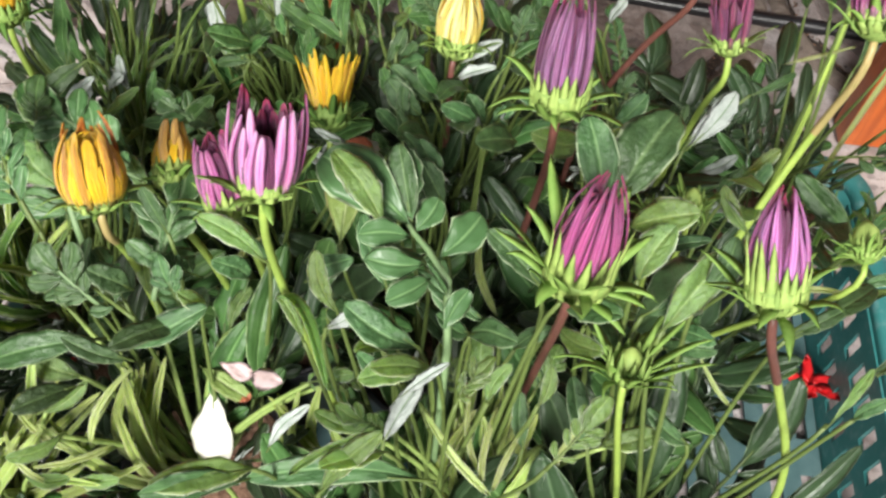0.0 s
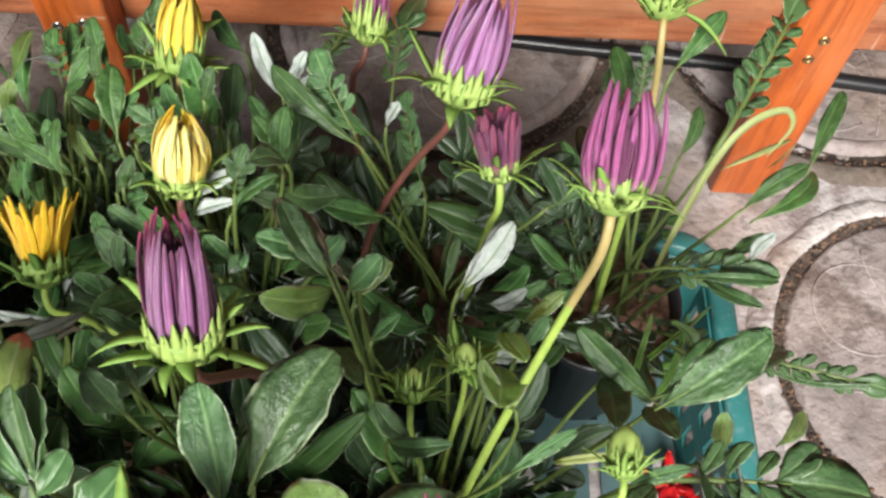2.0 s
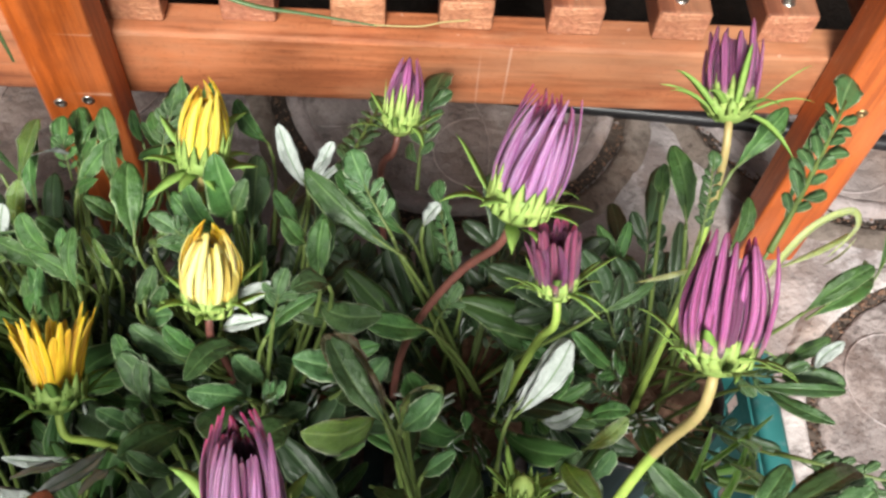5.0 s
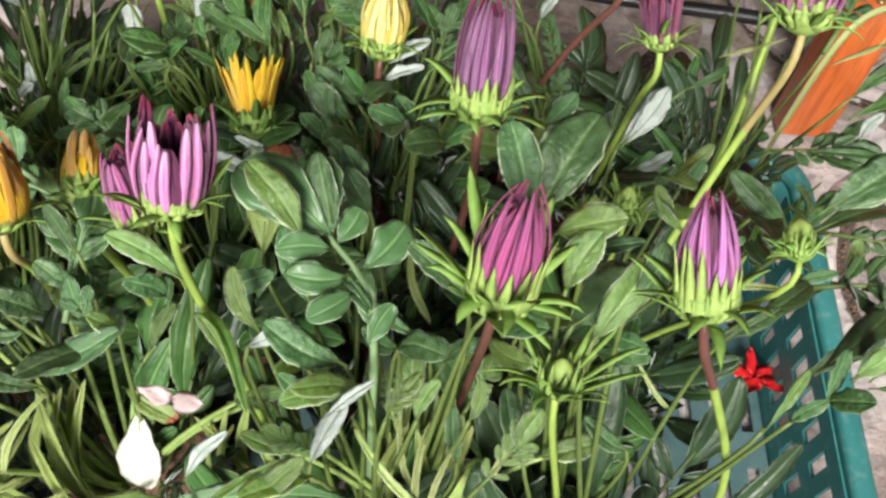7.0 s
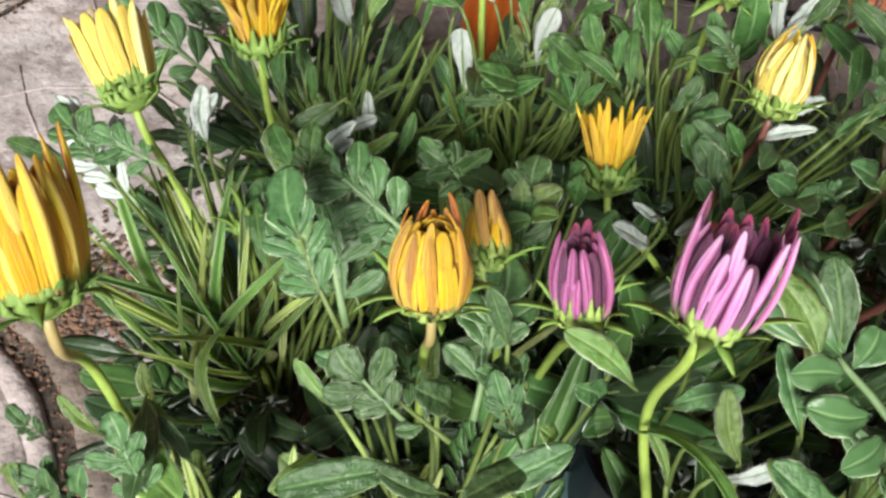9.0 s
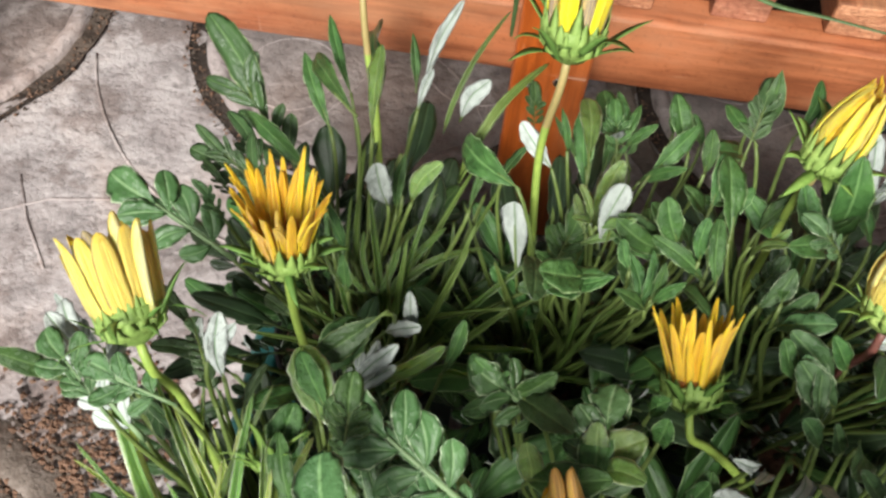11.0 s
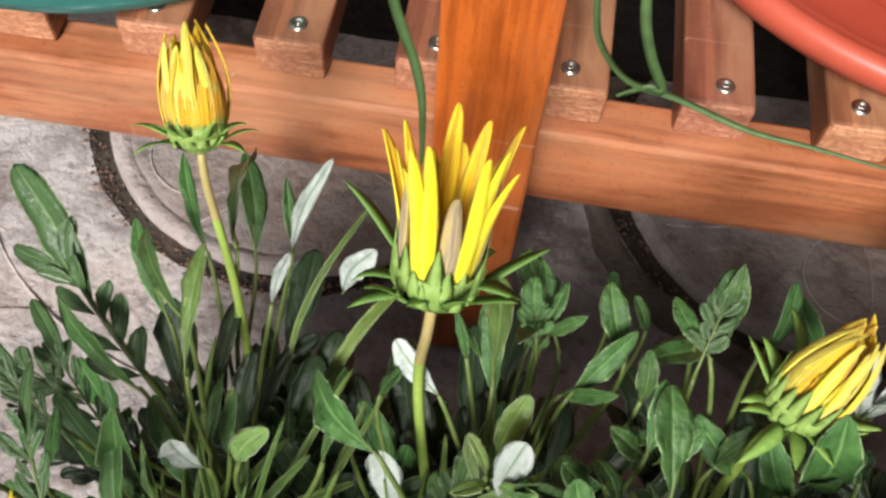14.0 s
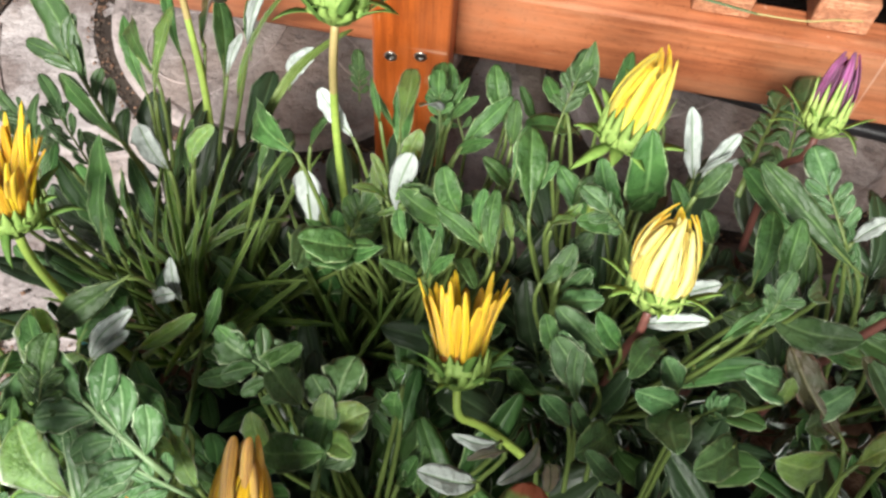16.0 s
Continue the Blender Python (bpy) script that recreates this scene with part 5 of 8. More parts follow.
def stem_part(root, pl, base, foot, mid, axis, top_mat, thick=0.0019, long_top=False):
    base, foot = Vector(base), Vector(foot)
    lean = foot - (Vector(mid) if mid else base)
    drop = (foot.z - root.z) / max(0.03, -lean.z)
    crown = foot + Vector((lean.x, lean.y, 0)) * min(drop, 1.2) * 0.7
    crown = crown.lerp(root, 0.25)
    crown.z = root.z + 0.01
    knots = [crown, foot] + ([Vector(mid)] if mid else []) + [base - 0.012 * axis, base]
    line = []
    for k in range(len(knots) - 1):
        p0, p1, p2, p3 = knots[max(k - 1, 0)], knots[k], knots[k + 1], knots[min(k + 2, len(knots) - 1)]
        steps = 2 if k == len(knots) - 2 else 7
        for j in range(steps):
            t = j / steps
            line.append(0.5 * ((2 * p1) + (p2 - p0) * t + (2 * p0 - 5 * p1 + 4 * p2 - p3) * t * t + (3 * p1 - p0 - 3 * p2 + p3) * t**3))
    line.append(base)
    for _ in range(4):
        line = [line[0]] + [(line[k - 1] + 2 * line[k] + line[k + 1]) / 4 for k in range(1, len(line) - 1)] + [line[-1]]
    bm = bmesh.new()
    pts = [p - root for p in line]
    tube(bm, pts, [thick * (1.15 - 0.25 * k / len(pts)) for k in range(len(pts))], 8)
    z_cut = (foot.z + 0.60 * (base.z - foot.z)) - root.z if long_top is False else 0.0
    for f in bm.faces:
        f.material_index = 1 if f.calc_center_median().z > z_cut else 0
    part("stem", bm, [STEM, top_mat], pl)


def gazania(style, base, tip, opening, count, foot, mid=None, fat=1.0):
    global FLOWER_COUNT
    FLOWER_COUNT += 1
    root, pl = owner(foot)
    base, tip = Vector(base), Vector(tip)
    axis = (tip - base).normalized()
    length = (tip - base).length
    s = length / 0.047
    rnd = random.Random(100 + FLOWER_COUNT)
    top = STEM_RED if style in RED_STEMS else STEM_TAN if style in TAN_STEMS else STEM
    stem_part(root, pl, base, foot, mid, axis, top, 0.0019, style in ("violet", "magenta", "lilac", "pale_yellow", "plum_bud"))
    star = style == "magenta"
    deep = style in ("yellow_open", "yellow", "gold_open", "yellow_pale", "orange_yellow")
    mats = [CALYX, CALYX_LEAFY, CALYX] if style == "yellow" else [CALYX_MID, CALYX_DARK, CALYX_MID] if deep else [CALYX, CALYX_LEAFY, CALYX_PALE]
    me = calyx_mesh(s * (0.95 if opening > 0.2 else 1.0), 17, 22 if star else 13, 0.0285 if star else 0.036 if style in ("plum", "plum_open") else 0.024, FLOWER_COUNT, mats, 0.5 + 0.5 * fat, {"magenta": 1.7, "yellow": 1.25, "pink_closed": 1.35, "violet": 0.78, "lilac": 0.8, "rose": 0.8, "plum_bud": 1.5}.get(style, 0.85))
    head = part("flower_head", me, None, pl, FLOWER_LABEL[style] + " gazania flower with green pointed bracts")
    z = axis.to_track_quat("Z", "Y").to_matrix().to_4x4()
    head.matrix_basis = Matrix.Translation(base - root) @ z @ Matrix.Rotation(rnd.uniform(0, 6), 4, "Z")
    outer, inner = PETALS[style]
    inner = inner or outer
    shut = opening < 0.2
    narrow = {"gold_open": 0.72, "yellow_open": 1.15, "plum": 0.86, "orange_yellow": 1.0, "yellow_pale": 1.05, "pink": 1.0, "magenta_open": 1.0}.get(style, 1.1)
    point = {"yellow_open": 0.55, "gold_open": 0.5, "orange": 0.4, "plum": 0.30, "yellow": 0.3, "orange_yellow": 0.55, "lilac": 0.5, "violet": 0.55, "magenta": 0.5, "pink_closed": 0.45, "rose": 0.4, "pink": 0.34, "magenta_open": 0.3, "yellow_pale": 0.4, "pale_yellow": 0.4}.get(style, 0.25)
    flat = 0.35 if shut or (opening < 0.4 and style in ("yellow", "pale_yellow", "orange")) else 1.0
    base_share = 0.7 if style == "gold_open" else 1.0
    width = 0.0049 * s * (1.38 if shut else narrow) * fat**0.6 * (16 / count) ** 0.8
    sizes = ((1.0, 1.0), (0.95, 1.1), (1.05, 0.9), (0.90, 1.0), (0.84, 1.0)) if shut else ((1.0, 1.0), (0.92, 1.08), (1.05, 0.92), (0.84, 1.0), (0.97, 0.85))
    meshes = [petal_mesh(length * k, opening, width * w, FLOWER_COUNT * 10 + i, [outer, inner], fat, point, base_share, flat) for i, (k, w) in enumerate(sizes)]
    striped = None
    if style in ("yellow_open", "orange", "yellow_pale"):
        striped = petal_mesh(length * (0.80 if style == "yellow_open" else 0.88), opening * 0.9, width * 1.1, FLOWER_COUNT * 10 + 5, [PETAL_RUSTY if style == "orange" else PETAL_STRIPED, inner], fat, max(point, 0.5), base_share)
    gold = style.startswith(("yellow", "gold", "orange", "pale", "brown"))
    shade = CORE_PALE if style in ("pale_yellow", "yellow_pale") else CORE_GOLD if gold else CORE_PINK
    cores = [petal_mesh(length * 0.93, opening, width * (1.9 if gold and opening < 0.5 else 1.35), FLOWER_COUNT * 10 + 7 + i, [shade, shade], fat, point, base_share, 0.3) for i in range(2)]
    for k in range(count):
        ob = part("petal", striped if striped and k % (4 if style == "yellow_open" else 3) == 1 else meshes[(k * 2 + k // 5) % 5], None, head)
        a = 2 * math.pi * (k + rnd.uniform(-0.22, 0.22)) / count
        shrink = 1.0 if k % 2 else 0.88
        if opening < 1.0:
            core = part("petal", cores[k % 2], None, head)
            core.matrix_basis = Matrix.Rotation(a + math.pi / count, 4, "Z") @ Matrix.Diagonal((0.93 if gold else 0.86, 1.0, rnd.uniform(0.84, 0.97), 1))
        ob.matrix_basis = Matrix.Rotation(a, 4, "Z") @ Matrix.Rotation(rnd.uniform(-0.05, 0.05), 4, "X") @ Matrix.Rotation(rnd.uniform(-0.05, 0.04) if not shut else 0.0, 4, "Y") @ Matrix.Diagonal((shrink, 1, rnd.uniform(0.92, 1.05) if not shut else rnd.uniform(0.96, 1.02), 1)) @ Matrix.Rotation(rnd.uniform(-0.09, 0.09), 4, "Z")
    bm = bmesh.new()
    rings = lathe(bm, [(0.0066 * s * fat, 0.008 * s), (0.0076 * s * fat, 0.0145 * s), (0.0062 * s * fat, 0.0165 * s), (0.0030 * s * fat, 0.0160 * s), (0.001 * s, 0.0155 * s)], 20)
    bm.faces.new(rings[-1])
    for v in bm.verts:
        v.co.z += 0.0012 * s * rnd.uniform(-1, 1)
    part("disc", bm, DISC_AMBER if gold else DISC, head)
    if style in ("gold_open", "yellow_open", "orange_yellow"):
        bm = bmesh.new()
        for k in range(34):
            a, r = k * 2.399, 0.0072 * s * fat * math.sqrt((k + 0.5) / 34)
            p = Vector((r * math.cos(a), r * math.sin(a), 0.0150 * s))
            tube(bm, [p, p + Vector((0.1 * p.x, 0.1 * p.y, rnd.uniform(0.003, 0.0065) * s))], [0.0006 * s, 0.0004 * s], 4)
        part("stamens", bm, STAMEN, head, "orange stamens in the flower centre")


def green_bud(base, tip, big=1.0, ripe=False):
    root, pl = owner(base)
    base, tip = Vector(base), Vector(tip)
    axis = (tip - base).normalized().lerp(Vector((0, 0, 1)), 0.4).normalized()
    rnd = random.Random(int(base.x * 1000))
    foot = base.lerp(root, 0.5)
    stem_part(root, pl, base, foot, None, axis, STEM, 0.0015)
    me = calyx_mesh(0.58 * big**0.3, 12, 20, 0.026 * big, int(base.x * 1000), [CALYX_LEAFY, CALYX_LEAFY, CALYX])
    head = part("flower_bud", me, None, pl, "small green spiky unopened bud")
    head.matrix_basis = Matrix.Translation(base - root) @ axis.to_track_quat("Z", "Y").to_matrix().to_4x4()
    bm = bmesh.new()
    f = 1.25 if ripe else 1.0
    rings = lathe(bm, [(0.0046 * f, 0.003), (0.0052 * f, 0.007), (0.0040 * f, 0.0115 * f), (0.0010 * f, 0.0145 * f)], 14)
    bm.faces.new(rings[-1])
    part("bud_tip", bm, CALYX_PALE, head, "plump yellow-green bud tip" if ripe else "")


gazania("pink", (0.324, 0.655, 0.399), (0.3266, 0.6715, 0.433), 0.66, 20, (0.347, 0.632, 0.250), (0.324, 0.655, 0.330), 1.40)
gazania("violet", (0.430, 0.697, 0.411), (0.430, 0.716, 0.454), 0.04, 30, (0.435, 0.737, 0.300), None, 0.86)
gazania("magenta", (0.436, 0.617, 0.417), (0.440, 0.630, 0.461), -0.08, 28, (0.437, 0.642, 0.290), None, 0.96)
gazania("pink_closed", (0.506, 0.621, 0.409), (0.501, 0.646, 0.443), -0.02, 30, (0.565, 0.617, 0.250), (0.532, 0.625, 0.340), 0.95)
gazania("orange", (0.246, 0.671, 0.354), (0.242, 0.690, 0.387), 0.22, 22, (0.244, 0.681, 0.290), None, 1.45)
gazania("brown_orange", (0.265, 0.700, 0.331), (0.258, 0.733, 0.337), 0.20, 13, (0.275, 0.697, 0.270), None, 1.05)
gazania("magenta_open", (0.298, 0.680, 0.345), (0.291, 0.696, 0.377), 0.30, 16, (0.298, 0.697, 0.290), None, 1.20)
gazania("gold_open", (0.319, 0.793, 0.267), (0.315, 0.828, 0.293), 0.95, 16, (0.363, 0.781, 0.210), (0.334, 0.786, 0.245), 1.35)
gazania("plum_open", (0.532, 0.824, 0.324), (0.529, 0.843, 0.348), 0.85, 18, (0.530, 0.828, 0.270), None, 1.35)
gazania("pale_yellow", (0.386, 0.824, 0.303), (0.389, 0.845, 0.337), 0.20, 24, (0.385, 0.825, 0.260), None, 1.25)
gazania("yellow", (0.370, 0.908, 0.292), (0.378, 0.918, 0.339), -0.04, 26, (0.366, 0.904, 0.260), None, 0.98)
gazania("plum_bud", (0.464, 0.947, 0.276), (0.469, 0.970, 0.307), 0.00, 12, (0.454, 0.945, 0.240), None, 0.95)
gazania("lilac", (0.511, 0.843, 0.354), (0.523, 0.867, 0.398), 0.08, 36, (0.469, 0.840, 0.240), (0.492, 0.848, 0.300), 1.05)
gazania("plum", (0.604, 0.892, 0.361), (0.608, 0.927, 0.375), 0.55, 20, (0.607, 0.859, 0.250), (0.609, 0.879, 0.310), 1.30)
gazania("rose", (0.559, 0.751, 0.414), (0.563, 0.780, 0.439), 0.30, 30, (0.530, 0.716, 0.280), (0.553, 0.745, 0.350), 1.25)
gazania("yellow_open", (0.247, 0.903, 0.345), (0.248, 0.9285, 0.393), 1.15, 18, (0.248, 0.893, 0.240), (0.244, 0.902, 0.290), 1.00)
gazania("yellow", (0.147, 0.977, 0.295), (0.141, 1.001, 0.332), 0.24, 22, (0.160, 0.947, 0.220), (0.152, 0.964, 0.260), 1.05)
gazania("yellow_pale", (0.109, 0.762, 0.321), (0.089, 0.794, 0.345), 0.85, 13, (0.139, 0.735, 0.220), (0.116, 0.762, 0.270), 1.25)
gazania("gold_open", (0.154, 0.798, 0.325), (0.152, 0.809, 0.364), 0.98, 22, (0.154, 0.802, 0.250), None, 1.35)
gazania("orange_yellow", (0.143, 0.630, 0.400), (0.129, 0.660, 0.432), 0.62, 20, (0.140, 0.636, 0.300), (0.132, 0.643, 0.335), 1.35)
green_bud((0.520, 0.752, 0.278), (0.519, 0.766, 0.291), 1.1)
green_bud((0.496, 0.728, 0.299), (0.497, 0.743, 0.303), 1.1)
green_bud((0.570, 0.681, 0.354), (0.571, 0.711, 0.344), 0.75, True)
green_bud((0.463, 0.608, 0.371), (0.464, 0.619, 0.380), 1.5)
green_bud((0.157, 0.738, 0.270), (0.147, 0.768, 0.259), 1.1)


# ---- single leaves of the upper canopy ----
leaf_at("S", (0.395, 0.640, 0.362), (0.387, 0.642, 0.384), .5)
leaf_at("B", (0.447, 0.651, 0.413), (0.439, 0.678, 0.435), 1)
leaf_at("B", (0.451, 0.659, 0.402), (0.472, 0.695, 0.424), 1)
leaf_at("Y", (0.344, 0.683, 0.322), (0.346, 0.736, 0.339), 1.01)
leaf_at("W", (0.515, 0.787, 0.286), (0.539, 0.813, 0.308), 1)
leaf_at("S", (0.430, 0.632, 0.389), (0.407, 0.642, 0.411), 1)
leaf_at("b", (0.473, 0.622, 0.384), (0.494, 0.645, 0.406), .8)
leaf_at("S", (0.483, 0.641, 0.348), (0.497, 0.628, 0.370), 1)
leaf_at("J", (0.393, 0.620, 0.340), (0.366, 0.603, 0.362), 1)
leaf_at("S", (0.387, 0.625, 0.345), (0.357, 0.630, 0.367), 1.1)
leaf_at("q", (0.291, 0.635, 0.331), (0.265, 0.612, 0.349), 1)
leaf_at("q", (0.249, 0.631, 0.313), (0.203, 0.614, 0.320), 1)
leaf_at("q", (0.248, 0.606, 0.320), (0.230, 0.587, 0.336), 1)
leaf_at("b", (0.331, 0.570, 0.346), (0.301, 0.553, 0.368), .7)
leaf_at("S", (0.397, 0.583, 0.310), (0.326, 0.571, 0.332), .6)
leaf_at("W", (0.375, 0.589, 0.330), (0.387, 0.607, 0.352), .8)
leaf_at("b", (0.459, 0.658, 0.397), (0.479, 0.652, 0.419), 1)
leaf_at("S", (0.433, 0.620, 0.404), (0.451, 0.605, 0.426), 1)
leaf_at("J", (0.439, 0.637, 0.357), (0.453, 0.615, 0.379), 1)
leaf_at("N", (0.421, 0.584, 0.295), (0.392, 0.611, 0.315), 1)
leaf_at("S", (0.434, 0.604, 0.296), (0.430, 0.622, 0.318), 1)
leaf_at("L", (0.259, 0.641, 0.314), (0.210, 0.674, 0.304), 1)
leaf_at("L", (0.284, 0.641, 0.319), (0.270, 0.658, 0.341), 1)
leaf_at("J", (0.336, 0.635, 0.317), (0.324, 0.647, 0.339), .7)
leaf_at("S", (0.261, 0.625, 0.305), (0.236, 0.623, 0.327), 1)
leaf_at("w", (0.333, 0.577, 0.344), (0.348, 0.588, 0.366), .6)
leaf_at("J", (0.352, 0.636, 0.345), (0.341, 0.654, 0.367), 1)
leaf_at("S", (0.371, 0.647, 0.349), (0.358, 0.670, 0.371), 1)
leaf_at("J", (0.319, 0.659, 0.342), (0.290, 0.666, 0.364), 1)
leaf_at("S", (0.274, 0.668, 0.342), (0.264, 0.678, 0.364), 1)
leaf_at("S", (0.406, 0.640, 0.333), (0.393, 0.634, 0.358), 1)
leaf_at("N", (0.421, 0.684, 0.268), (0.409, 0.734, 0.274), 1)
leaf_at("n", (0.424, 0.832, 0.225), (0.414, 0.857, 0.243), 1)
leaf_at("S", (0.511, 0.619, 0.283), (0.488, 0.625, 0.305), 1)
leaf_at("S", (0.459, 0.600, 0.316), (0.450, 0.622, 0.338), 1)
leaf_at("J", (0.379, 0.581, 0.345), (0.356, 0.565, 0.368), 1)
leaf_at("N", (0.251, 0.597, 0.273), (0.223, 0.580, 0.284), 1)
leaf_at("N", (0.230, 0.595, 0.264), (0.198, 0.612, 0.269), 1)
leaf_at("N", (0.227, 0.579, 0.262), (0.201, 0.599, 0.273), 1)
leaf_at("N", (0.239, 0.597, 0.267), (0.254, 0.629, 0.288), 1)
leaf_at("N", (0.417, 0.585, 0.295), (0.421, 0.617, 0.313), 1)
leaf_at("N", (0.422, 0.586, 0.295), (0.431, 0.607, 0.316), 1)
leaf_at("N", (0.443, 0.590, 0.295), (0.459, 0.616, 0.313), 1)
leaf_at("N", (0.416, 0.593, 0.295), (0.408, 0.621, 0.312), 1)
leaf_at("N", (0.531, 0.641, 0.283), (0.515, 0.653, 0.302), 1)
leaf_at("J", (0.354, 0.562, 0.345), (0.377, 0.581, 0.368), .8)
leaf_at("L", (0.596, 0.695, 0.309), (0.669, 0.686, 0.331), 1)
leaf_at("B", (0.585, 0.709, 0.347), (0.624, 0.730, 0.369), .8)
leaf_at("L", (0.622, 0.829, 0.242), (0.679, 0.815, 0.264), .8)
leaf_at("B", (0.585, 0.651, 0.304), (0.621, 0.679, 0.326), .7)
leaf_at("b", (0.588, 0.634, 0.341), (0.609, 0.644, 0.363), .8)
leaf_at("t", (0.670, 0.807, 0.190), (0.751, 0.776, 0.212), 1)
leaf_at("R", (0.465, 0.762, 0.339), (0.440, 0.786, 0.361), 1)
leaf_at("B", (0.472, 0.778, 0.318), (0.483, 0.772, 0.340), 1)
leaf_at("S", (0.457, 0.769, 0.338), (0.448, 0.779, 0.360), .9)
leaf_at("N", (0.561, 0.718, 0.254), (0.605, 0.718, 0.266), 1)
leaf_at("S", (0.533, 0.692, 0.315), (0.559, 0.706, 0.331), .7)
leaf_at("B", (0.485, 0.632, 0.393), (0.494, 0.646, 0.415), .9)
leaf_at("b", (0.463, 0.637, 0.392), (0.472, 0.649, 0.414), 1.1)
leaf_at("S", (0.468, 0.633, 0.374), (0.489, 0.643, 0.396), .9)
leaf_at("b", (0.368, 0.662, 0.374), (0.346, 0.682, 0.396), .9)
leaf_at("B", (0.378, 0.670, 0.367), (0.369, 0.693, 0.389), .9)
leaf_at("B", (0.384, 0.664, 0.351), (0.364, 0.648, 0.373), .7)
leaf_at("s", (0.410, 0.810, 0.305), (0.432, 0.821, 0.327), .8)
leaf_at("W", (0.516, 0.784, 0.290), (0.540, 0.810, 0.312), .9)
leaf_at("W", (0.532, 0.769, 0.256), (0.546, 0.758, 0.278), .8)
leaf_at("W", (0.532, 0.797, 0.256), (0.548, 0.793, 0.278), .8)
leaf_at("q", (0.469, 0.855, 0.301), (0.422, 0.886, 0.323), .7)
leaf_at("s", (0.429, 0.847, 0.288), (0.432, 0.873, 0.310), 1)
leaf_at("B", (0.439, 0.822, 0.333), (0.427, 0.808, 0.355), .8)
leaf_at("B", (0.431, 0.834, 0.297), (0.459, 0.816, 0.319), .8)
leaf_at("w", (0.416, 0.933, 0.240), (0.404, 0.938, 0.287), 0.7, face=(0.2, -0.9, 0.6))
leaf_at("w", (0.418, 0.933, 0.241), (0.430, 0.944, 0.271), 0.7, face=(-0.5, -0.9, 0.6))
leaf_at("s", (0.396, 0.946, 0.263), (0.379, 0.957, 0.285), 1)
leaf_at("L", (0.476, 0.969, 0.194), (0.490, 1.053, 0.216), .8)
leaf_at("s", (0.594, 0.864, 0.318), (0.587, 0.894, 0.340), .9)
leaf_at("s", (0.606, 0.920, 0.173), (0.587, 0.947, 0.195), .7)
leaf_at("t", (0.651, 0.881, 0.274), (0.708, 0.979, 0.296), 1)
leaf_at("s", (0.641, 0.897, 0.247), (0.651, 0.916, 0.269), .9)
leaf_at("G", (0.572, 0.848, 0.296), (0.613, 0.858, 0.307), 1)
leaf_at("G", (0.652, 0.872, 0.271), (0.700, 0.898, 0.274), 1)
leaf_at("G", (0.683, 0.882, 0.261), (0.696, 0.889, 0.278), 1)
leaf_at("s", (0.684, 0.850, 0.301), (0.703, 0.887, 0.323), .6)
leaf_at("s", (0.660, 0.847, 0.271), (0.692, 0.862, 0.293), .7)
leaf_at("s", (0.656, 0.832, 0.248), (0.676, 0.837, 0.265), 1)
leaf_at("w", (0.664, 0.821, 0.264), (0.670, 0.825, 0.286), 1)
leaf_at("s", (0.617, 0.893, 0.322), (0.642, 0.914, 0.344), .8)
leaf_at("t", (0.590, 0.842, 0.339), (0.595, 0.875, 0.361), 1)
leaf_at("L", (0.463, 0.865, 0.303), (0.442, 0.897, 0.325), 1)
leaf_at("L", (0.486, 0.856, 0.239), (0.497, 0.864, 0.261), 1)
leaf_at("s", (0.356, 0.900, 0.246), (0.373, 0.912, 0.268), 1)
leaf_at("w", (0.477, 0.889, 0.274), (0.485, 0.889, 0.296), 1)
leaf_at("W", (0.388, 0.834, 0.285), (0.410, 0.836, 0.307), .8)
leaf_at("W", (0.386, 0.830, 0.275), (0.409, 0.824, 0.299), .8)
leaf_at("s", (0.318, 0.854, 0.283), (0.316, 0.862, 0.305), 1)
leaf_at("s", (0.433, 0.833, 0.311), (0.434, 0.854, 0.333), 1)
leaf_at("S", (0.464, 0.759, 0.341), (0.443, 0.784, 0.363), .9)
leaf_at("B", (0.468, 0.764, 0.326), (0.481, 0.768, 0.348), 1)
leaf_at("B", (0.386, 0.722, 0.324), (0.376, 0.730, 0.346), .9)
leaf_at("B", (0.586, 0.716, 0.340), (0.628, 0.735, 0.362), .8)
leaf_at("s", (0.596, 0.902, 0.289), (0.591, 0.904, 0.311), 1)
leaf_at("s", (0.596, 0.923, 0.176), (0.606, 0.947, 0.198), .8)
leaf_at("B", (0.395, 0.861, 0.325), (0.402, 0.861, 0.347), .9)
leaf_at("L", (0.417, 0.806, 0.330), (0.423, 0.817, 0.352), 1)
leaf_at("t", (0.500, 0.879, 0.225), (0.486, 0.939, 0.247), 1)
leaf_at("s", (0.559, 0.805, 0.237), (0.574, 0.801, 0.259), 1)
leaf_at("S", (0.534, 0.763, 0.280), (0.541, 0.765, 0.302), 1)
leaf_at("S", (0.487, 0.707, 0.310), (0.509, 0.697, 0.337), .8)
leaf_at("L", (0.288, 0.936, 0.239), (0.282, 0.963, 0.261), 1)
leaf_at("L", (0.214, 0.669, 0.334), (0.184, 0.720, 0.356), 1.1)
leaf_at("L", (0.215, 0.705, 0.274), (0.197, 0.761, 0.288), 1)
leaf_at("w", (0.139, 0.757, 0.307), (0.136, 0.773, 0.329), 1)
leaf_at("w", (0.090, 0.761, 0.285), (0.067, 0.773, 0.307), 1)
leaf_at("w", (0.090, 0.757, 0.279), (0.096, 0.770, 0.301), .8)
leaf_at("t", (0.154, 0.718, 0.202), (0.060, 0.795, 0.224), 1)
leaf_at("n", (0.096, 0.781, 0.206), (0.074, 0.793, 0.230), 1)
leaf_at("S", (0.066, 0.768, 0.252), (0.035, 0.768, 0.274), .8)
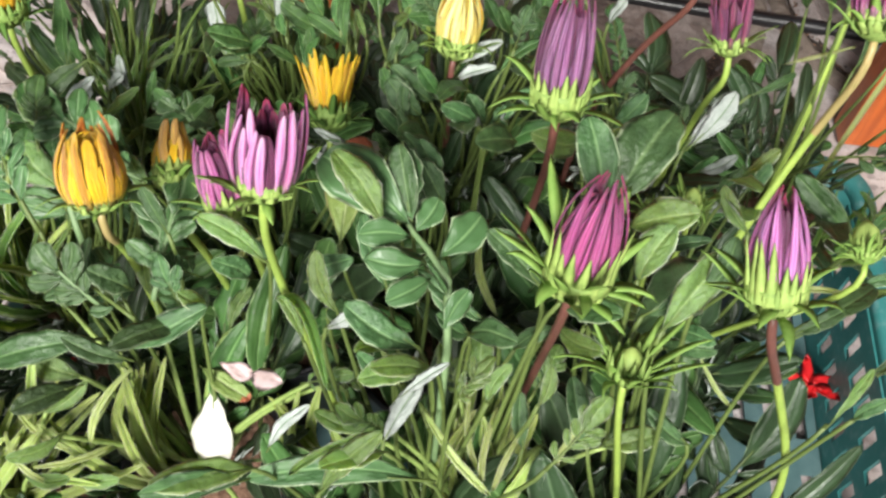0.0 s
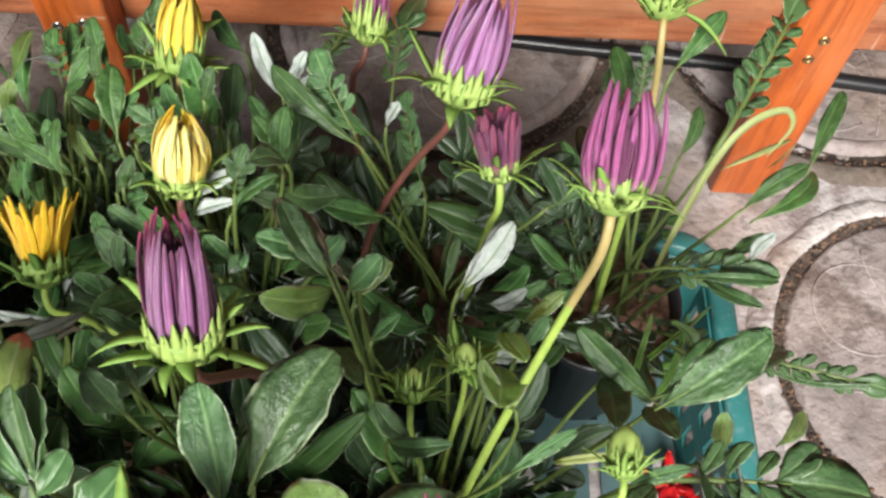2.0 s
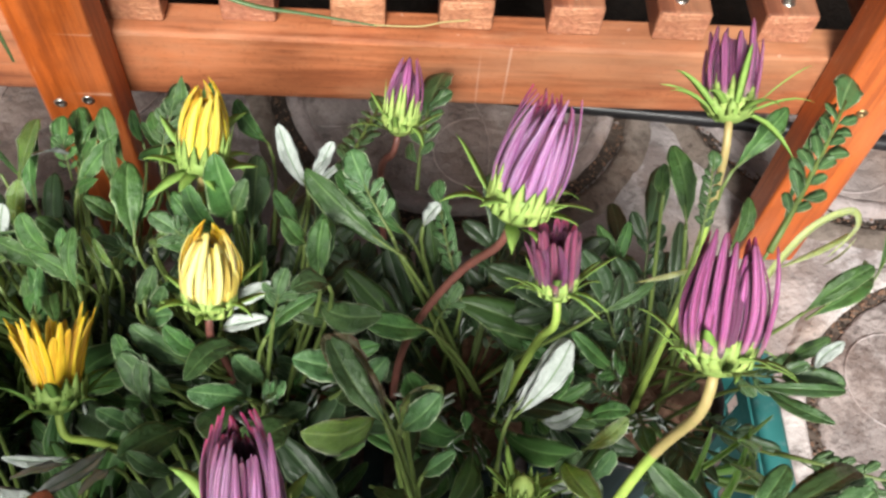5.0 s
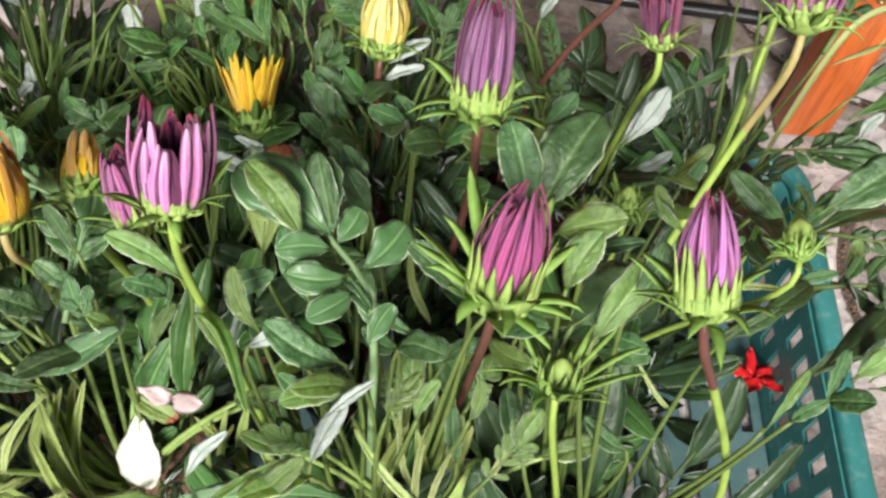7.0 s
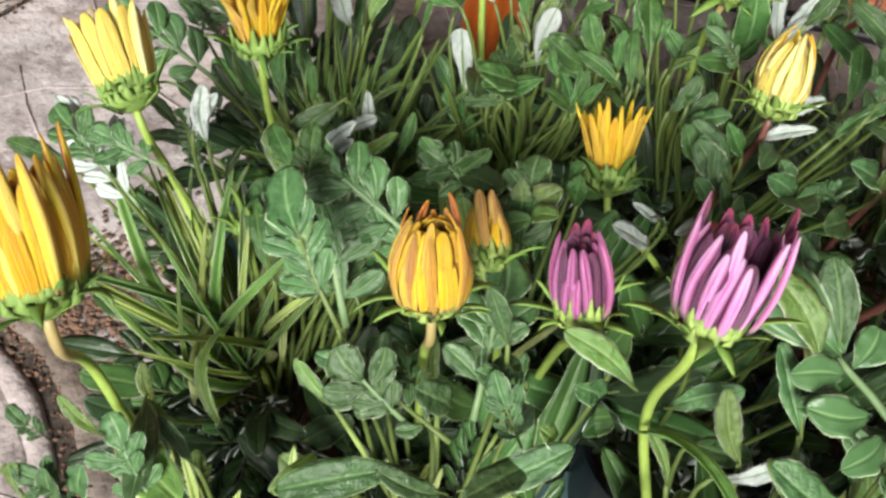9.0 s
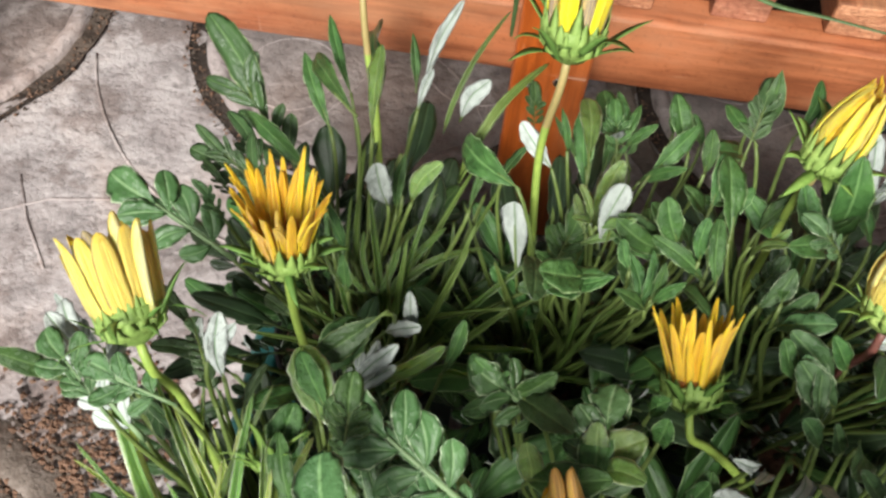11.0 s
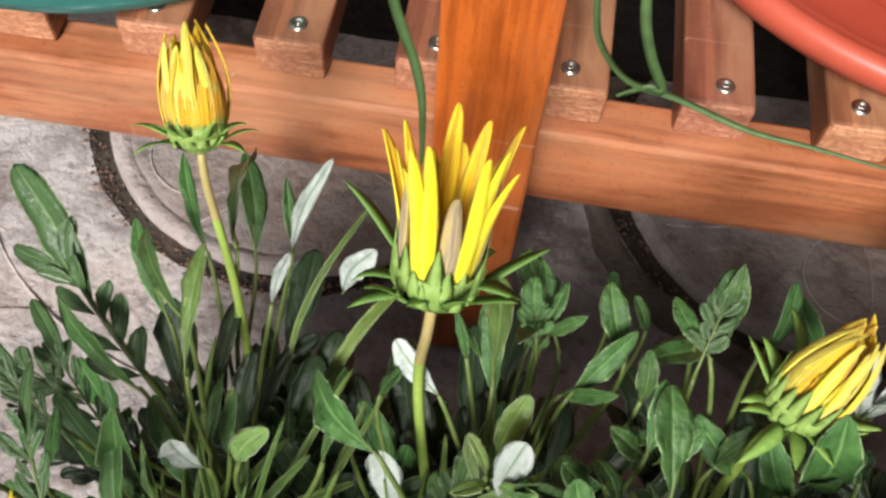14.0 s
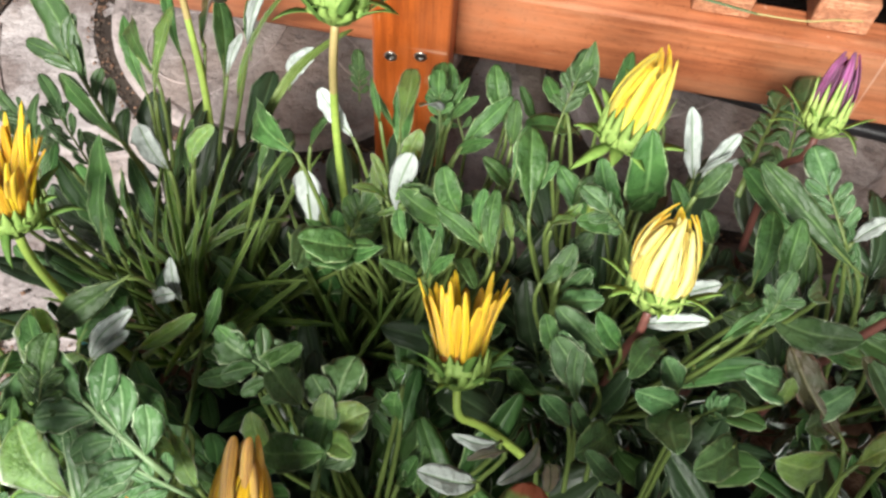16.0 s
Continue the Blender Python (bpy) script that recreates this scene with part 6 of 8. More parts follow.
leaf_at("N", (0.141, 0.674, 0.217), (0.147, 0.736, 0.232), 1)
leaf_at("N", (0.150, 0.726, 0.210), (0.187, 0.734, 0.237), 1)
leaf_at("B", (0.263, 0.620, 0.327), (0.297, 0.632, 0.349), .7)
leaf_at("L", (0.235, 0.670, 0.270), (0.203, 0.677, 0.292), .9)
leaf_at("L", (0.250, 0.652, 0.307), (0.231, 0.678, 0.312), .8)
leaf_at("B", (0.258, 0.651, 0.322), (0.245, 0.647, 0.344), 1)
leaf_at("L", (0.284, 0.664, 0.316), (0.265, 0.659, 0.338), 1)
leaf_at("B", (0.281, 0.657, 0.294), (0.286, 0.658, 0.316), 1)
leaf_at("N", (0.281, 0.704, 0.253), (0.301, 0.713, 0.281), 1)
leaf_at("B", (0.343, 0.652, 0.321), (0.355, 0.641, 0.343), 1)
leaf_at("B", (0.390, 0.707, 0.328), (0.378, 0.715, 0.350), 1)
leaf_at("w", (0.333, 0.746, 0.297), (0.314, 0.738, 0.323), 1)
leaf_at("S", (0.142, 0.649, 0.293), (0.154, 0.605, 0.315), .8)
leaf_at("J", (0.133, 0.645, 0.275), (0.168, 0.607, 0.316), 1)
leaf_at("L", (0.106, 0.631, 0.275), (0.093, 0.636, 0.294), 1)
leaf_at("L", (0.130, 0.614, 0.284), (0.108, 0.611, 0.304), 1)
leaf_at("b", (0.209, 0.640, 0.284), (0.199, 0.617, 0.306), .8)
leaf_at("B", (0.419, 0.792, 0.291), (0.417, 0.785, 0.313), 1)
leaf_at("N", (0.167, 0.715, 0.212), (0.164, 0.768, 0.234), 1)
leaf_at("N", (0.175, 0.704, 0.213), (0.177, 0.742, 0.236), 1)
leaf_at("N", (0.144, 0.713, 0.209), (0.116, 0.756, 0.229), 1)
leaf_at("S", (0.157, 0.737, 0.191), (0.139, 0.770, 0.213), .8)
leaf_at("B", (0.222, 0.754, 0.271), (0.198, 0.770, 0.287), .9)
leaf_at("w", (0.130, 0.763, 0.306), (0.142, 0.769, 0.328), .8)
leaf_at("E", (0.124, 0.871, 0.252), (0.082, 0.896, 0.274), .8)
leaf_at("p", (0.127, 0.939, 0.167), (0.122, 0.973, 0.189), .7)
leaf_at("L", (0.300, 0.953, 0.215), (0.279, 0.990, 0.237), 1)
leaf_at("B", (0.308, 0.860, 0.286), (0.298, 0.868, 0.308), 1)
leaf_at("p", (0.229, 0.905, 0.254), (0.239, 0.911, 0.276), 1)
leaf_at("E", (0.130, 0.879, 0.235), (0.088, 0.921, 0.257), .7)
leaf_at("E", (0.139, 0.829, 0.271), (0.113, 0.883, 0.293), .8)
leaf_at("E", (0.110, 0.847, 0.270), (0.097, 0.851, 0.294), 1)
leaf_at("p", (0.164, 0.866, 0.214), (0.138, 0.895, 0.236), .9)
leaf_at("n", (0.178, 0.848, 0.221), (0.166, 0.872, 0.240), 1)
leaf_at("n", (0.178, 0.848, 0.221), (0.181, 0.886, 0.236), 1)
leaf_at("n", (0.181, 0.849, 0.221), (0.195, 0.891, 0.234), 1)
leaf_at("n", (0.183, 0.849, 0.221), (0.206, 0.884, 0.237), 1)
leaf_at("n", (0.174, 0.848, 0.221), (0.154, 0.865, 0.241), 1)
leaf_at("n", (0.183, 0.848, 0.221), (0.224, 0.875, 0.239), 1)
leaf_at("n", (0.171, 0.848, 0.221), (0.150, 0.854, 0.243), 1)
leaf_at("n", (0.253, 0.859, 0.219), (0.263, 0.887, 0.235), 1)
leaf_at("L", (0.255, 0.851, 0.246), (0.269, 0.889, 0.268), .9)
leaf_at("L", (0.340, 0.876, 0.254), (0.323, 0.877, 0.276), 1)
leaf_at("L", (0.355, 0.869, 0.240), (0.366, 0.879, 0.262), 1)
leaf_at("s", (0.375, 0.901, 0.239), (0.348, 0.914, 0.261), .9)
leaf_at("s", (0.415, 0.905, 0.243), (0.402, 0.915, 0.265), 1)
leaf_at("p", (0.284, 0.945, 0.213), (0.290, 0.983, 0.235), .8)
leaf_at("p", (0.260, 0.924, 0.258), (0.253, 0.932, 0.280), .8)
leaf_at("s", (0.362, 0.930, 0.285), (0.371, 0.949, 0.307), .7)
leaf_at("L", (0.188, 0.729, 0.316), (0.188, 0.755, 0.338), 1.1)
leaf_at("L", (0.189, 0.728, 0.265), (0.176, 0.744, 0.286), 1)
leaf_at("L", (0.275, 0.769, 0.239), (0.263, 0.785, 0.261), .9)
leaf_at("B", (0.277, 0.738, 0.292), (0.276, 0.768, 0.306), .8)
leaf_at("L", (0.410, 0.791, 0.283), (0.420, 0.791, 0.306), 1)
leaf_at("s", (0.473, 0.895, 0.254), (0.433, 0.921, 0.276), .8)
leaf_at("L", (0.380, 0.863, 0.217), (0.361, 0.872, 0.239), 1)
leaf_at("s", (0.358, 0.820, 0.211), (0.341, 0.821, 0.233), 1)
leaf_at("B", (0.218, 0.744, 0.271), (0.206, 0.748, 0.290), 1)
leaf_at("B", (0.253, 0.747, 0.282), (0.278, 0.741, 0.314), .8)
leaf_at("S", (0.305, 0.739, 0.299), (0.311, 0.743, 0.321), 1)
leaf_at("B", (0.447, 0.799, 0.281), (0.462, 0.804, 0.303), .9)
leaf_at("B", (0.407, 0.808, 0.267), (0.397, 0.809, 0.289), 1)
leaf_at("s", (0.324, 0.840, 0.286), (0.321, 0.861, 0.308), .8)
leaf_at("p", (0.267, 0.931, 0.245), (0.251, 0.941, 0.264), .7)
leaf_at("s", (0.332, 0.894, 0.260), (0.344, 0.901, 0.280), 1)
leaf_at("p", (0.285, 0.956, 0.235), (0.286, 0.978, 0.251), 1.2)
leaf_at("p", (0.288, 0.949, 0.238), (0.296, 0.968, 0.254), 1)
leaf_at("p", (0.288, 0.949, 0.238), (0.278, 0.926, 0.270), 1)
leaf_at("p", (0.291, 0.949, 0.238), (0.304, 0.949, 0.261), 1)
leaf_at("B", (0.306, 0.876, 0.266), (0.297, 0.879, 0.288), 1.1)
leaf_at("s", (0.309, 0.869, 0.267), (0.282, 0.865, 0.291), .9)
leaf_at("s", (0.324, 0.852, 0.271), (0.299, 0.858, 0.292), .8)
leaf_at("J", (0.332, 0.863, 0.268), (0.325, 0.868, 0.290), .7)
leaf_at("J", (0.346, 0.879, 0.265), (0.357, 0.875, 0.289), .7)
leaf_at("J", (0.347, 0.874, 0.266), (0.356, 0.865, 0.291), .7)
leaf_at("p", (0.265, 0.845, 0.271), (0.277, 0.832, 0.296), 1)
leaf_at("s", (0.307, 0.846, 0.272), (0.318, 0.828, 0.298), .8)
leaf_at("B", (0.345, 0.842, 0.273), (0.356, 0.851, 0.294), .9)
leaf_at("B", (0.353, 0.841, 0.273), (0.363, 0.839, 0.296), .9)
leaf_at("B", (0.353, 0.834, 0.274), (0.368, 0.825, 0.299), .8)
leaf_at("s", (0.420, 0.884, 0.263), (0.411, 0.884, 0.286), 1.2)
leaf_at("s", (0.426, 0.862, 0.269), (0.423, 0.840, 0.296), 1)
leaf_at("B", (0.399, 0.874, 0.266), (0.402, 0.879, 0.288), .8)
leaf_at("w", (0.419, 0.934, 0.238), (0.434, 0.940, 0.257), 0.6, face=(-0.5, -0.9, 0.8))
leaf_at("w", (0.417, 0.939, 0.242), (0.426, 0.932, 0.268), .4)
leaf_at("t", (0.432, 0.915, 0.261), (0.457, 0.988, 0.257), 1.2)
leaf_at("B", (0.329, 0.566, 0.345), (0.297, 0.550, 0.367), .6)
leaf_at("n", (0.343, 0.569, 0.345), (0.372, 0.580, 0.368), 1)
leaf_at("K", (0.438, 0.580, 0.345), (0.459, 0.603, 0.367), 1)
leaf_at("S", (0.378, 0.614, 0.341), (0.364, 0.611, 0.365), 1)
leaf_at("B", (0.516, 0.685, 0.318), (0.472, 0.638, 0.357), .8)
leaf_at("S", (0.487, 0.644, 0.332), (0.501, 0.629, 0.359), .9)
leaf_at("J", (0.482, 0.660, 0.327), (0.448, 0.647, 0.354), .9)
leaf_at("S", (0.454, 0.650, 0.330), (0.461, 0.625, 0.361), .9)
leaf_at("S", (0.398, 0.643, 0.332), (0.391, 0.667, 0.347), 1.1)
leaf_at("S", (0.194, 0.709, 0.266), (0.214, 0.738, 0.294), 1)
leaf_at("S", (0.160, 0.776, 0.261), (0.145, 0.759, 0.282), 1)
leaf_at("q", (0.582, 0.643, 0.324), (0.622, 0.675, 0.326), .9)
leaf_at("S", (0.581, 0.627, 0.329), (0.589, 0.646, 0.344), 1)
leaf_at("q", (0.610, 0.645, 0.316), (0.630, 0.662, 0.329), 1.1)
leaf_at("S", (0.600, 0.642, 0.320), (0.609, 0.655, 0.337), 1)
leaf_at("q", (0.608, 0.641, 0.318), (0.633, 0.638, 0.336), .8)
leaf_at("q", (0.582, 0.630, 0.328), (0.590, 0.620, 0.352), 1.3)
leaf_at("S", (0.561, 0.615, 0.338), (0.568, 0.616, 0.359), 1)
leaf_at("J", (0.548, 0.609, 0.342), (0.565, 0.631, 0.355), .5)
leaf_at("q", (0.615, 0.707, 0.294), (0.608, 0.675, 0.330), 1.3)
leaf_at("B", (0.632, 0.707, 0.290), (0.622, 0.677, 0.326), 1)
leaf_at("J", (0.626, 0.711, 0.290), (0.624, 0.724, 0.309), 1.4)
leaf_at("J", (0.656, 0.720, 0.279), (0.662, 0.729, 0.298), 1.3)
leaf_at("B", (0.655, 0.710, 0.283), (0.637, 0.670, 0.324), 1)
leaf_at("q", (0.552, 0.661, 0.326), (0.589, 0.686, 0.331), .8)
leaf_at("q", (0.542, 0.654, 0.329), (0.563, 0.662, 0.345), .9)
leaf_at("S", (0.580, 0.691, 0.308), (0.603, 0.695, 0.324), .8)
leaf_at("J", (0.370, 0.629, 0.336), (0.357, 0.635, 0.358), 1)
leaf_at("J", (0.373, 0.626, 0.337), (0.363, 0.613, 0.364), .9)
leaf_at("J", (0.391, 0.618, 0.339), (0.370, 0.605, 0.367), .9)
leaf_at("W", (0.345, 0.635, 0.335), (0.365, 0.637, 0.357), .7)
leaf_at("W", (0.380, 0.603, 0.344), (0.396, 0.610, 0.365), .5)
leaf_at("n", (0.322, 0.649, 0.330), (0.351, 0.605, 0.366), 1)
leaf_at("b", (0.293, 0.642, 0.329), (0.287, 0.637, 0.351), .8)
leaf_at("S", (0.418, 0.643, 0.332), (0.382, 0.659, 0.350), .6)
leaf_at("S", (0.405, 0.639, 0.333), (0.421, 0.626, 0.360), 1)
leaf_at("J", (0.414, 0.604, 0.344), (0.422, 0.614, 0.364), 1)
leaf_at("K", (0.402, 0.603, 0.344), (0.414, 0.616, 0.363), 1)
leaf_at("J", (0.434, 0.605, 0.344), (0.437, 0.614, 0.364), 1)
leaf_at("S", (0.424, 0.633, 0.335), (0.437, 0.633, 0.358), 1)
leaf_at("B", (0.308, 0.660, 0.326), (0.297, 0.653, 0.351), .9)
leaf_at("S", (0.313, 0.673, 0.322), (0.307, 0.670, 0.346), 1)
leaf_at("S", (0.332, 0.661, 0.326), (0.352, 0.661, 0.349), 1)
leaf_at("b", (0.193, 0.753, 0.264), (0.171, 0.768, 0.285), 1.1)
leaf_at("b", (0.188, 0.748, 0.264), (0.178, 0.725, 0.287), 1)
leaf_at("B", (0.204, 0.743, 0.267), (0.191, 0.721, 0.288), 1)
leaf_at("b", (0.211, 0.744, 0.269), (0.210, 0.748, 0.292), 1.2)
leaf_at("J", (0.210, 0.743, 0.269), (0.229, 0.737, 0.299), 1.2)
leaf_at("B", (0.156, 0.741, 0.260), (0.162, 0.762, 0.284), 1)
leaf_at("S", (0.172, 0.721, 0.263), (0.158, 0.750, 0.284), .8)
leaf_at("q", (0.246, 0.784, 0.274), (0.265, 0.760, 0.306), 1)
leaf_at("b", (0.277, 0.752, 0.288), (0.274, 0.763, 0.307), 1.1)
leaf_at("b", (0.279, 0.754, 0.288), (0.291, 0.758, 0.313), 1.1)
leaf_at("J", (0.279, 0.750, 0.289), (0.291, 0.740, 0.319), 1)
leaf_at("S", (0.277, 0.750, 0.289), (0.269, 0.744, 0.310), 1)
leaf_at("S", (0.276, 0.764, 0.284), (0.285, 0.777, 0.306), 1.1)
leaf_at("b", (0.255, 0.747, 0.282), (0.250, 0.752, 0.303), 1.1)
leaf_at("p", (0.300, 0.836, 0.274), (0.310, 0.836, 0.297), 1)
leaf_at("q", (0.308, 0.875, 0.266), (0.282, 0.868, 0.290), 1)
leaf_at("p", (0.259, 0.843, 0.272), (0.276, 0.834, 0.296), 1)
leaf_at("J", (0.326, 0.859, 0.269), (0.319, 0.873, 0.289), .7)
leaf_at("w", (0.188, 0.807, 0.266), (0.205, 0.800, 0.290), .7)
leaf_at("w", (0.339, 0.765, 0.290), (0.323, 0.753, 0.317), .5)
leaf_at("w", (0.341, 0.761, 0.292), (0.327, 0.745, 0.320), .4)
leaf_at("B", (0.313, 0.736, 0.300), (0.312, 0.745, 0.320), .9)
leaf_at("b", (0.235, 0.730, 0.279), (0.224, 0.741, 0.297), 1)
leaf_at("S", (0.250, 0.729, 0.285), (0.242, 0.727, 0.305), 1)
leaf_at("s", (0.381, 0.816, 0.278), (0.368, 0.817, 0.301), 1)
leaf_at("q", (0.399, 0.820, 0.277), (0.381, 0.794, 0.305), 1)
leaf_at("S", (0.363, 0.776, 0.286), (0.349, 0.777, 0.309), 1)
leaf_at("q", (0.378, 0.779, 0.285), (0.364, 0.757, 0.316), 1)
leaf_at("B", (0.404, 0.794, 0.282), (0.385, 0.785, 0.307), .9)
leaf_at("B", (0.406, 0.792, 0.283), (0.396, 0.764, 0.314), .9)
leaf_at("B", (0.448, 0.809, 0.279), (0.425, 0.803, 0.303), .9)
leaf_at("b", (0.459, 0.789, 0.283), (0.431, 0.767, 0.313), .8)
leaf_at("q", (0.425, 0.784, 0.284), (0.404, 0.759, 0.315), 1)
leaf_at("S", (0.382, 0.758, 0.293), (0.366, 0.757, 0.316), 1)
leaf_at("q", (0.441, 0.835, 0.274), (0.420, 0.829, 0.298), 1)
leaf_at("s", (0.482, 0.833, 0.274), (0.452, 0.825, 0.299), .9)
leaf_at("W", (0.073, 0.783, 0.255), (0.053, 0.794, 0.279), .5)
leaf_at("W", (0.077, 0.776, 0.254), (0.082, 0.787, 0.279), .8)
leaf_at("W", (0.202, 0.807, 0.267), (0.198, 0.812, 0.290), .8)
leaf_at("w", (0.182, 0.740, 0.264), (0.196, 0.715, 0.289), .6)
leaf_at("B", (0.203, 0.741, 0.267), (0.183, 0.769, 0.286), .8)
leaf_at("S", (0.201, 0.723, 0.267), (0.220, 0.732, 0.296), 1)
leaf_at("S", (0.180, 0.775, 0.263), (0.204, 0.739, 0.290), 1)
leaf_at("J", (0.222, 0.665, 0.290), (0.208, 0.674, 0.303), 1)
leaf_at("B", (0.231, 0.665, 0.294), (0.224, 0.679, 0.309), 1)
leaf_at("b", (0.103, 0.609, 0.281), (0.108, 0.611, 0.304), 1)
leaf_at("B", (0.117, 0.608, 0.284), (0.119, 0.612, 0.306), 1)
leaf_at("B", (0.129, 0.609, 0.285), (0.132, 0.614, 0.308), 1)
leaf_at("J", (0.141, 0.630, 0.281), (0.138, 0.640, 0.300), 1)
leaf_at("J", (0.161, 0.613, 0.290), (0.147, 0.624, 0.307), 1)
leaf_at("J", (0.142, 0.651, 0.275), (0.136, 0.662, 0.293), 1)
leaf_at("S", (0.167, 0.626, 0.287), (0.152, 0.637, 0.304), 1)
leaf_at("n", (0.171, 0.644, 0.282), (0.162, 0.689, 0.288), 1.4)
leaf_at("J", (0.130, 0.634, 0.278), (0.110, 0.643, 0.295), .7)
leaf_at("q", (0.607, 0.737, 0.286), (0.674, 0.772, 0.280), .7)
leaf_at("q", (0.605, 0.737, 0.286), (0.631, 0.765, 0.293), .8)
leaf_at("q", (0.604, 0.734, 0.287), (0.566, 0.757, 0.312), .8)
leaf_at("q", (0.604, 0.733, 0.288), (0.600, 0.710, 0.320), 1.2)
leaf_at("J", (0.545, 0.771, 0.288), (0.561, 0.778, 0.306), 1)
leaf_at("J", (0.536, 0.766, 0.290), (0.542, 0.739, 0.322), 1)
leaf_at("b", (0.530, 0.747, 0.296), (0.531, 0.719, 0.329), 1)
leaf_at("q", (0.580, 0.745, 0.290), (0.576, 0.712, 0.325), 1)
leaf_at("q", (0.628, 0.815, 0.259), (0.676, 0.808, 0.271), .5)
leaf_at("q", (0.641, 0.817, 0.255), (0.661, 0.790, 0.278), .7)
leaf_at("p", (0.681, 0.864, 0.235), (0.731, 0.906, 0.233), .8)
leaf_at("q", (0.561, 0.846, 0.269), (0.588, 0.855, 0.283), .6)
leaf_at("S", (0.388, 0.723, 0.305), (0.370, 0.745, 0.320), 1)
leaf_at("S", (0.372, 0.776, 0.286), (0.361, 0.775, 0.310), .9)
leaf_at("R", (0.467, 0.789, 0.283), (0.440, 0.820, 0.300), .9)
leaf_at("b", (0.468, 0.782, 0.285), (0.485, 0.790, 0.306), .9)
leaf_at("q", (0.456, 0.801, 0.281), (0.444, 0.784, 0.307), 1)
leaf_at("S", (0.477, 0.757, 0.293), (0.490, 0.760, 0.315), 1)
leaf_at("S", (0.498, 0.707, 0.310), (0.483, 0.713, 0.331), 1)
leaf_at("J", (0.440, 0.804, 0.280), (0.440, 0.803, 0.303), 1)
leaf_at("w", (0.351, 0.769, 0.289), (0.340, 0.741, 0.321), .5)
leaf_at("w", (0.356, 0.760, 0.292), (0.354, 0.739, 0.322), .5)
leaf_at("S", (0.301, 0.767, 0.289), (0.299, 0.767, 0.312), 1.2)
leaf_at("S", (0.299, 0.781, 0.285), (0.300, 0.776, 0.309), 1)
leaf_at("q", (0.457, 0.753, 0.294), (0.475, 0.726, 0.327), .8)
leaf_at("q", (0.509, 0.787, 0.284), (0.515, 0.806, 0.303), .6)
leaf_at("S", (0.543, 0.755, 0.294), (0.552, 0.762, 0.314), 1)
leaf_at("J", (0.540, 0.721, 0.306), (0.523, 0.738, 0.323), 1)
leaf_at("n", (0.626, 0.802, 0.170), (0.641, 0.797, 0.245), 0.48)
leaf_at("n", (0.629, 0.797, 0.170), (0.633, 0.783, 0.253), 0.56)
leaf_at("n", (0.633, 0.799, 0.170), (0.632, 0.774, 0.261), 0.64)
leaf_at("n", (0.627, 0.801, 0.170), (0.616, 0.785, 0.269), 0.73)
leaf_at("n", (0.632, 0.803, 0.170), (0.631, 0.792, 0.245), 0.48)
leaf_at("n", (0.625, 0.797, 0.170), (0.614, 0.792, 0.253), 0.56)
leaf_at("N", (0.147, 0.723, 0.160), (0.079, 0.775, 0.265), 0.31)
leaf_at("m", (0.152, 0.719, 0.160), (0.104, 0.764, 0.273), 0.36)
leaf_at("N", (0.155, 0.721, 0.160), (0.119, 0.751, 0.281), 0.41)
leaf_at("m", (0.149, 0.722, 0.160), (0.145, 0.750, 0.289), 0.47)
leaf_at("N", (0.152, 0.724, 0.160), (0.091, 0.705, 0.265), 0.31)
leaf_at("m", (0.148, 0.718, 0.160), (0.098, 0.722, 0.273), 0.36)
leaf_at("N", (0.151, 0.720, 0.160), (0.137, 0.680, 0.281), 0.41)
leaf_at("m", (0.154, 0.723, 0.160), (0.089, 0.703, 0.289), 0.47)
leaf_at("N", (0.149, 0.723, 0.160), (0.177, 0.738, 0.265), 0.31)
leaf_at("m", (0.153, 0.719, 0.160), (0.177, 0.721, 0.273), 0.36)
leaf_at("N", (0.148, 0.720, 0.160), (0.194, 0.711, 0.281), 0.41)
leaf_at("m", (0.151, 0.722, 0.160), (0.157, 0.737, 0.289), 0.47)
leaf_at("N", (0.154, 0.724, 0.160), (0.127, 0.757, 0.265), 0.31)
leaf_at("m", (0.150, 0.719, 0.160), (0.122, 0.679, 0.273), 0.36)
leaf_at("N", (0.153, 0.721, 0.160), (0.137, 0.713, 0.281), 0.41)
leaf_at("m", (0.147, 0.721, 0.160), (0.086, 0.759, 0.289), 0.47)
leaf_at("N", (0.150, 0.724, 0.160), (0.104, 0.771, 0.265), 0.31)
leaf_at("m", (0.155, 0.719, 0.160), (0.119, 0.753, 0.273), 0.36)
leaf_at("N", (0.149, 0.720, 0.160), (0.140, 0.754, 0.281), 0.41)
leaf_at("m", (0.153, 0.722, 0.160), (0.100, 0.694, 0.289), 0.47)
leaf_at("N", (0.147, 0.723, 0.160), (0.094, 0.728, 0.265), 0.31)
leaf_at("m", (0.152, 0.719, 0.160), (0.136, 0.682, 0.273), 0.36)
leaf_at("N", (0.155, 0.721, 0.160), (0.085, 0.706, 0.281), 0.41)
leaf_at("m", (0.149, 0.722, 0.160), (0.179, 0.722, 0.289), 0.47)
leaf_at("N", (0.152, 0.724, 0.160), (0.174, 0.725, 0.265), 0.31)
leaf_at("m", (0.148, 0.718, 0.160), (0.196, 0.714, 0.273), 0.36)
leaf_at("N", (0.151, 0.720, 0.160), (0.158, 0.740, 0.281), 0.41)
leaf_at("m", (0.154, 0.723, 0.160), (0.140, 0.739, 0.289), 0.47)
leaf_at("N", (0.149, 0.723, 0.160), (0.116, 0.678, 0.265), 0.31)
leaf_at("m", (0.153, 0.719, 0.160), (0.132, 0.715, 0.273), 0.36)
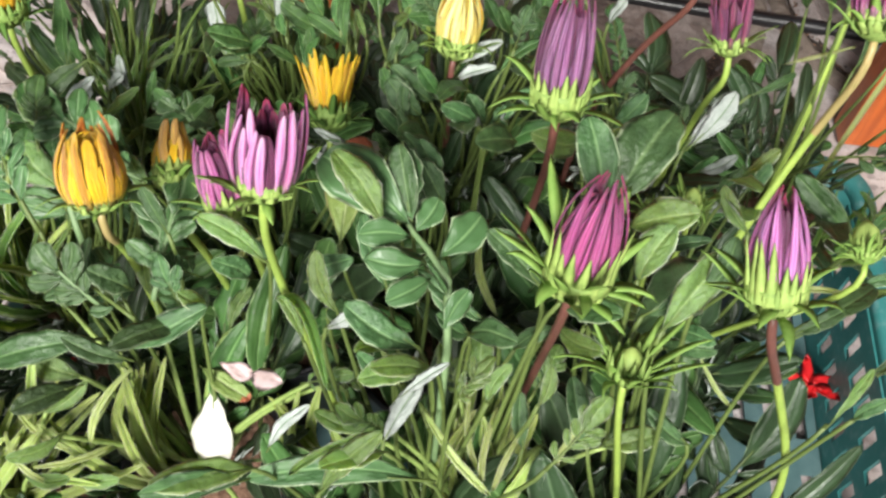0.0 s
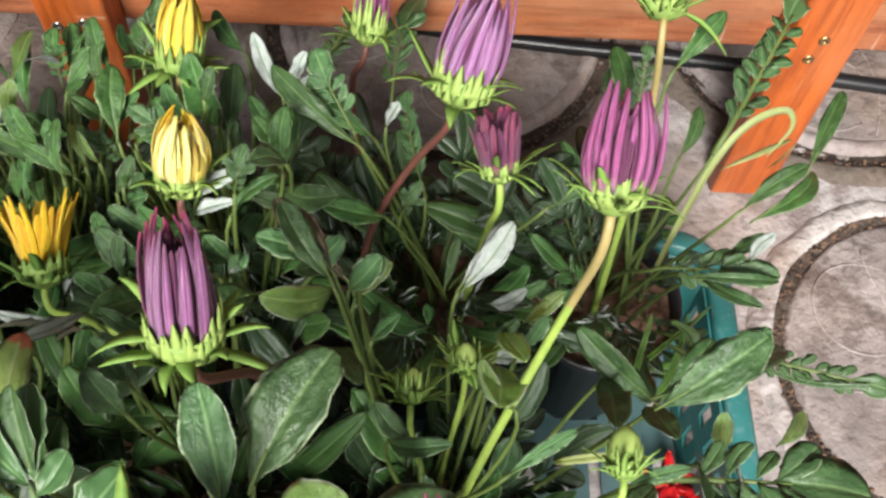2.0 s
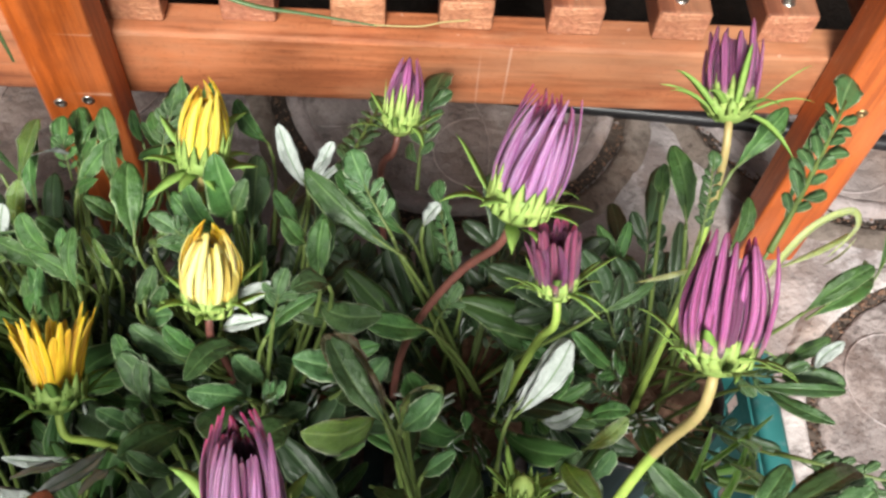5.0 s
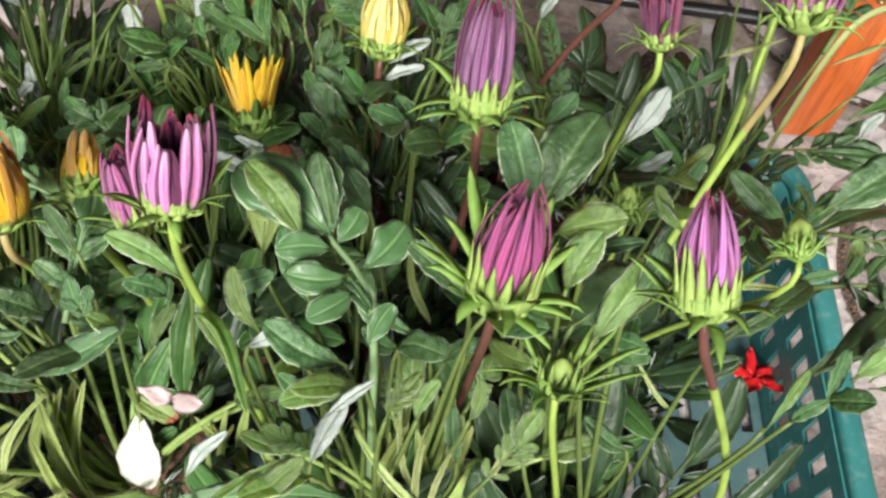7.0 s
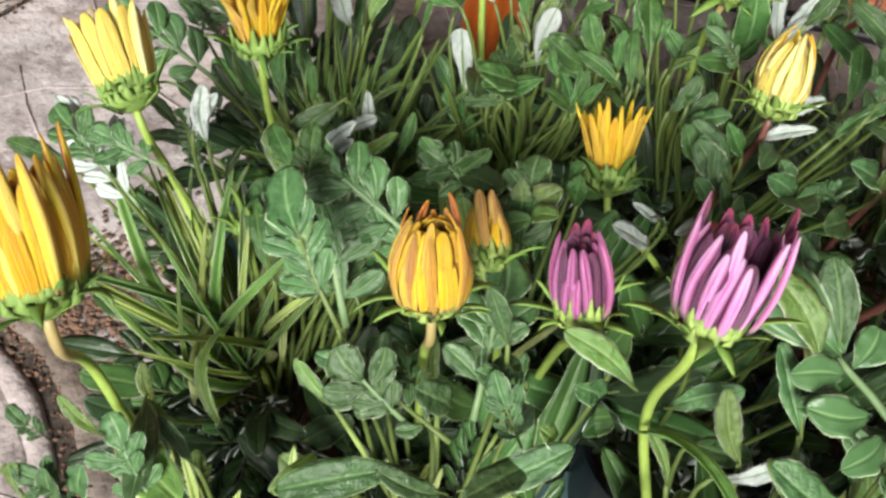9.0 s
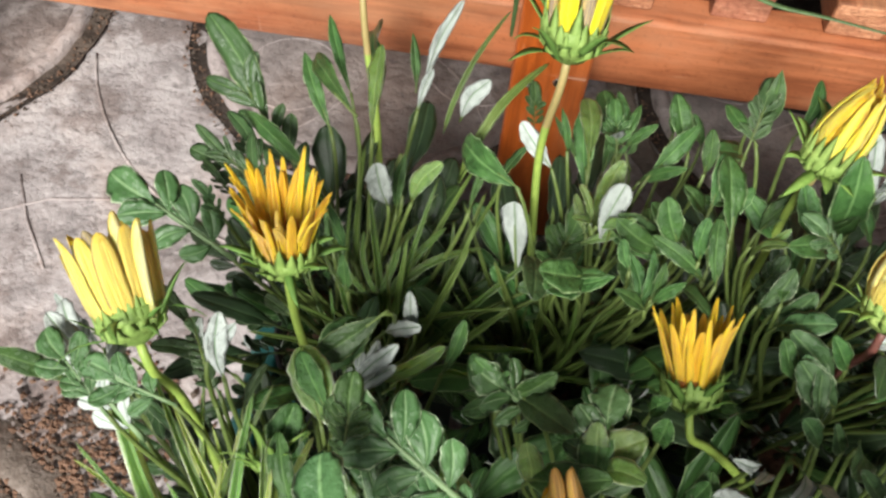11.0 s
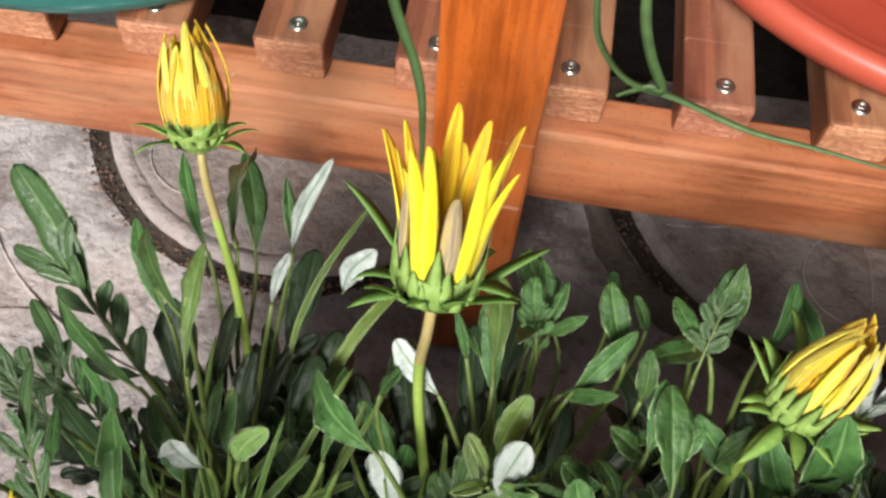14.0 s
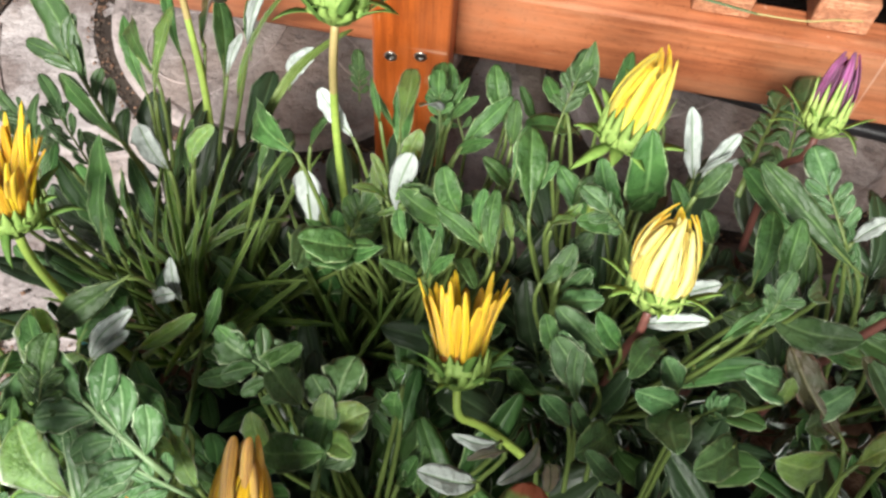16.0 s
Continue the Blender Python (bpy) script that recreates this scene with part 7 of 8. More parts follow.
leaf_at("N", (0.173, 0.603, 0.150), (0.147, 0.603, 0.260), 0.48)
leaf_at("N", (0.178, 0.599, 0.150), (0.155, 0.616, 0.268), 0.56)
leaf_at("N", (0.181, 0.601, 0.150), (0.170, 0.618, 0.276), 0.64)
leaf_at("N", (0.176, 0.602, 0.150), (0.189, 0.595, 0.284), 0.73)
leaf_at("N", (0.179, 0.604, 0.150), (0.179, 0.618, 0.260), 0.48)
leaf_at("N", (0.175, 0.599, 0.150), (0.197, 0.614, 0.268), 0.56)
leaf_at("N", (0.178, 0.600, 0.150), (0.210, 0.622, 0.276), 0.64)
leaf_at("N", (0.181, 0.602, 0.150), (0.224, 0.602, 0.284), 0.73)
leaf_at("N", (0.175, 0.603, 0.150), (0.181, 0.581, 0.260), 0.48)
leaf_at("N", (0.180, 0.599, 0.150), (0.166, 0.583, 0.268), 0.56)
leaf_at("N", (0.174, 0.600, 0.150), (0.199, 0.592, 0.276), 0.64)
leaf_at("N", (0.177, 0.602, 0.150), (0.194, 0.601, 0.284), 0.73)
leaf_at("N", (0.181, 0.604, 0.150), (0.166, 0.602, 0.260), 0.48)
leaf_at("N", (0.176, 0.599, 0.150), (0.153, 0.578, 0.268), 0.56)
leaf_at("N", (0.180, 0.601, 0.150), (0.211, 0.599, 0.276), 0.64)
leaf_at("N", (0.174, 0.602, 0.150), (0.156, 0.591, 0.284), 0.73)
leaf_at("N", (0.177, 0.603, 0.150), (0.149, 0.621, 0.260), 0.48)
leaf_at("N", (0.182, 0.599, 0.150), (0.169, 0.616, 0.268), 0.56)
leaf_at("N", (0.176, 0.600, 0.150), (0.189, 0.596, 0.276), 0.64)
leaf_at("N", (0.179, 0.602, 0.150), (0.187, 0.611, 0.284), 0.73)
leaf_at("N", (0.173, 0.603, 0.150), (0.199, 0.616, 0.260), 0.48)
leaf_at("N", (0.178, 0.599, 0.150), (0.211, 0.624, 0.268), 0.56)
leaf_at("N", (0.181, 0.601, 0.150), (0.222, 0.603, 0.276), 0.64)
leaf_at("N", (0.176, 0.602, 0.150), (0.192, 0.571, 0.284), 0.73)
leaf_at("N", (0.179, 0.604, 0.150), (0.161, 0.586, 0.260), 0.48)
leaf_at("N", (0.175, 0.599, 0.150), (0.198, 0.592, 0.268), 0.56)
leaf_at("N", (0.178, 0.600, 0.150), (0.189, 0.605, 0.276), 0.64)
leaf_at("N", (0.181, 0.602, 0.150), (0.179, 0.596, 0.284), 0.73)
leaf_at("N", (0.175, 0.603, 0.150), (0.148, 0.578, 0.260), 0.48)
leaf_at("N", (0.180, 0.599, 0.150), (0.205, 0.602, 0.268), 0.56)
leaf_at("N", (0.250, 0.634, 0.150), (0.245, 0.637, 0.250), 0.48)
leaf_at("N", (0.255, 0.630, 0.150), (0.258, 0.645, 0.258), 0.56)
leaf_at("N", (0.258, 0.632, 0.150), (0.253, 0.645, 0.266), 0.64)
leaf_at("N", (0.252, 0.633, 0.150), (0.236, 0.589, 0.274), 0.73)
leaf_at("N", (0.256, 0.635, 0.150), (0.252, 0.623, 0.250), 0.48)
leaf_at("N", (0.251, 0.630, 0.150), (0.240, 0.643, 0.258), 0.56)
leaf_at("N", (0.255, 0.632, 0.150), (0.242, 0.622, 0.266), 0.64)
leaf_at("N", (0.258, 0.634, 0.150), (0.247, 0.629, 0.274), 0.73)
leaf_at("N", (0.252, 0.635, 0.150), (0.257, 0.648, 0.250), 0.48)
leaf_at("N", (0.257, 0.630, 0.150), (0.249, 0.645, 0.258), 0.56)
leaf_at("N", (0.251, 0.631, 0.150), (0.233, 0.590, 0.266), 0.64)
leaf_at("N", (0.254, 0.633, 0.150), (0.256, 0.612, 0.274), 0.73)
leaf_at("N", (0.258, 0.635, 0.150), (0.235, 0.648, 0.250), 0.48)
leaf_at("N", (0.253, 0.630, 0.150), (0.239, 0.622, 0.258), 0.56)
leaf_at("N", (0.185, 0.603, 0.160), (0.224, 0.638, 0.230), 0.48)
leaf_at("N", (0.190, 0.599, 0.160), (0.236, 0.609, 0.238), 0.56)
leaf_at("N", (0.193, 0.601, 0.160), (0.244, 0.586, 0.246), 0.64)
leaf_at("N", (0.187, 0.602, 0.160), (0.227, 0.590, 0.254), 0.73)
leaf_at("N", (0.190, 0.604, 0.160), (0.228, 0.636, 0.230), 0.48)
leaf_at("N", (0.186, 0.599, 0.160), (0.237, 0.605, 0.238), 0.56)
leaf_at("N", (0.189, 0.600, 0.160), (0.245, 0.584, 0.246), 0.64)
leaf_at("N", (0.192, 0.602, 0.160), (0.230, 0.588, 0.254), 0.73)
leaf_at("N", (0.334, 0.641, 0.160), (0.316, 0.632, 0.245), 0.48)
leaf_at("N", (0.339, 0.637, 0.160), (0.328, 0.629, 0.253), 0.56)
leaf_at("N", (0.342, 0.639, 0.160), (0.323, 0.621, 0.261), 0.64)
leaf_at("N", (0.336, 0.640, 0.160), (0.339, 0.628, 0.269), 0.73)
leaf_at("N", (0.340, 0.642, 0.160), (0.317, 0.634, 0.245), 0.48)
leaf_at("N", (0.335, 0.636, 0.160), (0.327, 0.627, 0.253), 0.56)
leaf_at("N", (0.338, 0.638, 0.160), (0.324, 0.618, 0.261), 0.64)
leaf_at("N", (0.342, 0.640, 0.160), (0.336, 0.628, 0.269), 0.73)
leaf_at("N", (0.423, 0.621, 0.170), (0.392, 0.629, 0.270), 0.48)
leaf_at("N", (0.428, 0.617, 0.170), (0.402, 0.631, 0.278), 0.56)
leaf_at("N", (0.431, 0.619, 0.170), (0.409, 0.635, 0.286), 0.64)
leaf_at("N", (0.425, 0.620, 0.170), (0.414, 0.624, 0.294), 0.73)
leaf_at("N", (0.429, 0.622, 0.170), (0.423, 0.640, 0.270), 0.48)
leaf_at("N", (0.424, 0.616, 0.170), (0.430, 0.625, 0.278), 0.56)
leaf_at("N", (0.427, 0.618, 0.170), (0.434, 0.635, 0.286), 0.64)
leaf_at("N", (0.431, 0.620, 0.170), (0.439, 0.613, 0.294), 0.73)
leaf_at("N", (0.425, 0.621, 0.170), (0.390, 0.625, 0.270), 0.48)
leaf_at("N", (0.429, 0.617, 0.170), (0.405, 0.628, 0.278), 0.56)
leaf_at("N", (0.424, 0.618, 0.170), (0.407, 0.635, 0.286), 0.64)
leaf_at("N", (0.427, 0.620, 0.170), (0.415, 0.626, 0.294), 0.73)
leaf_at("N", (0.431, 0.622, 0.170), (0.423, 0.636, 0.270), 0.48)
leaf_at("N", (0.426, 0.617, 0.170), (0.430, 0.626, 0.278), 0.56)
leaf_at("N", (0.429, 0.619, 0.170), (0.435, 0.636, 0.286), 0.64)
leaf_at("N", (0.424, 0.620, 0.170), (0.442, 0.612, 0.294), 0.73)
leaf_at("z", (0.275, 0.654, 0.216), (0.284, 0.616, 0.198), 1.25)
leaf_at("Y", (0.269, 0.657, 0.232), (0.298, 0.643, 0.228), 0.85)
leaf_at("B", (0.389, 0.901, 0.246), (0.391, 0.936, 0.268), .8)
leaf_at("p", (0.274, 0.915, 0.237), (0.267, 0.960, 0.259), 1)
leaf_at("L", (0.243, 0.951, 0.239), (0.239, 0.966, 0.261), .9)
leaf_at("s", (0.337, 0.879, 0.266), (0.333, 0.914, 0.288), 1.1)
leaf_at("s", (0.324, 0.912, 0.271), (0.322, 0.920, 0.293), 1)
leaf_at("L", (0.246, 0.782, 0.277), (0.228, 0.784, 0.299), 1)
leaf_at("B", (0.373, 0.796, 0.282), (0.352, 0.801, 0.304), 1)
leaf_at("p", (0.170, 0.822, 0.267), (0.167, 0.827, 0.291), 1)
leaf_at("p", (0.296, 0.842, 0.259), (0.300, 0.858, 0.281), 1)
leaf_at("p", (0.148, 0.839, 0.238), (0.136, 0.882, 0.260), 1)
leaf_at("p", (0.151, 0.991, 0.188), (0.136, 1.038, 0.210), 1)
leaf_at("p", (0.176, 0.977, 0.226), (0.170, 1.001, 0.248), .8)
leaf_at("p", (0.142, 0.966, 0.227), (0.122, 1.005, 0.249), .6)
leaf_at("p", (0.140, 0.926, 0.243), (0.119, 0.960, 0.265), .8)
leaf_at("s", (0.321, 0.934, 0.256), (0.310, 0.956, 0.278), 1)
leaf_at("L", (0.343, 0.925, 0.271), (0.354, 0.962, 0.293), .9)
leaf_at("p", (0.183, 0.869, 0.264), (0.184, 0.888, 0.286), .9)
leaf_at("p", (0.216, 0.870, 0.272), (0.224, 0.890, 0.294), .6)
leaf_at("p", (0.168, 0.879, 0.234), (0.168, 0.903, 0.256), .8)
leaf_at("p", (0.298, 0.839, 0.250), (0.291, 0.863, 0.272), 1)
leaf_at("B", (0.377, 0.812, 0.275), (0.352, 0.819, 0.297), .8)
leaf_at("L", (0.378, 0.862, 0.289), (0.356, 0.868, 0.311), 1)
leaf_at("B", (0.270, 0.839, 0.282), (0.249, 0.826, 0.304), 1)
leaf_at("B", (0.295, 0.878, 0.253), (0.277, 0.875, 0.275), .9)
leaf_at("p", (0.297, 0.920, 0.249), (0.317, 0.913, 0.275), .9)
leaf_at("s", (0.329, 0.897, 0.258), (0.314, 0.897, 0.281), 1)
leaf_at("s", (0.358, 0.958, 0.234), (0.331, 0.936, 0.266), .8)
leaf_at("s", (0.319, 0.969, 0.230), (0.316, 0.975, 0.251), .9)
leaf_at("s", (0.333, 0.960, 0.234), (0.326, 0.963, 0.256), .9)
leaf_at("J", (0.273, 0.877, 0.266), (0.265, 0.885, 0.286), .7)
leaf_at("J", (0.275, 0.878, 0.265), (0.288, 0.867, 0.291), .6)
leaf_at("J", (0.274, 0.875, 0.266), (0.262, 0.863, 0.291), .6)
leaf_at("s", (0.384, 0.900, 0.257), (0.389, 0.888, 0.285), .9)
leaf_at("s", (0.381, 0.887, 0.262), (0.363, 0.866, 0.291), .9)
leaf_at("p", (0.298, 0.832, 0.274), (0.281, 0.827, 0.297), 1)
leaf_at("p", (0.300, 0.837, 0.274), (0.301, 0.844, 0.295), 1)
leaf_at("B", (0.265, 0.843, 0.272), (0.253, 0.823, 0.296), 1)
leaf_at("p", (0.261, 0.844, 0.271), (0.247, 0.841, 0.294), .9)
leaf_at("S", (0.215, 0.789, 0.268), (0.222, 0.805, 0.292), .6)
leaf_at("q", (0.239, 0.783, 0.272), (0.230, 0.766, 0.295), 1)
leaf_at("q", (0.247, 0.853, 0.270), (0.249, 0.824, 0.295), 1.2)
leaf_at("J", (0.188, 0.784, 0.264), (0.215, 0.791, 0.291), .6)
leaf_at("S", (0.184, 0.799, 0.265), (0.175, 0.800, 0.288), 1)
leaf_at("s", (0.359, 0.806, 0.280), (0.348, 0.813, 0.301), 1)
leaf_at("S", (0.365, 0.786, 0.284), (0.361, 0.804, 0.303), 1)


def petiole_fan(crown, count, reach, rise, seed, thick=0.0021):
    """Thick pale green leaf stalks that spread from the heart of a plant, each with a small young blade."""
    root, pl = owner(crown)
    rnd = random.Random(seed)
    c = Vector(crown)
    for k in range(count):
        a = 2.399 * k + rnd.uniform(-0.4, 0.4)
        d = Vector((math.cos(a), 0.9 * math.sin(a), 0)) * reach * rnd.uniform(0.55, 1.1)
        top = c + d + Vector((0, 0, rise * rnd.uniform(0.7, 1.15)))
        pts = bezier(c + 0.06 * d, c + 0.25 * d + Vector((0, 0, 0.45 * rise)), c + 0.7 * d + Vector((0, 0, 0.85 * rise)), top, 9)
        part("leaf_stalk", tube(bmesh.new(), [p - root for p in pts], [thick * (1.0 - 0.055 * q) for q in range(10)], 7), PETIOLE_FRESH, pl, "thick pale green leaf stalk")
        leaf_at(rnd.choice("JbK"), top - 0.004 * d.normalized(), top + 0.022 * d.normalized() + Vector((0, 0, 0.012)), 1.0, (root, pl))


def strap_fan(crown, count, reach, height, seed, kinds):
    """Many narrow leaf stalks that rise close together from the heart of a plant."""
    root, pl = owner(crown)
    rnd = random.Random(seed)
    for k in range(count):
        a, q = rnd.uniform(0, 2 * math.pi), math.sqrt(rnd.random())
        base = Vector(crown) + Vector((0.007 * math.cos(a), 0.007 * math.sin(a), 0))
        tip = Vector(crown) + Vector((reach * q * math.cos(a), reach * q * math.sin(a), height * rnd.uniform(0.75, 1.1) * (1.1 - 0.35 * q)))
        leaf_at(rnd.choice(kinds), base, tip, rnd.uniform(0.32, 0.5), (root, pl))


leaf_at("P", (0.259, 0.776, 0.270), (0.229, 0.783, 0.297), 1.2)
leaf_at("P", (0.276, 0.735, 0.290), (0.281, 0.781, 0.306), 1.1)
leaf_at("P", (0.233, 0.724, 0.312), (0.183, 0.751, 0.328), 1.1)
leaf_at("V", (0.176, 0.774, 0.272), (0.190, 0.789, 0.292), 1.3)
leaf_at("P", (0.113, 0.839, 0.252), (0.053, 0.860, 0.277), 0.9)
leaf_at("V", (0.130, 0.765, 0.272), (0.118, 0.788, 0.292), 1.2)
leaf_at("b", (0.175, 0.752, 0.292), (0.163, 0.775, 0.308), 1.3)
leaf_at("B", (0.166, 0.781, 0.267), (0.180, 0.803, 0.282), 1.3)
leaf_at("P", (0.210, 0.696, 0.280), (0.189, 0.750, 0.314), 1.3)
leaf_at("P", (0.266, 0.649, 0.318), (0.270, 0.709, 0.338), 1.0)
leaf_at("P", (0.243, 0.646, 0.312), (0.214, 0.662, 0.334), 1.3)
leaf_at("P", (0.162, 0.605, 0.302), (0.140, 0.630, 0.322), 1.1)
# leaves that stand out among the rear and left plants
leaf_at("V", (0.108, 0.741, 0.275), (0.056, 0.789, 0.285), 1.3)
leaf_at("P", (0.215, 0.732, 0.305), (0.178, 0.752, 0.318), 1.1)
leaf_at("P", (0.240, 0.721, 0.305), (0.204, 0.729, 0.318), 1.1)
leaf_at("b", (0.201, 0.714, 0.300), (0.177, 0.732, 0.312), 1.2)
leaf_at("B", (0.225, 0.742, 0.300), (0.210, 0.752, 0.312), 1.1)
leaf_at("P", (0.123, 0.748, 0.300), (0.087, 0.755, 0.310), 1)
leaf_at("P", (0.100, 0.740, 0.300), (0.070, 0.765, 0.310), 0.9)
leaf_at("q", (0.136, 0.773, 0.275), (0.096, 0.781, 0.275), 0.7)
leaf_at("q", (0.142, 0.757, 0.280), (0.148, 0.774, 0.290), 0.8)
leaf_at("t", (0.132, 0.757, 0.280), (0.114, 0.789, 0.290), 1.3)
leaf_at("q", (0.109, 0.796, 0.255), (0.085, 0.816, 0.265), 0.7)
leaf_at("q", (0.155, 0.797, 0.285), (0.138, 0.806, 0.285), 1)
leaf_at("B", (0.178, 0.754, 0.300), (0.163, 0.772, 0.310), 0.9)
leaf_at("P", (0.114, 0.892, 0.235), (0.072, 0.903, 0.245), 0.8)
leaf_at("e", (0.110, 0.876, 0.235), (0.081, 0.893, 0.250), 0.9)
leaf_at("p", (0.118, 0.854, 0.255), (0.117, 0.878, 0.265), 0.9)
leaf_at("p", (0.156, 0.854, 0.245), (0.148, 0.873, 0.255), 0.8)
leaf_at("s", (0.288, 0.843, 0.285), (0.283, 0.853, 0.295), 1.2)
leaf_at("s", (0.314, 0.880, 0.270), (0.300, 0.881, 0.275), 1.5)
leaf_at("s", (0.320, 0.873, 0.262), (0.312, 0.891, 0.267), 1.2)
leaf_at("p", (0.314, 0.867, 0.270), (0.288, 0.868, 0.270), 1)
leaf_at("p", (0.344, 0.904, 0.265), (0.317, 0.901, 0.265), 0.9)
leaf_at("J", (0.272, 0.873, 0.262), (0.264, 0.890, 0.272), 0.8)
leaf_at("J", (0.265, 0.869, 0.258), (0.292, 0.880, 0.268), 0.6)
leaf_at("s", (0.354, 0.848, 0.280), (0.368, 0.847, 0.280), 1.2)
leaf_at("s", (0.352, 0.838, 0.285), (0.358, 0.853, 0.285), 1.2)
leaf_at("s", (0.308, 0.861, 0.265), (0.280, 0.882, 0.265), 0.7)
leaf_at("s", (0.304, 0.868, 0.275), (0.298, 0.888, 0.275), 1.6)
leaf_at("q", (0.267, 0.844, 0.262), (0.243, 0.842, 0.262), 1.1)
leaf_at("q", (0.262, 0.844, 0.262), (0.278, 0.855, 0.262), 0.9)
leaf_at("e", (0.135, 0.907, 0.207), (0.065, 0.972, 0.270), 1, face=(-0.1, -1.0, 1.0))
leaf_at("J", (0.169, 0.885, 0.297), (0.165, 0.927, 0.314), 0.6, face=(-0.2, -0.9, 0.7))
leaf_at("p", (0.156, 0.914, 0.275), (0.121, 0.956, 0.269), 0.9, face=(-0.1, -1.0, 1.0))
leaf_at("q", (0.158, 0.962, 0.248), (0.139, 1.036, 0.213), 0.7, face=(-0.1, -1.0, 1.0))
leaf_at("w", (0.182, 0.960, 0.251), (0.197, 0.978, 0.297), 0.42, face=(-0.1, -1.0, 1.0))
leaf_at("m", (0.199, 0.903, 0.285), (0.220, 0.941, 0.330), 0.5, face=(-0.2, -0.9, 0.7))
leaf_at("w", (0.203, 0.957, 0.231), (0.216, 0.965, 0.257), 1.15, face=(-0.1, -1.0, 1.0))
leaf_at("w", (0.183, 0.929, 0.266), (0.188, 0.944, 0.283), 0.75, face=(-0.1, -1.0, 1.0))
leaf_at("o", (0.209, 0.892, 0.264), (0.243, 0.942, 0.301), 0.8, face=(-0.2, -0.9, 0.7))
leaf_at("B", (0.237, 0.869, 0.297), (0.206, 0.896, 0.293), 0.75, face=(-0.1, -1.0, 1.0))
leaf_at("w", (0.253, 0.902, 0.270), (0.234, 0.914, 0.289), 0.9, face=(-0.1, -1.0, 1.0))
leaf_at("v", (0.245, 0.858, 0.229), (0.236, 0.876, 0.276), 0.85, face=(-0.1, -1.0, 1.0))
leaf_at("v", (0.281, 0.874, 0.248), (0.283, 0.882, 0.295), 0.8, face=(-0.1, -1.0, 1.0))
leaf_at("J", (0.276, 0.891, 0.251), (0.283, 0.903, 0.286), 1, face=(-0.2, -0.9, 0.7))
leaf_at("w", (0.181, 0.861, 0.280), (0.176, 0.858, 0.316), 0.9, face=(-0.1, -1.0, 1.0))
leaf_at("J", (0.190, 0.863, 0.282), (0.203, 0.869, 0.309), 1, face=(-0.2, -0.9, 0.7))
leaf_at("J", (0.185, 0.874, 0.270), (0.182, 0.890, 0.283), 0.7, face=(-0.2, -0.9, 0.7))
leaf_at("p", (0.137, 0.862, 0.211), (0.140, 0.876, 0.275), 0.9, face=(-0.1, -1.0, 1.0))
leaf_at("p", (0.327, 0.892, 0.271), (0.330, 0.917, 0.285), 1.3, face=(-0.1, -1.0, 1.0))
leaf_at("p", (0.299, 0.915, 0.258), (0.321, 0.937, 0.279), 1.15, face=(-0.1, -1.0, 1.0))
leaf_at("p", (0.348, 0.951, 0.265), (0.353, 0.956, 0.300), 1.3, face=(-0.1, -1.0, 1.0))
leaf_at("p", (0.348, 0.930, 0.278), (0.334, 0.956, 0.276), 1.15, face=(-0.1, -1.0, 1.0))
leaf_at("J", (0.271, 0.915, 0.260), (0.267, 0.965, 0.257), 0.8, face=(-0.2, -0.9, 0.7))
leaf_at("y", (0.188, 0.805, 0.204), (0.225, 0.860, 0.179), 0.75, face=(-0.1, -1.0, 1.0))
leaf_at("q", (0.192, 0.797, 0.305), (0.167, 0.776, 0.294), 1.2, face=(-0.1, -1.0, 1.0))
leaf_at("w", (0.180, 0.769, 0.282), (0.198, 0.780, 0.309), 0.7, face=(-0.1, -1.0, 1.0))
leaf_at("w", (0.180, 0.769, 0.282), (0.198, 0.773, 0.305), 0.7, face=(-0.1, -1.0, 1.0))
leaf_at("B", (0.297, 0.847, 0.253), (0.289, 0.869, 0.261), 0.9, face=(-0.1, -1.0, 1.0))
leaf_at("B", (0.361, 0.794, 0.277), (0.354, 0.806, 0.304), 0.9, face=(-0.1, -1.0, 1.0))
leaf_at("s", (0.379, 0.888, 0.267), (0.364, 0.894, 0.294), 1.1, face=(-0.1, -1.0, 1.0))
leaf_at("s", (0.385, 0.903, 0.254), (0.380, 0.889, 0.312), 0.9, face=(-0.1, -1.0, 1.0))
leaf_at("p", (0.140, 0.895, 0.245), (0.095, 0.921, 0.258), 0.85, face=(-0.1, -1.0, 1.0))
leaf_at("B", (0.239, 0.782, 0.272), (0.227, 0.793, 0.285), 1, face=(-0.1, -1.0, 1.0))
leaf_at("B", (0.239, 0.782, 0.272), (0.240, 0.796, 0.285), 1, face=(-0.1, -1.0, 1.0))
leaf_at("B", (0.239, 0.782, 0.272), (0.259, 0.784, 0.298), 0.8, face=(-0.1, -1.0, 1.0))
strap_fan((0.190, 0.850, 0.140), 28, 0.070, 0.125, 21, ("n", "o", "o"))
strap_fan((0.258, 0.862, 0.140), 24, 0.055, 0.115, 22, ("o",))
petiole_fan((0.262, 0.630, 0.150), 9, 0.075, 0.115, 5)
petiole_fan((0.420, 0.604, 0.190), 11, 0.055, 0.100, 6, 0.0019)
petiole_fan((0.175, 0.588, 0.140), 9, 0.060, 0.120, 7, 0.0018)

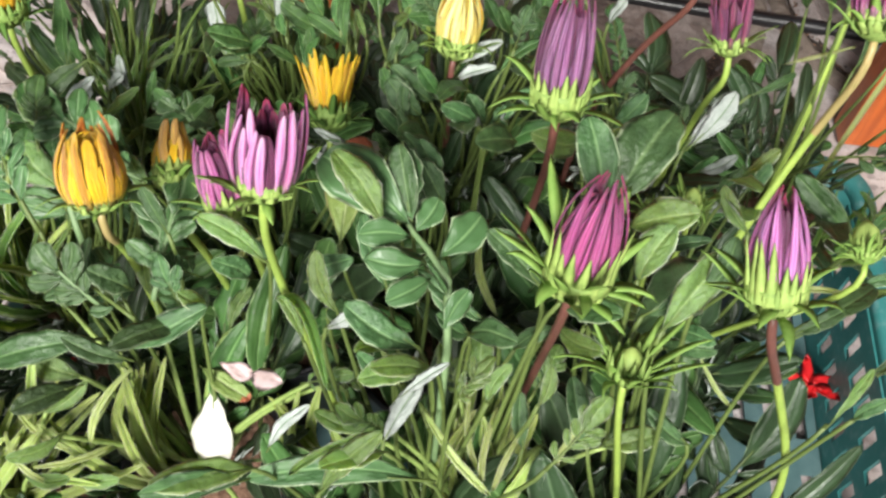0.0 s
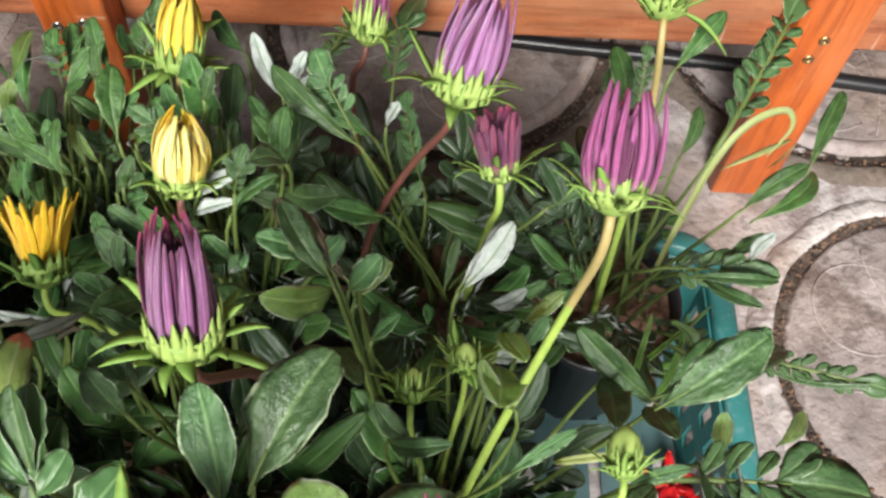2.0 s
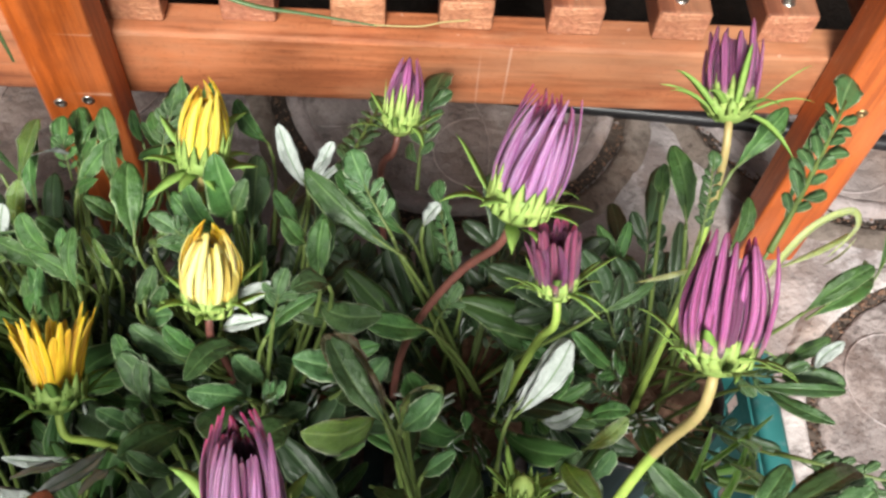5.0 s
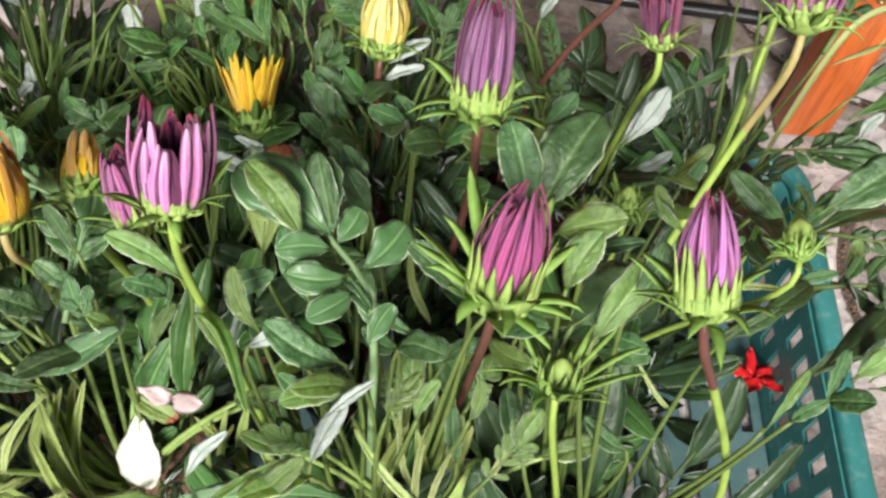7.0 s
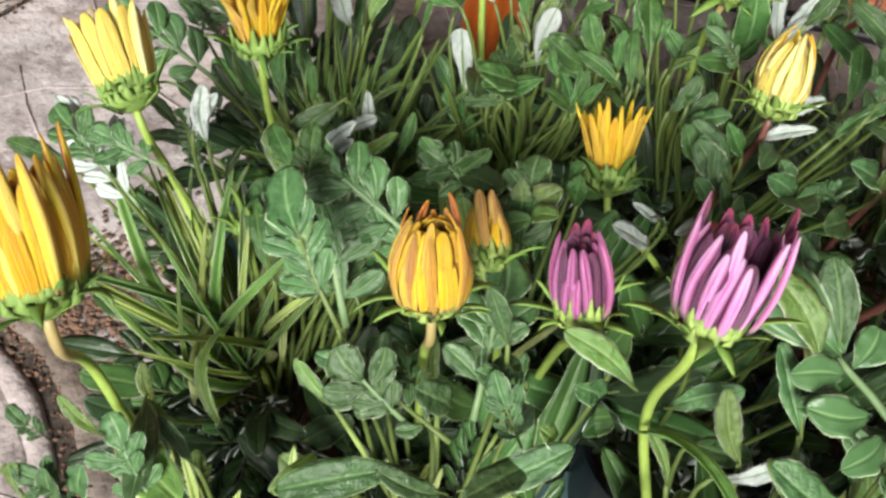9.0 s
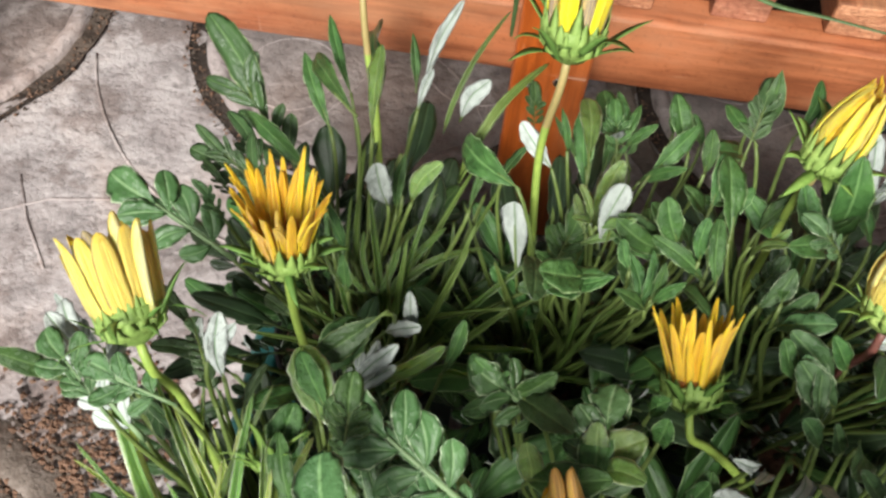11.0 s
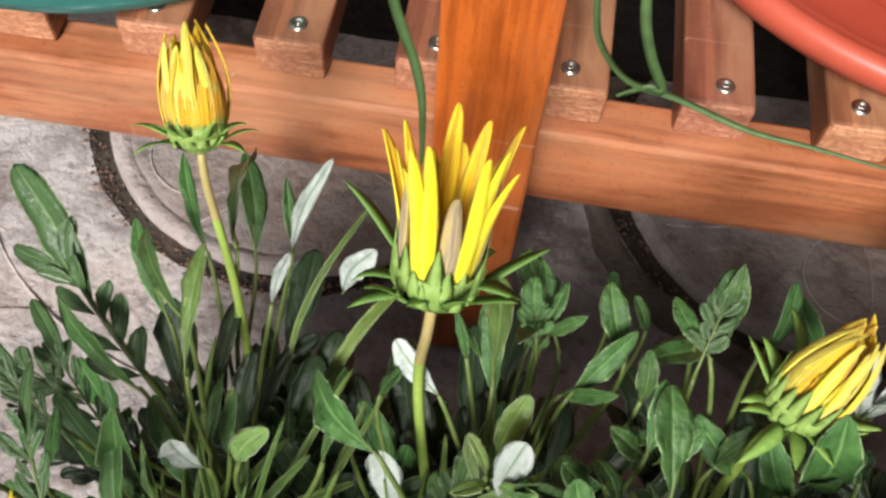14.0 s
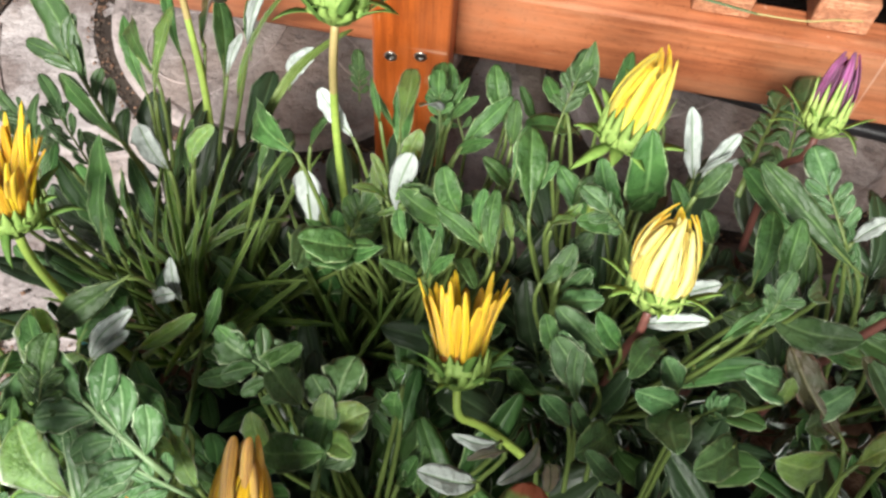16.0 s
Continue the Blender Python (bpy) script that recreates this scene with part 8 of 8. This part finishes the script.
LOBED = [
    ((0.377, 0.668, 0.370), (0.338, 0.694, 0.376), .95),
    ((0.378, 0.670, 0.370), (0.371, 0.700, 0.376), 1),
    ((0.380, 0.665, 0.370), (0.388, 0.678, 0.376), 1.3),
    ((0.391, 0.654, 0.370), (0.406, 0.673, 0.376), 1.1),
    ((0.378, 0.662, 0.370), (0.358, 0.657, 0.376), 1),
    ((0.385, 0.650, 0.370), (0.363, 0.647, 0.376), 1),
    ((0.388, 0.644, 0.370), (0.373, 0.630, 0.376), .9),
    ((0.395, 0.622, 0.370), (0.403, 0.637, 0.376), .9),
]
LOBED_STALK = [(0.376, 0.670, 0.369), (0.379, 0.665, 0.369), (0.386, 0.657, 0.369), (0.395, 0.644, 0.369), (0.396, 0.636, 0.357), (0.397, 0.626, 0.345)]


def lobed_leaf(lobes, stalk_points):
    """One large pinnate leaf with rounded lobes on a pale rib."""
    root, pl = owner(stalk_points[-1])
    rnd = random.Random(31)
    bm = bmesh.new()
    for base, tip, wide in lobes:
        m, length = aim(base, tip, (rnd.uniform(-0.15, 0.15), -0.5, 1.0), rnd.uniform(-0.15, 0.15))
        m = Matrix.Translation(-root) @ m @ Matrix.Scale(length, 4)
        one = bmesh.new()
        blade(one, 0.0, 1.0, 0.56 * wide, rise=0.05, rnd=rnd, peak=0.60, nu=6, nv=10)
        one.transform(m)
        me = bpy.data.meshes.new("lobe")
        one.to_mesh(me)
        one.free()
        bm.from_mesh(me)
        bpy.data.meshes.remove(me)
    low = Vector(stalk_points[-1])
    pts = [Vector(p) - root for p in stalk_points] + [low.lerp(root, 0.5) - root, Vector((0, 0, 0))]
    tube(bm, pts, [0.0011 + 0.00014 * k for k in range(len(pts))], 6, 2)
    part("leaf", bm, [LEAF, FELT, PETIOLE_PALE], pl, "large green leaf with rounded lobes on a pale rib")


lobed_leaf(LOBED, LOBED_STALK)

# ---- fallen petals and trailing grass ----
def fallen(name, at, size, mat, label, seed, petals=4, tilt=0.3):
    rnd = random.Random(seed)
    bm = bmesh.new()
    for k in range(petals):
        a = 2 * math.pi * k / petals + rnd.uniform(-0.3, 0.3)
        w = rnd.uniform(0.5, 0.75)

        def place(u, v, a=a, w=w):
            c = 2 * u - 1
            half = 0.5 * w * size * math.sin(math.pi * min(max(v, 0.02), 0.98) ** 0.62) ** 0.7
            r = v * size
            z = 0.25 * size * v * v + 0.12 * size * math.sin(5 * v + 3 * c + a)
            return (r * math.cos(a) - c * half * math.sin(a), r * math.sin(a) + c * half * math.cos(a), z)

        shell(bm, place, 4, 6, 0.0004, 0, 0)
    ob = new(name, mesh_of(bm, name, mat))
    ob.matrix_world = Matrix.Translation(at) @ Euler((tilt, 0.2 * tilt, seed)).to_matrix().to_4x4()
    return tagged(ob, label, "petal")


fallen("fallen_flower", (0.679, 0.774, 0.036), 0.024, RED_PETAL, "bright red fallen flower lying on leaves in the crate", 3, 5, 0.25)
fallen("fallen_petal", (0.175, 0.677, 0.170), 0.014, RED_PETAL, "crimson fallen petal caught between leaf stalks", 4, 2, 0.8)
fallen("fallen_petal", (0.317, 0.616, 0.322), 0.014, DRY_PETAL, "dried pinkish petals caught between leaf stalks", 6, 2, 0.3)


def smooth_line(knots, steps=6):
    """A Catmull-Rom line through the knots."""
    p = [Vector(k) for k in knots]
    line = []
    for k in range(len(p) - 1):
        p0, p1, p2, p3 = p[max(k - 1, 0)], p[k], p[k + 1], p[min(k + 2, len(p) - 1)]
        for j in range(steps):
            t = j / steps
            line.append(0.5 * ((2 * p1) + (p2 - p0) * t + (2 * p0 - 5 * p1 + 4 * p2 - p3) * t * t + (3 * p1 - p0 - 3 * p2 + p3) * t**3))
    return line + [p[-1]]


def strap(knots, width, up=(0, 0, 1), tip=0.15):
    """A thin folded grass blade along a line, narrowing to its end."""
    line = smooth_line(knots)
    n = len(line) - 1
    up = Vector(up)

    def place(u, v):
        k = min(int(v * n), n - 1)
        p = line[k].lerp(line[k + 1], v * n - k)
        d = (line[min(k + 2, n)] - line[max(k - 1, 0)]).normalized()
        side = d.cross(up).normalized()
        half = 0.5 * width * min(1.0, 0.6 + 2 * v) * (1.0 if v < 0.6 else 1 - (1 - tip) * ((v - 0.6) / 0.4) ** 1.5)
        c = 2 * u - 1
        return p + c * half * side + 0.35 * abs(c) * half * side.cross(d)

    bm = bmesh.new()
    shell(bm, place, 2, n, 0.0003, 0, 0)
    return bm


def trailing_grass():
    pl = thing("trailing_grass", (0.42, 1.25, 0.42), "thin green grass blades hanging from the pot", "grass")
    o = Vector((0.42, 1.25, 0.42))

    def at(knots):
        return [Vector(p) - o for p in knots]

    part("blade", strap(at(((0.203, 1.050, 0.372), (0.209, 1.042, 0.330), (0.215, 1.040, 0.306), (0.220, 1.040, 0.288), (0.2235, 1.040, 0.262), (0.224, 1.042, 0.215))), 0.0046, (0, -1, 0.3), 0.4), GRASS_BLADE, pl)
    part("blade", strap(at(((0.286, 1.075, 0.345), (0.290, 1.062, 0.314), (0.296, 1.062, 0.292), (0.313, 1.068, 0.266), (0.339, 1.072, 0.254), (0.374, 1.067, 0.2455), (0.404, 1.063, 0.245), (0.449, 1.055, 0.245))), 0.0032, (0, -0.6, 1), 0.35), GRASS_BLADE, pl)
    part("blade", strap(at(((0.306, 1.090, 0.345), (0.311, 1.072, 0.308), (0.319, 1.070, 0.283), (0.329, 1.070, 0.262), (0.322, 1.070, 0.2615), (0.310, 1.070, 0.253))), 0.0048, (0, -1, 0.4), 0.3), GRASS_BLADE, pl)
    part("blade", tube(bmesh.new(), smooth_line(at(((0.447, 1.0555, 0.2452), (0.474, 1.056, 0.245), (0.490, 1.059, 0.2465), (0.506, 1.062, 0.246)))), 0.0006, 6), STEM_TAN, pl, "dry straw-coloured blade end")


def arched_blade(knots, width):
    """One bent yellow-green blade that rises from its plant."""
    root, pl = owner(knots[0])
    part("leaf", strap([Vector(p) - root for p in knots], width, (0, -0.8, 0.6), 0.1), LEAF_LIGHT, pl, "bent yellow-green blade")


arched_blade(((0.640, 0.862, 0.140), (0.638, 0.858, 0.230), (0.643, 0.862, 0.292), (0.656, 0.872, 0.312), (0.674, 0.879, 0.315), (0.681, 0.877, 0.304), (0.673, 0.871, 0.287)), 0.0040)
trailing_grass()
